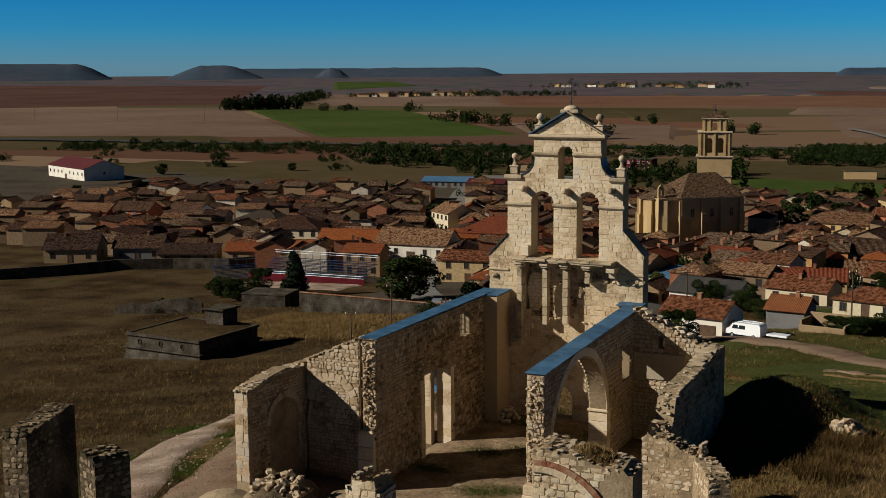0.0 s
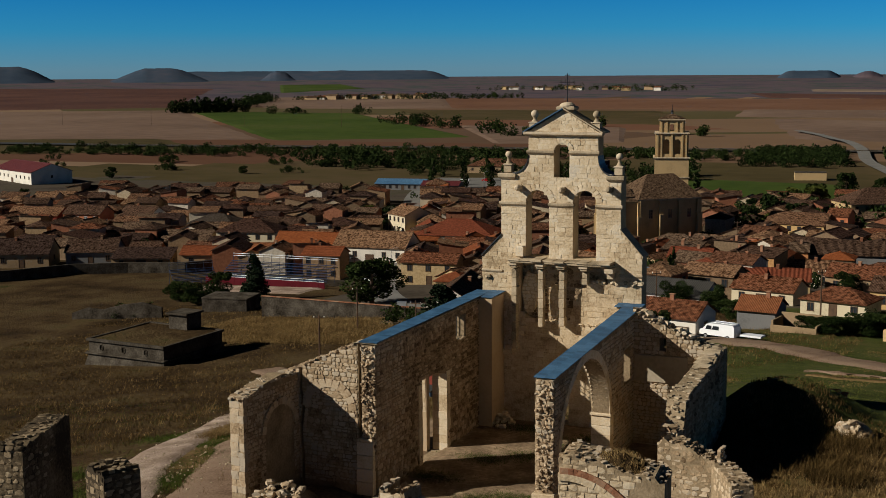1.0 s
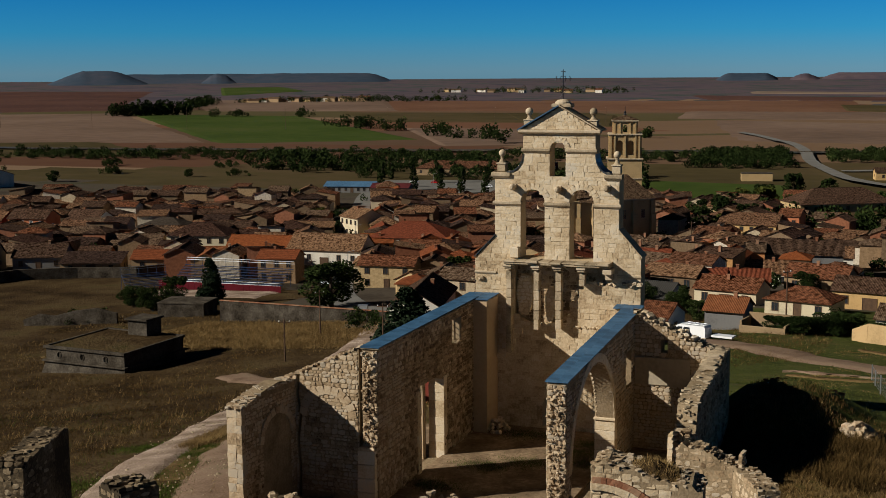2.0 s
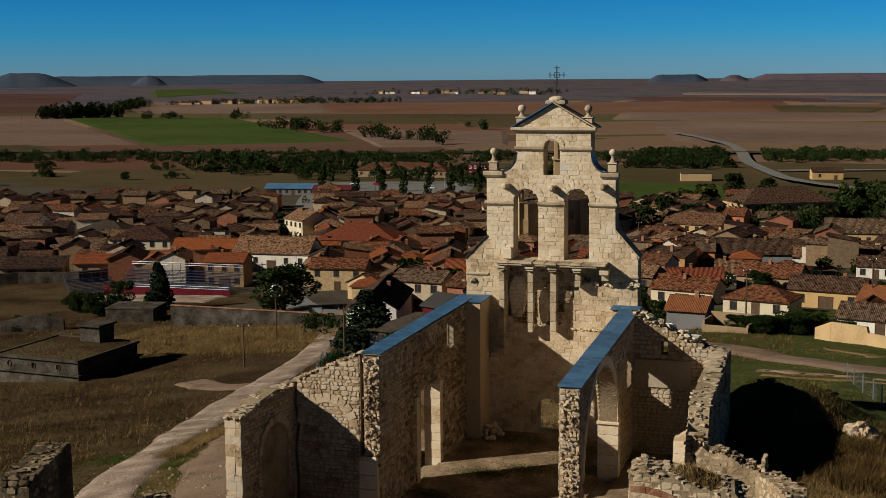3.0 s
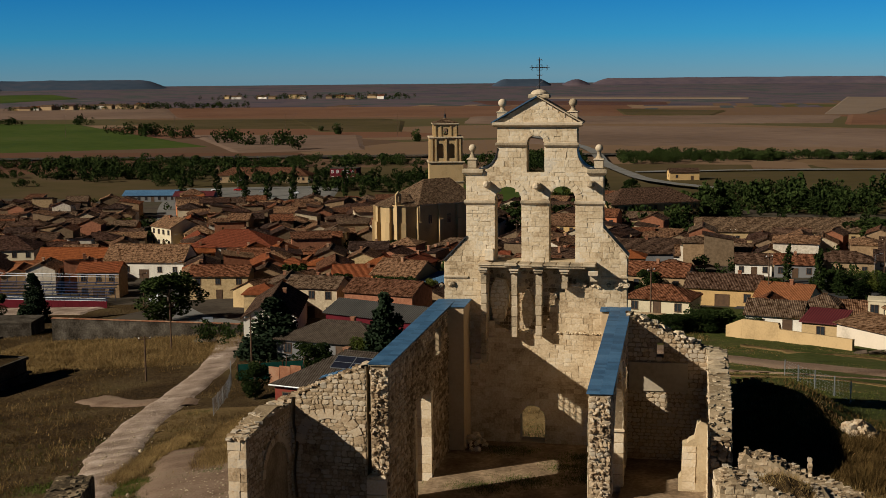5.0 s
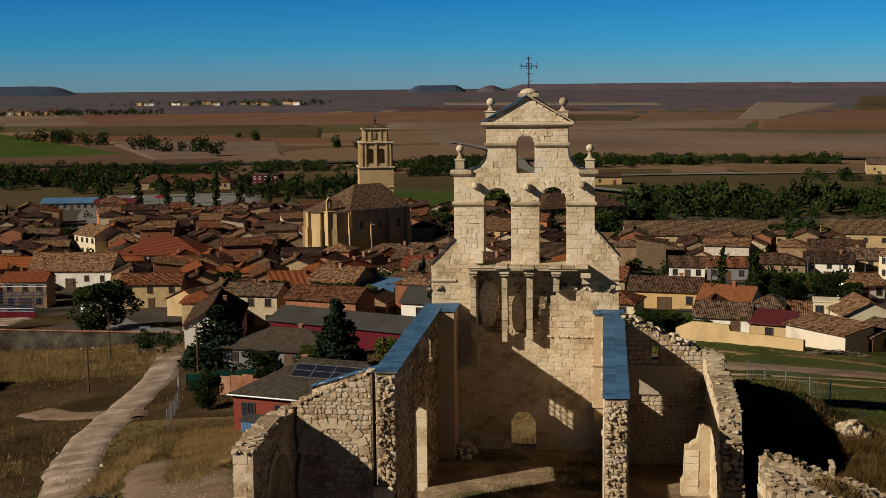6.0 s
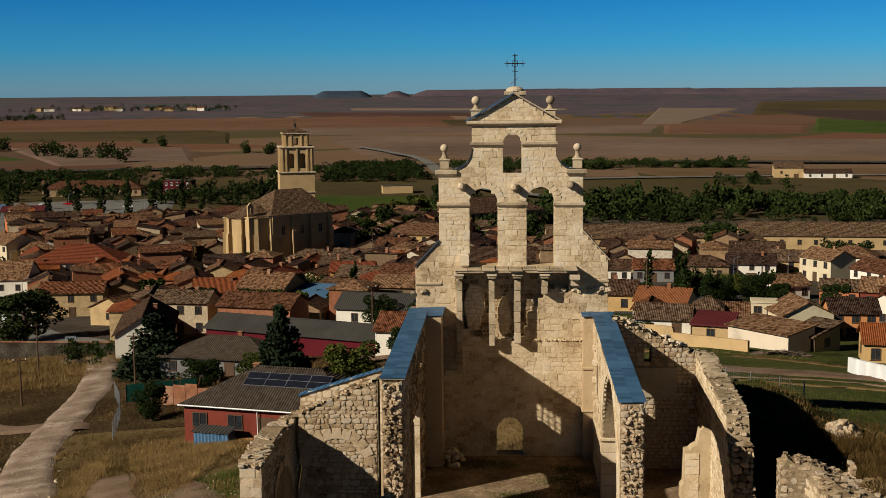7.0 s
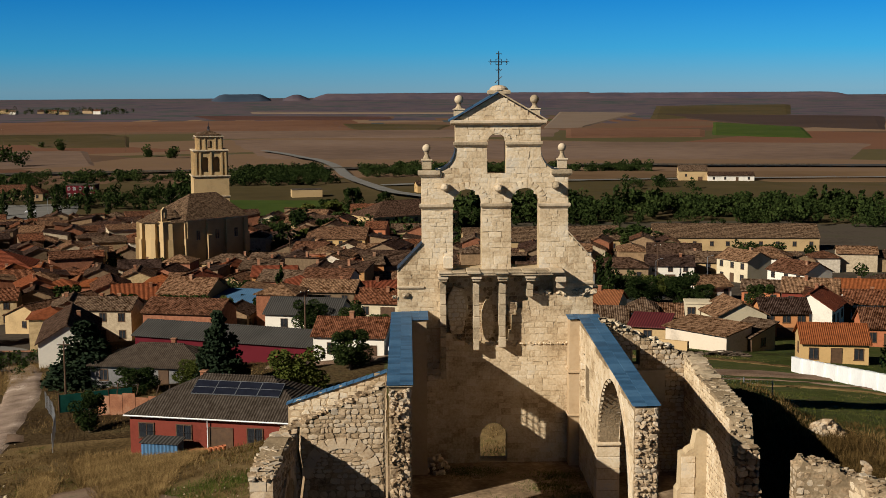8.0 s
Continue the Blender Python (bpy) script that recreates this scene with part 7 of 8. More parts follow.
def woods(label, n, spot, size, seed, mat=None, per=46, wide=1.0):
    """A far belt of trees, too many to count: low clumps with uneven heads."""
    q = random.Random(seed)
    b = Build()
    for _ in range(n):
        x, y = spot(q)
        s = q.uniform(*size)
        if 520 < y < 920 and abs(x - float(np.interp(y, [520, 575, 640, 735, 812, 850, 900], [-8, -24, -38, -50, -66, -80, -96]))) < 12:
            continue
        z = gz(x, y)
        c = [((x + q.uniform(-0.3, 0.3) * s, y + q.uniform(-0.3, 0.3) * s, z + s * q.uniform(0.2, 0.78)), (s * 0.3 * wide * q.uniform(0.7, 1.2), s * 0.3 * wide, s * 0.26)) for _ in range(4)]
        f = foliage(q.randrange(9999), c, s * 0.105, int(per * 0.8))
        b.add(f.v, f.f)
    tagged(finish("woods", b, mat or LEAF, fix=False), label, "woods", kind="stuff")


woods("dense belt of dark river woods", 560, lambda q: (lambda t: (4 + 340 * t + q.uniform(-14, 14), 372 + q.uniform(0, 1) * 85 + 14 * math.sin(t * 9)))(q.random()), (4, 8.2), 31, per=70, wide=1.2)
woods("garden trees beyond the church", 120, lambda q: (q.uniform(-46, 12), q.uniform(302, 400)), (4, 8), 46, per=60, wide=1.1)
woods("tall poplars above the river woods", 26, lambda q: (q.uniform(10, 330), q.uniform(380, 450)), (9, 13), 32, LEAF, 60, 0.4)
woods("scrubby hedge belt along the motorway", 560, lambda q: (lambda x: (x, float(np.interp(x, [-560, -476, -372, -271, -172, -60, 60], [565, 578, 600, 618, 630, 650, 690])) + q.uniform(-16, 38)))(q.uniform(-560, 60)), (2, 6.5), 33, per=72, wide=1.35)
woods("dark trees between the village and the motorway", 190, lambda q: (lambda x: (x, float(np.interp(x, [-330, -260, -196, -120], [540, 520, 512, 470])) + q.uniform(-14, 60)))(q.uniform(-330, -100)), (4, 9), 47, per=60, wide=1.1)
woods("thicket of bushes at the road junction", 160, lambda q: (q.uniform(-100, -42), q.uniform(590, 710)), (4, 7), 34, per=60, wide=1.3)
woods("hedge across the fields beyond the junction", 150, lambda q: (lambda x: (x, 700 + (x + 50) * -0.05 + q.uniform(-8, 8)))(q.uniform(-52, 140)), (4, 7), 35, per=60, wide=1.3)
woods("scattered trees round the far hamlet", 90, lambda q: (lambda t: (-1030 + 330 * t, 1770 + 130 * t + q.uniform(-25, 40)))(q.random()), (7, 13), 36, per=30)
woods("row of poplars on the plain", 70, lambda q: (lambda t: (-890 + 70 * t + q.uniform(-4, 4), 1215 + 60 * t + q.uniform(-8, 8)))(q.random()), (10, 20), 37, per=34, wide=0.4)
woods("copse on the plain", 60, lambda q: (lambda t: (-930 - 130 * t + q.uniform(-14, 14), 1420 + 300 * t + q.uniform(-20, 20)))(q.random()), (10, 16), 38, per=34)
woods("trees beside the green field", 60, lambda q: (lambda c: (c[0] + q.uniform(-9, 9), c[1] + q.uniform(-9, 9)))(q.choice(((-667, 1263), (-650, 1240), (-505, 1021), (-490, 1010), (-468, 1001), (-460, 985), (-420, 951), (-344, 866), (-330, 855), (-310, 840), (-295, 832), (-256, 778), (-761, 1226), (-731, 1233)))), (7, 13), 39, per=36)
woods("lone bushes on the stubble plain", 26, lambda q: q.choice(((-330, 1078), (-298, 1024), (-200, 900), (-178, 880))), (5, 10), 40, per=40)
woods("far trees round the second hamlet", 80, lambda q: (q.uniform(-1000, -560), q.uniform(2420, 2640)), (8, 14), 41, per=24)
woods("bushes behind the barn and lanes", 60, lambda q: (lambda k: (-520 + k * 36 + q.uniform(-6, 6), 470 + (k * 53) % 100 + q.uniform(-5, 5)))(q.randrange(9)), (2.5, 5), 42, per=60)
woods("garden bushes among the houses", 420, lambda q: (lambda x: (x, q.uniform(max(145, 175 - x * 0.1), 390)))(q.uniform(-260, 110)), (2, 5), 43, per=48)
woods("bushes on the slope below the ruin", 60, lambda q: q.choice(((-122 + q.uniform(-9, 9), 112 + q.uniform(-6, 6)), (q.uniform(10, 34), q.uniform(98, 126)), (q.uniform(-66, -58), q.uniform(96, 112)), (q.uniform(48, 70), q.uniform(56, 80)))), (1.2, 3.0), 44, per=40)
woods("trees by the hermitage", 14, lambda q: (q.uniform(104, 134), q.uniform(545, 580)), (4, 7), 45, per=44)

# far hamlets
g = random.Random(9)
for i in range(34):
    if i < 20:
        x, y = -1020 + i * 9 + g.uniform(-5, 5), 1775 + i * 5 + g.uniform(-15, 15)
    else:
        x, y = -960 + (i - 20) * 26 + g.uniform(-8, 8), 2540 + g.uniform(-50, 50)
    house(x, y, g.uniform(-20, 20), g.uniform(12, 24), 10, g.uniform(4, 7), "gable", 2.4, g.choice((WHITEWASH, ADOBE, STONEWALL)), g.choice((TILE, TILE_CHURCH)), "small far farmhouse on the plain", 1, 2, group="far hamlet houses", chimney=False, seed=i, glaze=False)


# ---- grass on the hill ----
def tufts(name, label, n, spot, high, seed, mat, blades=7, floor_z=None):
    q = random.Random(seed)
    P = [spot(q) for _ in range(n)]
    Z = heights(P)
    b = Build()
    for (x, y), z in zip(P, Z):
        z = z + noise.noise((x * 0.11, y * 0.11, 3.0)) * 0.22 + noise.noise((x * 0.45, y * 0.45, 9.0)) * 0.09 if floor_z is None else floor_z
        for _ in range(blades):
            a, h = q.uniform(0, 6.28), q.uniform(*high)
            w, l = 0.012 + h * 0.02, q.uniform(0.2, 1.5) * h
            px, py = x + q.uniform(-0.35, 0.35), y + q.uniform(-0.35, 0.35)
            c, s = math.cos(a), math.sin(a)
            b.add([(px - s * w, py + c * w, z - 0.05), (px + s * w, py - c * w, z - 0.05), (px + c * l, py + s * l, z + h)], [(0, 1, 2)])
    tagged(finish(name, b, mat, fix=False), label, "grass", kind="stuff")


def on_hill(q):
    while True:
        x, y = q.uniform(-120, 12), q.uniform(-45, 125)
        path = min(math.hypot(x - a, y - c) for a, c in ((-17, -30), (-22, -20), (-26.5, -12), (-30, -2), (-33, 7), (-36, 14), (-38.5, 20), (-41.5, 29), (-44.5, 38), (-46, 45), (-47.5, 52), (-49, 60), (-50, 66), (-52.5, 80), (-53, 58), (-59, 56), (-54, 54), (-54, 61), (-21, 5), (-18.5, -4), (-17, -12)))
        if path < 3.4 or math.hypot(x + 19.5, y + 8) < 6 or math.hypot(x + 24, y - 4) < 4.5 or (-14 < x < 13 and -32 < y < 4) or noise.noise((x * 0.05, y * 0.05, 8)) < -0.25 or (-93 < x < -70 and 60 < y < 79) or (-33 < x < -10 and 32 < y < 52):
            continue
        return x, y
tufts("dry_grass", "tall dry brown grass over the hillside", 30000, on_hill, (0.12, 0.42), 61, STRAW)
tufts("dry_grass", "clumps of pale seeding grass on the hillside", 9000, lambda q: (lambda p: p if noise.noise((p[0] * 0.12, p[1] * 0.12, 4)) > 0.05 else on_hill(q))(on_hill(q)), (0.2, 0.55), 71, GOLD, 5)
tufts("weeds", "green clumps on the dry hillside", 3500, lambda q: (lambda p: p if noise.noise((p[0] * 0.06, p[1] * 0.06, 14)) > 0.2 else (p[0] * 0.5 - 16, p[1] * 0.4 - 18))(on_hill(q)), (0.1, 0.28), 72, LEAF_BRIGHT, 6)
tufts("dry_grass", "long yellow grass along the path edge", 14000, lambda q: (lambda t: (-26 - 12 * t + q.uniform(2.8, 5.0 + 10.0 * t), 2 + 36 * t + q.uniform(-3, 3)))(q.random()), (0.2, 0.55), 62, GOLD)
tufts("dry_grass", "yellow grass below the grey wall", 6000, lambda q: (q.uniform(-96, -56), q.uniform(82, 111)), (0.3, 0.7), 63, GOLD)
tufts("dry_grass", "rough tall grass beside the ruin", 9000, lambda q: (q.uniform(13, 42), q.uniform(-30, 1)), (0.1, 0.36), 64, GOLD)
tufts("dry_grass", "dull brown grass beside the ruin", 9000, lambda q: (q.uniform(13, 42), q.uniform(-30, 4)), (0.1, 0.32), 74, STRAW)
tufts("dry_grass", "dry grass behind the bell gable doorway", 700, lambda q: (q.uniform(-7, 8), q.uniform(8, 26)), (0.06, 0.2), 68, GOLD, 16)
tufts("weeds", "green weeds by the gable doorway", 260, lambda q: (q.gauss(0.2, 1.6), q.uniform(1.4, 7)), (0.1, 0.35), 69, WEED)
tufts("weeds", "low green weeds on the nave floor", 2600, lambda q: (lambda c: (c[0] + q.gauss(0, 0.9), c[1] + q.gauss(0, 0.5)))(q.choice(((-2, -9.5), (0.5, -8), (-3.5, -14), (2.5, -16), (-1.5, -2), (1, -17), (3, -5), (3.5, -3), (4, -7)))), (0.04, 0.14), 65, WEED, 9, -0.38)
tufts("weeds", "green weeds beside the path", 7000, lambda q: (lambda c: (c[0] + q.gauss(0, 2.2), c[1] + q.gauss(0, 1.6)))(q.choice(((-20, -18), (-18, -10), (-24, -20), (-30, -14), (-15, -28), (-33, 2), (-17, 4), (-20, -2), (-26, -26)))), (0.08, 0.25), 66, WEED)
tufts("weeds", "short green grass on the slope", 16000, lambda q: (lambda y: (q.uniform(max(-6, 12.5 - 0.35 * max(0, y - 6)), 60), y))(q.uniform(3, 100)), (0.05, 0.16), 67, LEAF_BRIGHT)
tufts("dry_grass", "tan dry patches on the green slope", 6000, lambda q: (lambda x, y: (x, y + 7 * noise.noise((x * 0.09, y * 0.05, 6))))(q.uniform(13, 60), q.choice((q.gauss(58, 3), q.gauss(76, 3), q.gauss(34, 2.5), q.gauss(46, 1.2)))), (0.05, 0.16), 73, GOLD)

tufts("dry_grass", "strip of bright straw grass along the path", 3200, lambda q: (lambda k, t, L=((-28.2, -1.4), (-29.9, 6.2), (-32.0, 15.7), (-35.5, 29.1)): (L[k][0] + (L[k + 1][0] - L[k][0]) * t + q.gauss(0, 0.45), L[k][1] + (L[k + 1][1] - L[k][1]) * t + q.gauss(0, 0.7)))(q.randrange(3), q.random()), (0.2, 0.5), 75, GOLD, 9)
tufts("weeds", "low green patches on the bare earth beside the chapel", 2600, lambda q: (lambda c: (c[0] + q.gauss(0, 1.1), c[1] + q.gauss(0, 0.8)))(q.choice(((-26.6, -4.9), (-22.5, -6.8), (-24.3, -4.4), (-21.4, -4.8), (-21.2, -4.0), (-25.3, 4.5), (-22.3, -8.7), (-28.7, -2.1), (-27.3, -1.5), (-20.6, -18.4), (-19.9, -16.4), (-18.6, -14.4), (-24.0, -12.3)))), (0.05, 0.16), 76, WEED, 9)

tufts("dry_grass", "tall dry straw bushes beside the rubble pile", 380, lambda q: (lambda c: (c[0] + q.gauss(0, 0.8), c[1] + q.gauss(0, 0.7)))(q.choice(((19.6, -3.9), (20.6, -2.5), (19.8, -7.1), (18.7, -9.5), (20.0, -10.3)))), (0.25, 0.75), 77, STRAW, 14)

q = random.Random(91)
grit = Build()
line = [(-17, -30), (-22, -20), (-26.5, -12), (-30, -2), (-33, 7), (-36, 14), (-38.5, 20), (-41.5, 29), (-44.5, 38), (-47.5, 52)]
for _ in range(1500):
    k = q.randrange(len(line) - 1)
    t = q.random()
    x = line[k][0] + (line[k + 1][0] - line[k][0]) * t + q.gauss(0, 1.25)
    y = line[k][1] + (line[k + 1][1] - line[k][1]) * t + q.gauss(0, 0.6)
    if q.random() < 0.3:
        x, y = -19 + q.gauss(0, 3.2), -10 + q.gauss(0, 7)
    r = q.uniform(0.04, 0.14) * (2 if q.random() < 0.04 else 1)
    m = Matrix.Translation((x, y, gz(x, y) + noise.noise((x * 0.11, y * 0.11, 3.0)) * 0.22 + 0.2)) @ Euler((q.uniform(-0.4, 0.4), q.uniform(-0.4, 0.4), q.uniform(0, 6.28))).to_matrix().to_4x4() @ Matrix.Diagonal((r * 1.3, r, r * 0.8, 1))
    vs, fs = BOULDERS[q.randrange(10)]
    grit.add([m @ Vector(p) for p in vs], fs)
tagged(finish("gravel", grit, PATINA, fix=False), "loose pale stones strewn over the path", "gravel", kind="stuff")

# ---- the low concrete water tank on the slope ----
fx, fy = -84.6, 69
fort = thing("water_tank", (fx, fy, gz(fx, fy) - 0.3), "low weathered concrete water tank with round vents and grassy roof", "water tank", rz=-4)
fort.matrix_world = fort.matrix_world @ Matrix.Diagonal((0.75, 1, 1, 1))
b = Build()
b.hexa([(-10.6, -8.0, -2.5), (10.6, -8.0, -2.5), (10.6, 8.0, -2.5), (-10.6, 8.0, -2.5), (-9.2, -6.8, 1.7), (9.2, -6.8, 1.7), (9.2, 6.8, 1.7), (-9.2, 6.8, 1.7)])
finish("battered_base", b, CONCRETE, fort)
finish("ledge", Build().block(-9.7, -7.2, 1.7, 9.7, 7.2, 1.95, 0.05), CONCRETE, fort)
vents = [[(x + 0.42 * math.cos(a), 2.75 + 0.42 * math.sin(a)) for a in np.linspace(0, 2 * math.pi, 13)[:-1]] for x in (-6, -0.6, 4.8)]
finish("tank_wall", Build().prism([(-9.1, 1.95), (9.1, 1.95), (9.1, 3.6), (-9.1, 3.6)], vents, front, -6.7, -6.3).box(-9.1, -6.3, 1.95, -8.7, 6.6, 3.6).box(8.7, -6.3, 1.95, 9.1, 6.6, 3.6).box(-9.1, 6.2, 1.95, 9.1, 6.6, 3.6), CONCRETE, fort)
for x in (-6, -0.6, 4.8):
    finish("vent_hood", Build().turned([(0.5, 0), (0.5, 0.12), (0.4, 0.12), (0.38, 0)], (0, 0, 0), 12, Matrix.Translation((x, -6.65, 2.75)) @ pose(0, 0, 0, 90, 0, 0)), CONCRETE, fort)
finish("roof_rim", Build().prism([(-9.4, -7.0), (9.4, -7.0), (9.4, 6.9), (-9.4, 6.9)], [[(-8.9, -6.5), (8.9, -6.5), (8.9, 6.4), (-8.9, 6.4)]], lambda u, w, d: (u, w, d), 3.6, 3.95), CONCRETE, fort)
finish("grass_roof", Build().box(-8.9, -6.5, 3.5, 8.9, 6.4, 3.8), DRY, fort, "dry grass on the tank roof")
finish("hatch_house", Build().block(-1.5, 4.2, 3.8, 3.0, 7.6, 6.0, 0.04).block(-1.9, 3.8, 6.0, 3.4, 8.0, 6.3, 0.04), CONCRETE, fort, "small concrete hatch house")
ruinw = thing("yard_wall", (-122, 108, gz(-122, 108)), "broken dark yard wall of rough stone", "wall", rz=12)
finish("wall_core", Build().prism([(-9, -2), (9, -2), (9, 2.4), (5, 3.2), (1, 2.6), (-3, 1.6), (-6, 1.9), (-9, 0.8)], [], front, -0.3, 0.3), CONCRETE, ruinw)
house(-106, 122, 10, 9, 7, 2.6, "flat", 0.3, CONCRETE, CONCRETE, "roofless dark hut beside bushes", 1, 2, chimney=False, group="", glaze=False)


# ---- wall, stands and yard at the village edge ----
gw = thing("yard_wall", (-75, 112.5, -16.0), "long grey rendered yard wall with red coping", "wall", rz=-1)
finish("wall_face", Build().box(-18.5, -0.2, -7, 18.5, 0.2, 0), CONCRETE, gw)
cop = Build()
for i in range(37):
    cop.block(-18.5 + i, -0.32, 0.0, -17.52 + i, 0.32, 0.14, 0.03)
finish("coping", cop, BRICK, gw, "red brick coping")
finish("end_pillar", Build().block(18.5, -0.35, -7, 19.3, 0.35, 0.5, 0.05), ADOBE, gw)
finish("yard_ground", Build().box(-14, 0.3, -6.2, 14, 22, -5.0), DIRT, gw)


def stands(x, y, rz, w, rows, label):
    ob = thing("grandstand", (x, y, gz(x, y)), label, "grandstand", rz=rz)
    for r in range(rows):
        s = finish("bench", Build().box(-w / 2, r * 0.9, r * 0.45 + 0.9, w / 2, r * 0.9 + 0.4, r * 0.45 + 1.0), BLUE_PAINT, ob)
        finish("riser", Build().box(-w / 2, r * 0.9 + 0.4, r * 0.45 + 0.5, w / 2, r * 0.9 + 0.9, r * 0.45 + 0.56), IRON, s)
    fr = Build()
    for i in range(int(w / 2) + 1):
        xx = -w / 2 + i * 2
        fr.rod((xx, 0, -2), (xx, 0, 1.9), 0.05).rod((xx, rows * 0.9, -2), (xx, rows * 0.9, rows * 0.45 + 2.1), 0.05).rod((xx, 0, 0.5), (xx, rows * 0.9, rows * 0.45 + 0.6), 0.05)
    finish("frame", fr, BLUE_PAINT, ob)
    ra = Build()
    for z, yy in ((1.4, -0.05), (1.9, -0.05), (rows * 0.45 + 1.6, rows * 0.9), (rows * 0.45 + 2.1, rows * 0.9)):
        ra.rod((-w / 2, yy, z), (w / 2, yy, z), 0.06)
    finish("rail", ra, GALV, ob, "pale steel rail")
    return ob


stands(-121, 161, 2, 27, 8, "long steel grandstand with blue benches and white rails")
stands(-137, 156, 48, 10, 6, "short blue steel stand at an angle")
bar = thing("barrier", (-121, 158.5, gz(-121, 158.5)), "dark red wooden arena barrier", "fence", rz=2)
for i in range(20):
    finish("board", Build().block(-15 + i * 1.5, -0.05, -1.0, -13.54 + i * 1.5, 0.05, 1.7, 0.02), MAROON, bar)
drape("arena", [(-136, 158), (-106, 159), (-106, 148), (-134, 146)], DIRT, "sandy arena floor", 0.2, category="arena")

edge_line = [(-196, 140), (-186, 152), (-180, 165), (-168, 172), (-154, 176), (-148, 186)]
edge_wall = thing("yard_wall", (-180, 160, gz(-180, 160)), "long dark stone yard wall along the village edge", "wall")
for (xa, ya), (xb, yb) in zip(edge_line[:-1], edge_line[1:]):
    o = gz(-180, 160)
    za, zb = gz(xa, ya) - o, gz(xb, yb) - o
    d = Vector((xb - xa, yb - ya, 0)).normalized().cross(Vector((0, 0, 1))) * 0.3
    A, C = Vector((xa + 180, ya - 160, za)), Vector((xb + 180, yb - 160, zb))
    up, dn = Vector((0, 0, 2.6)), Vector((0, 0, -1.5))
    finish("wall_run", Build().hexa([A + dn + d, C + dn + d, C + dn - d, A + dn - d, A + up + d, C + up + d, C + up - d, A + up - d]), CONCRETE, edge_wall)

# ---- fences and walls ----
def mesh_fence(pts, high, label, wire=0.012):
    ox, oy = pts[len(pts) // 2]
    fence = thing("mesh_fence", (ox, oy, gz(ox, oy)), label, "fence")
    fw = fence.matrix_world.inverted()
    for i, (x, y) in enumerate(pts):
        z = gz(x, y)
        finish("post", Build().rod(fw @ Vector((x, y, z - 0.4)), fw @ Vector((x, y, z + high)), 0.05), GALV, fence)
        if i:
            a, c = Vector((*pts[i - 1], gz(*pts[i - 1]))), Vector((x, y, z))
            w = Build()
            for k in range(6):
                dz = Vector((0, 0, 0.15 + k * (high - 0.25) / 5))
                w.rod(fw @ (a + dz), fw @ (c + dz), wire, 4)
            for k in range(12):
                p = a.lerp(c, k / 12)
                w.rod(fw @ (p + Vector((0, 0, 0.1))), fw @ (p + Vector((0, 0, high - 0.05))), wire * 0.8, 4)
            finish("mesh", w, GALV, fence)
mesh_fence([(-38.5, 43), (-39.5, 47), (-40.5, 51), (-41.5, 55), (-42.7, 59), (-44, 63), (-45.5, 67), (-47, 71)], 1.9, "grey wire mesh fence on steel posts beside the path")
mesh_fence([(18.8, 46), (19.4, 38), (20.1, 30), (20.8, 22), (21.3, 16)], 1.6, "sagging wire mesh fence on the green slope", 0.004)
net = thing("shade_net", (-40, 66, gz(-40, 66)), "green shade net stretched on posts", "fence", rz=25)
for i in range(3):
    finish("net_panel", Build().box(-4 + i * 2.7, -0.03, 0.1, -1.35 + i * 2.7, 0.03, 2.1), NET, net)
    finish("post", Build().rod((-4 + i * 2.7, 0, -0.5), (-4 + i * 2.7, 0, 2.3), 0.06), WOOD, net)
gar = thing("garden_fence", (-32, 60, gz(-32, 60)), "rusty sheet garden fence with leaning poles", "fence", rz=-14)
for i in range(9):
    finish("sheet", Build().block(-7 + i * 1.5, -0.04, -1, -5.55 + i * 1.5, 0.04, 1.5 + 0.2 * (i % 3), 0.02), BRICK, gar)
for i in range(6):
    finish("pole", Build().rod((-5 + i * 2, 0.2, -0.5), (-4.6 + i * 2 + 0.4 * (i % 3), 0.2, 2.9), 0.05), WOOD, gar)
ww = thing("garden_wall", (36.7, 47, gz(36.7, 47)), "low bright white garden wall stepping down the slope", "wall")
for i in range(8):
    y = 59 - i * 3
    x = 36.0 + i * 0.22
    z = gz(x, y) - gz(36.7, 47)
    zb = gz(x + 0.22, y - 3) - gz(36.7, 47)
    finish("wall_panel", Build().hexa([(x - 36.9, y - 50.0, zb - 1.5), (x - 36.5, y - 50.0, zb - 1.5), (x - 36.5, y - 47.0, z - 1.5), (x - 36.9, y - 47.0, z - 1.5), (x - 36.9, y - 50.0, zb + 1.7), (x - 36.5, y - 50.0, zb + 1.7), (x - 36.5, y - 47.0, z + 1.7), (x - 36.9, y - 47.0, z + 1.7)]), PAINT_WHITE, ww)
ochre_line = [(14.6, 92.2, 1.5), (16.6, 90.4, 2.5), (21, 87.4, 2.4), (21.2, 87.2, 1.6), (29.2, 79.4, 1.5)]
ow_wall = thing("yard_wall", (19, 88, gz(19, 88)), "long ochre rendered yard wall below the houses", "wall")
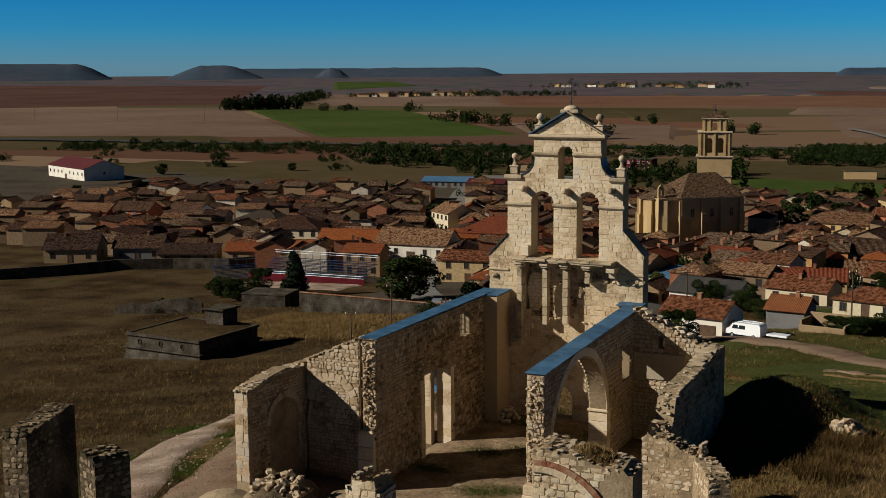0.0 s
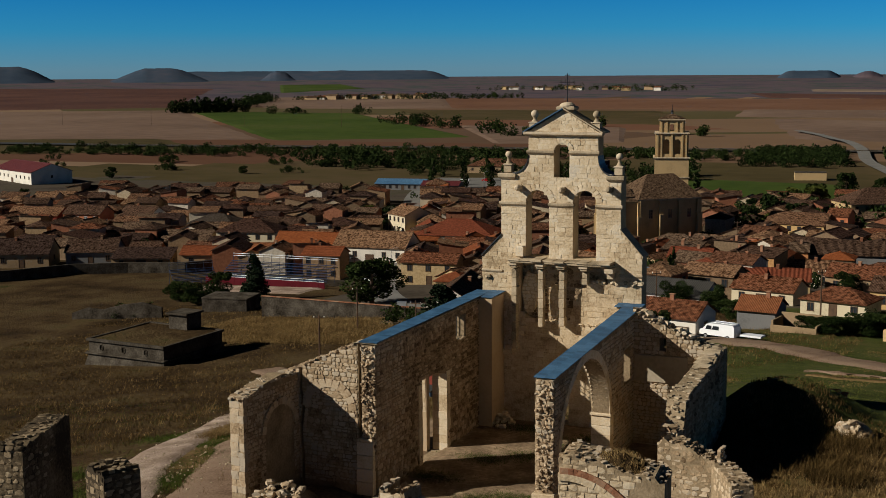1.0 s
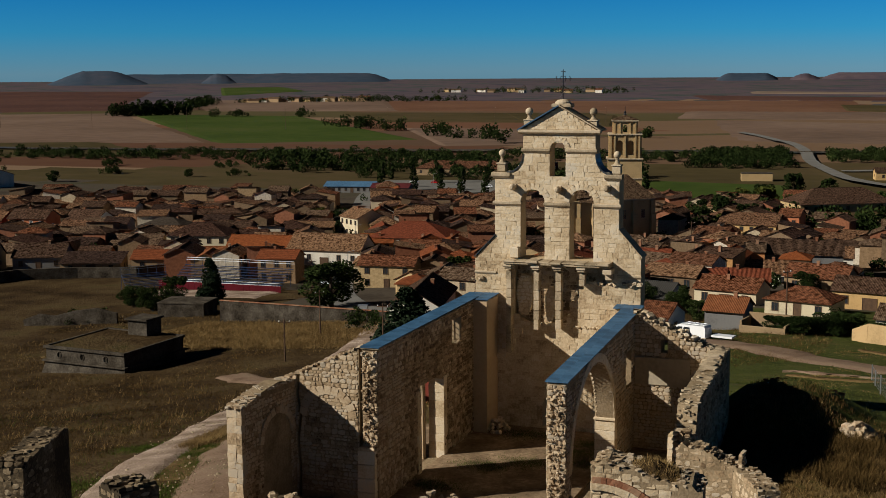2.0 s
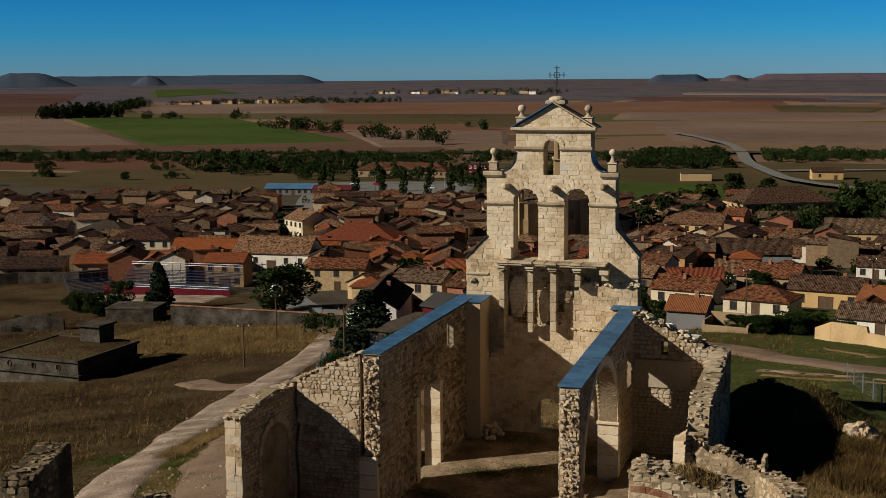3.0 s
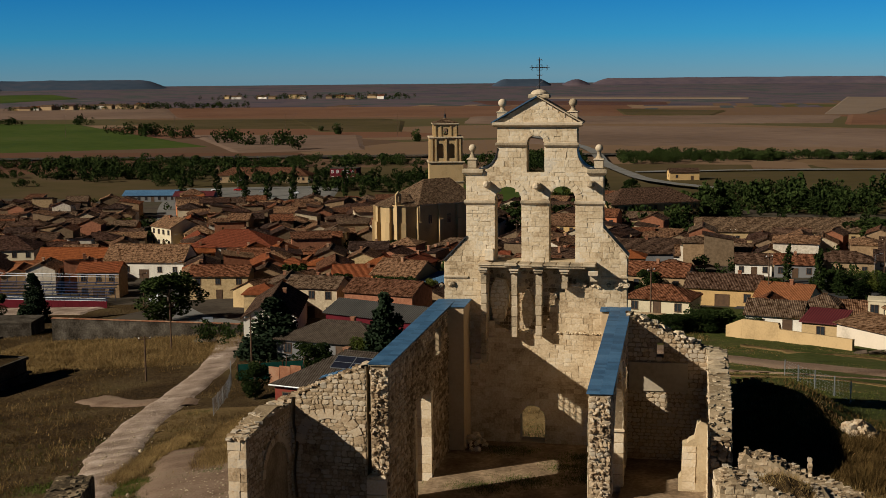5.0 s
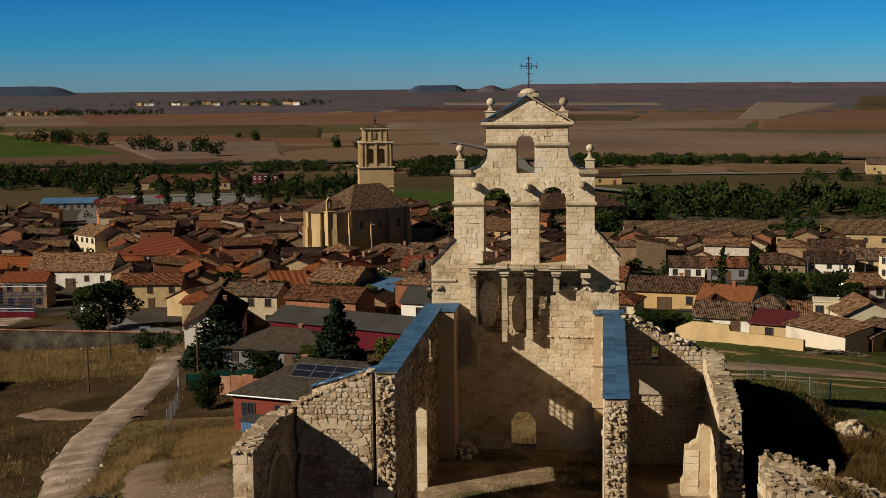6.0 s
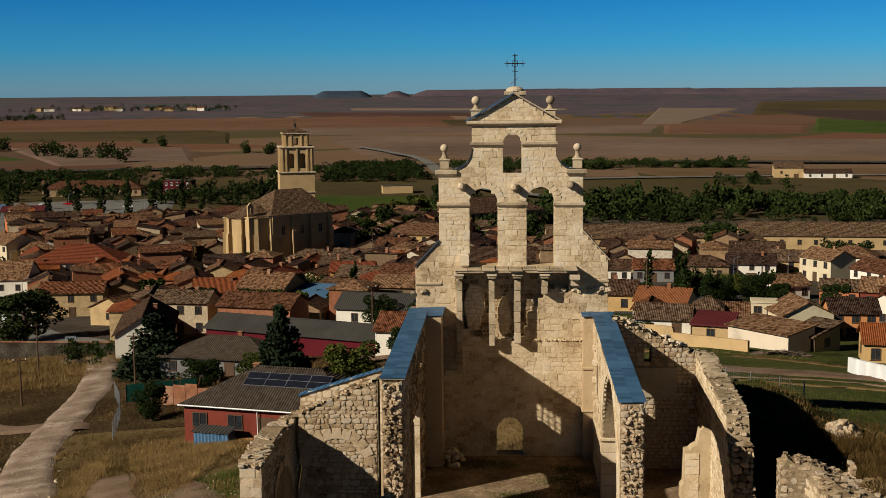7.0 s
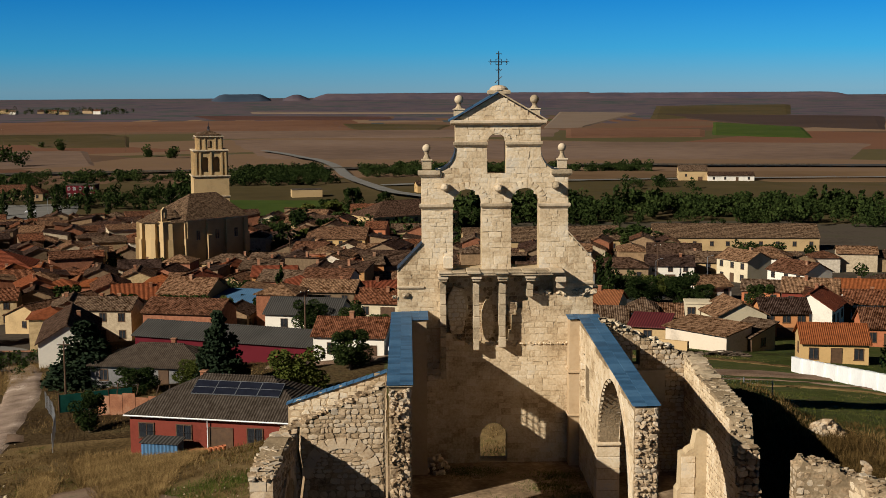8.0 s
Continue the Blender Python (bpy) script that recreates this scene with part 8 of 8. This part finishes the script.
for (xa, ya, ha), (xb, yb, hb) in zip(ochre_line[:-1], ochre_line[1:]):
    o = gz(19, 88)
    A, C = Vector((xa - 19, ya - 88, gz(xa, ya) - o)), Vector((xb - 19, yb - 88, gz(xb, yb) - o))
    d = Vector((xb - xa, yb - ya, 0)).normalized().cross(Vector((0, 0, 1))) * 0.2
    dn = Vector((0, 0, -1.2))
    ua, ub = Vector((0, 0, ha)), Vector((0, 0, hb))
    finish("wall_run", Build().hexa([A + dn + d, C + dn + d, C + dn - d, A + dn - d, A + ua + d, C + ub + d, C + ub - d, A + ua - d]), ADOBE_WARM, ow_wall)
house(21.5, 100, -12, 7.5, 6, 2.8, "gable", 1.4, WHITEWASH, TILE, "small white hut behind the ochre wall", 1, 2, chimney=False, sides=False)
house(27.5, 94.5, -20, 5, 5, 2.4, "shed", 0.8, ADOBE_WARM, RED_SHEET, "low shed with red sheet roof behind the wall", 1, 1, chimney=False, doors=0, sides=False)
for i, (x, y, r) in enumerate(((13.0, 8.6, 0.16), (13.5, 8.8, 0.2), (13.9, 8.3, 0.15), (14.4, 8.7, 0.18), (15.0, 8.4, 0.16))):
    pot = finish("flower_pot", Build().turned([(r * 0.7, 0), (r, r * 1.6), (r * 1.15, r * 1.6), (r * 1.15, r * 2.0), (r * 0.9, r * 2.0), (r * 0.8, r * 1.5)], (0, 0, 0), 12), BRICK)
    pot.matrix_world = pose(x, y, gz(x, y) + noise.noise((x * 0.11, y * 0.11, 3.0)) * 0.22)
    tagged(pot, "weathered terracotta flower pot on the grass", "flower pot", "pots on the slope")
pile = thing("wood_pile", (32.5, 76.5, gz(32.5, 76.5)), "heap of grey firewood and rubble by the cream house", "wood pile")
q = random.Random(77)
for i in range(46):
    a = q.uniform(-0.5, 0.5)
    p = Vector((q.uniform(-3.2, 3.2), q.uniform(-0.9, 0.9), 0))
    p.z = 0.1 + 0.9 * (1 - abs(p.x) / 3.4) * q.random() + gz(32.5 + p.x, 76.5 + p.y) - gz(32.5, 76.5)
    finish("log", Build().rod(p - Vector((math.cos(a) * 0.6, math.sin(a) * 0.6, 0.05)), p + Vector((math.cos(a) * 0.6, math.sin(a) * 0.6, q.uniform(0, 0.2))), q.uniform(0.06, 0.12), 6), BARK, pile)

# ---- white van and cars ----
def vehicle(x, y, rz, L, W, H, paint_m, label, van=False, name="car"):
    z = max(gz(x, y), gz(x + 1, y)) + 0.15
    ob = thing(name, (x, y, z), label, "van" if van else "car", "parked vehicles", rz=rz)
    h = L / 2
    if van:
        prof = [(-h, 0.45), (h, 0.45), (h, 1.0), (h - 0.05, 1.75), (h - 0.25, H), (-h * 0.42, H), (-h * 0.62, H - 0.15), (-h * 0.78, 1.3), (-h * 0.96, 1.12), (-h, 0.9)]
    else:
        prof = [(-h, 0.35), (h, 0.35), (h, 0.85), (h * 0.85, 0.95), (h * 0.55, H), (-h * 0.2, H), (-h * 0.5, 0.95), (-h * 0.95, 0.8)]
    finish("body", Build().prism(prof, [], lambda u, w, d: (u, d * (1 - 0.1 * max(0, w - 1.0) / H), w), -W / 2, W / 2), paint_m, ob)
    if van:
        for s in (-1, 1):
            yy = s * (W / 2 + 0.004)
            for x0, x1 in ((-h * 0.6, -h * 0.3), (-h * 0.24, h * 0.12)):
                w = Build().hexa([(x0 - 0.12, yy, 1.2), (x1, yy, 1.2), (x1, yy + s * 0.015, 1.2), (x0 - 0.12, yy + s * 0.015, 1.2), (x0 + 0.1, yy - s * 0.05, 1.7), (x1, yy - s * 0.05, 1.7), (x1, yy - s * 0.02, 1.7), (x0 + 0.1, yy - s * 0.02, 1.7)])
                finish("side_window", w, GLASS, ob)
        finish("windscreen", Build().hexa([(-h * 0.78 - 0.02, -W * 0.42, 1.32), (-h * 0.78 - 0.02, W * 0.42, 1.32), (-h * 0.76, W * 0.42, 1.32), (-h * 0.76, -W * 0.42, 1.32), (-h * 0.63 - 0.02, -W * 0.38, H - 0.2), (-h * 0.63 - 0.02, W * 0.38, H - 0.2), (-h * 0.61, W * 0.38, H - 0.2), (-h * 0.61, -W * 0.38, H - 0.2)]), GLASS, ob)
        rack = finish("roof_rack", Build().rod((-h * 0.35, -0.6, H + 0.1), (h * 0.85, -0.6, H + 0.1), 0.05), GALV, ob, "steel roof rack")
        finish("rack_rail", Build().rod((-h * 0.35, 0.6, H + 0.1), (h * 0.85, 0.6, H + 0.1), 0.05), GALV, rack)
        for i in range(6):
            finish("rack_bar", Build().rod((-h * 0.3 + i * 0.55, -0.7, H + 0.13), (-h * 0.3 + i * 0.55, 0.7, H + 0.13), 0.025), GALV, rack)
        finish("bumper", Build().block(-h - 0.05, -W / 2, 0.4, -h + 0.15, W / 2, 0.65, 0.04), RUBBER, ob)
    else:
        finish("glasshouse", Build().prism([(-h * 0.46, 0.98), (h * 0.8, 0.98), (h * 0.53, H - 0.07), (-h * 0.19, H - 0.07)], [], lambda u, w, d: (u, d, w), -W / 2 - 0.01, W / 2 + 0.01), GLASS, ob)
    for u in (-h * 0.63, h * 0.62):
        for s in (-1, 1):
            m = Matrix.Translation((u, s * (W / 2 - 0.1), 0.33)) @ pose(0, 0, 0, 90, 0, 0)
            wh = finish("wheel", Build().turned([(0.28, -0.12), (0.33, -0.08), (0.33, 0.08), (0.28, 0.12)], (0, 0, 0), 14, m), RUBBER, ob)
            finish("rim", Build().turned([(0.19, -0.125), (0.19, 0.125)], (0, 0, 0), 10, m), GALV, wh)
    return ob


vehicle(-5, 82, -16, 5.0, 1.95, 2.0, CARPAINT, "white work van with roof rack parked on the track", True, "van")
tr = thing("trailer", (-0.6, 81, gz(-0.6, 81) + 0.1), "small low trailer behind the van", "trailer", rz=-12)
finish("bed", Build().block(-1.4, -0.8, 0.5, 1.4, 0.8, 0.75, 0.03), CARPAINT, tr)
for s in (-0.85, 0.85):
    finish("wheel", Build().turned([(0.25, -0.08), (0.28, 0), (0.25, 0.08)], (0, 0, 0), 12, Matrix.Translation((0, s, 0.28)) @ pose(0, 0, 0, 90, 0, 0)), RUBBER, tr)
RED_PAINT = surface("red car paint", [(0.35, 0.01, 0.012), (0.40, 0.015, 0.015)], 1, 5, 0.25, 0)
GREY_PAINT = surface("silver car paint", [(0.28, 0.29, 0.30), (0.34, 0.35, 0.36)], 1, 5, 0.3, 0, metal=0.5)
for x, y, r, m, l in ((-99, 166, 115, CARPAINT, "white car parked in the street"), (-110, 198, 112, RED_PAINT, "red car parked in the street"), (-70, 122, 110, GREY_PAINT, "silver car in the lane"), (50, 190, 80, GREY_PAINT, "silver car beside the houses"), (46, 204, 60, CARPAINT, "white car at the corner"),
                      (-200, 466, 10, CARPAINT, "white car in the car park"), (-190, 468, 10, RED_PAINT, "red car in the car park"), (-176, 462, 10, GREY_PAINT, "silver car in the car park"), (-160, 455, 10, CARPAINT, "pale car in the car park"), (86, 172, 20, CARPAINT, "white car by the street"), (72, 176, 10, GREY_PAINT, "grey car by the street")):
    vehicle(x, y, r, 4.2, 1.75, 1.45, m, l)

# ---- poles ----
def pole(x, y, h, label, arm=True, mat=None):
    ob = thing("utility_pole", (x, y, gz(x, y)), label, "pole", "poles", rz=(x * 13) % 60)
    finish("shaft", Build().turned([(0.14, -0.5), (0.09, h)], (0, 0, 0), 8), mat or WOOD, ob)
    if arm:
        finish("crossarm", Build().box(-0.8, -0.06, h - 0.5, 0.8, 0.06, h - 0.38), mat or WOOD, ob)
        for u in (-0.7, 0, 0.7):
            finish("insulator", Build().turned([(0.05, 0), (0.07, 0.1), (0.03, 0.2)], (u, 0, h - 0.38), 8), PAINT_WHITE, ob)


for x, y, h in ((-66, 97, 7), (-58, 70, 6), (4, 112, 8), (22, 128, 9), (-20, 108, 8), (-46, 76, 7), (-130, 180, 8), (-94, 150, 8), (52, 215, 9), (-36, 260, 9), (20, 242, 9)):
    pole(x, y, h, "slim utility pole with crossarm")
for i in range(8):
    pole(-900 + i * 95, 900 + i * 12, 20, "tall power pole standing in the fields", True, WOOD)
for x, y in ((-100, 180), (-128, 245), (46, 186), (60, 200), (-180, 440), (-150, 445)):
    ob = thing("street_lamp", (x, y, gz(x, y)), "grey steel street lamp", "street lamp", "street lamps", rz=20)
    finish("post", Build().turned([(0.09, -0.3), (0.05, 7)], (0, 0, 0), 8), GALV, ob)
    finish("arm", Build().rod((0, 0, 7), (1.2, 0, 7.3), 0.04), GALV, ob)
    finish("lamp_head", Build().block(1.0, -0.12, 7.22, 1.6, 0.12, 7.34, 0.03), GALV, ob)
for ob in KINDS.values():
    for o in (*ob.children_recursive, ob):
        bpy.data.objects.remove(o)
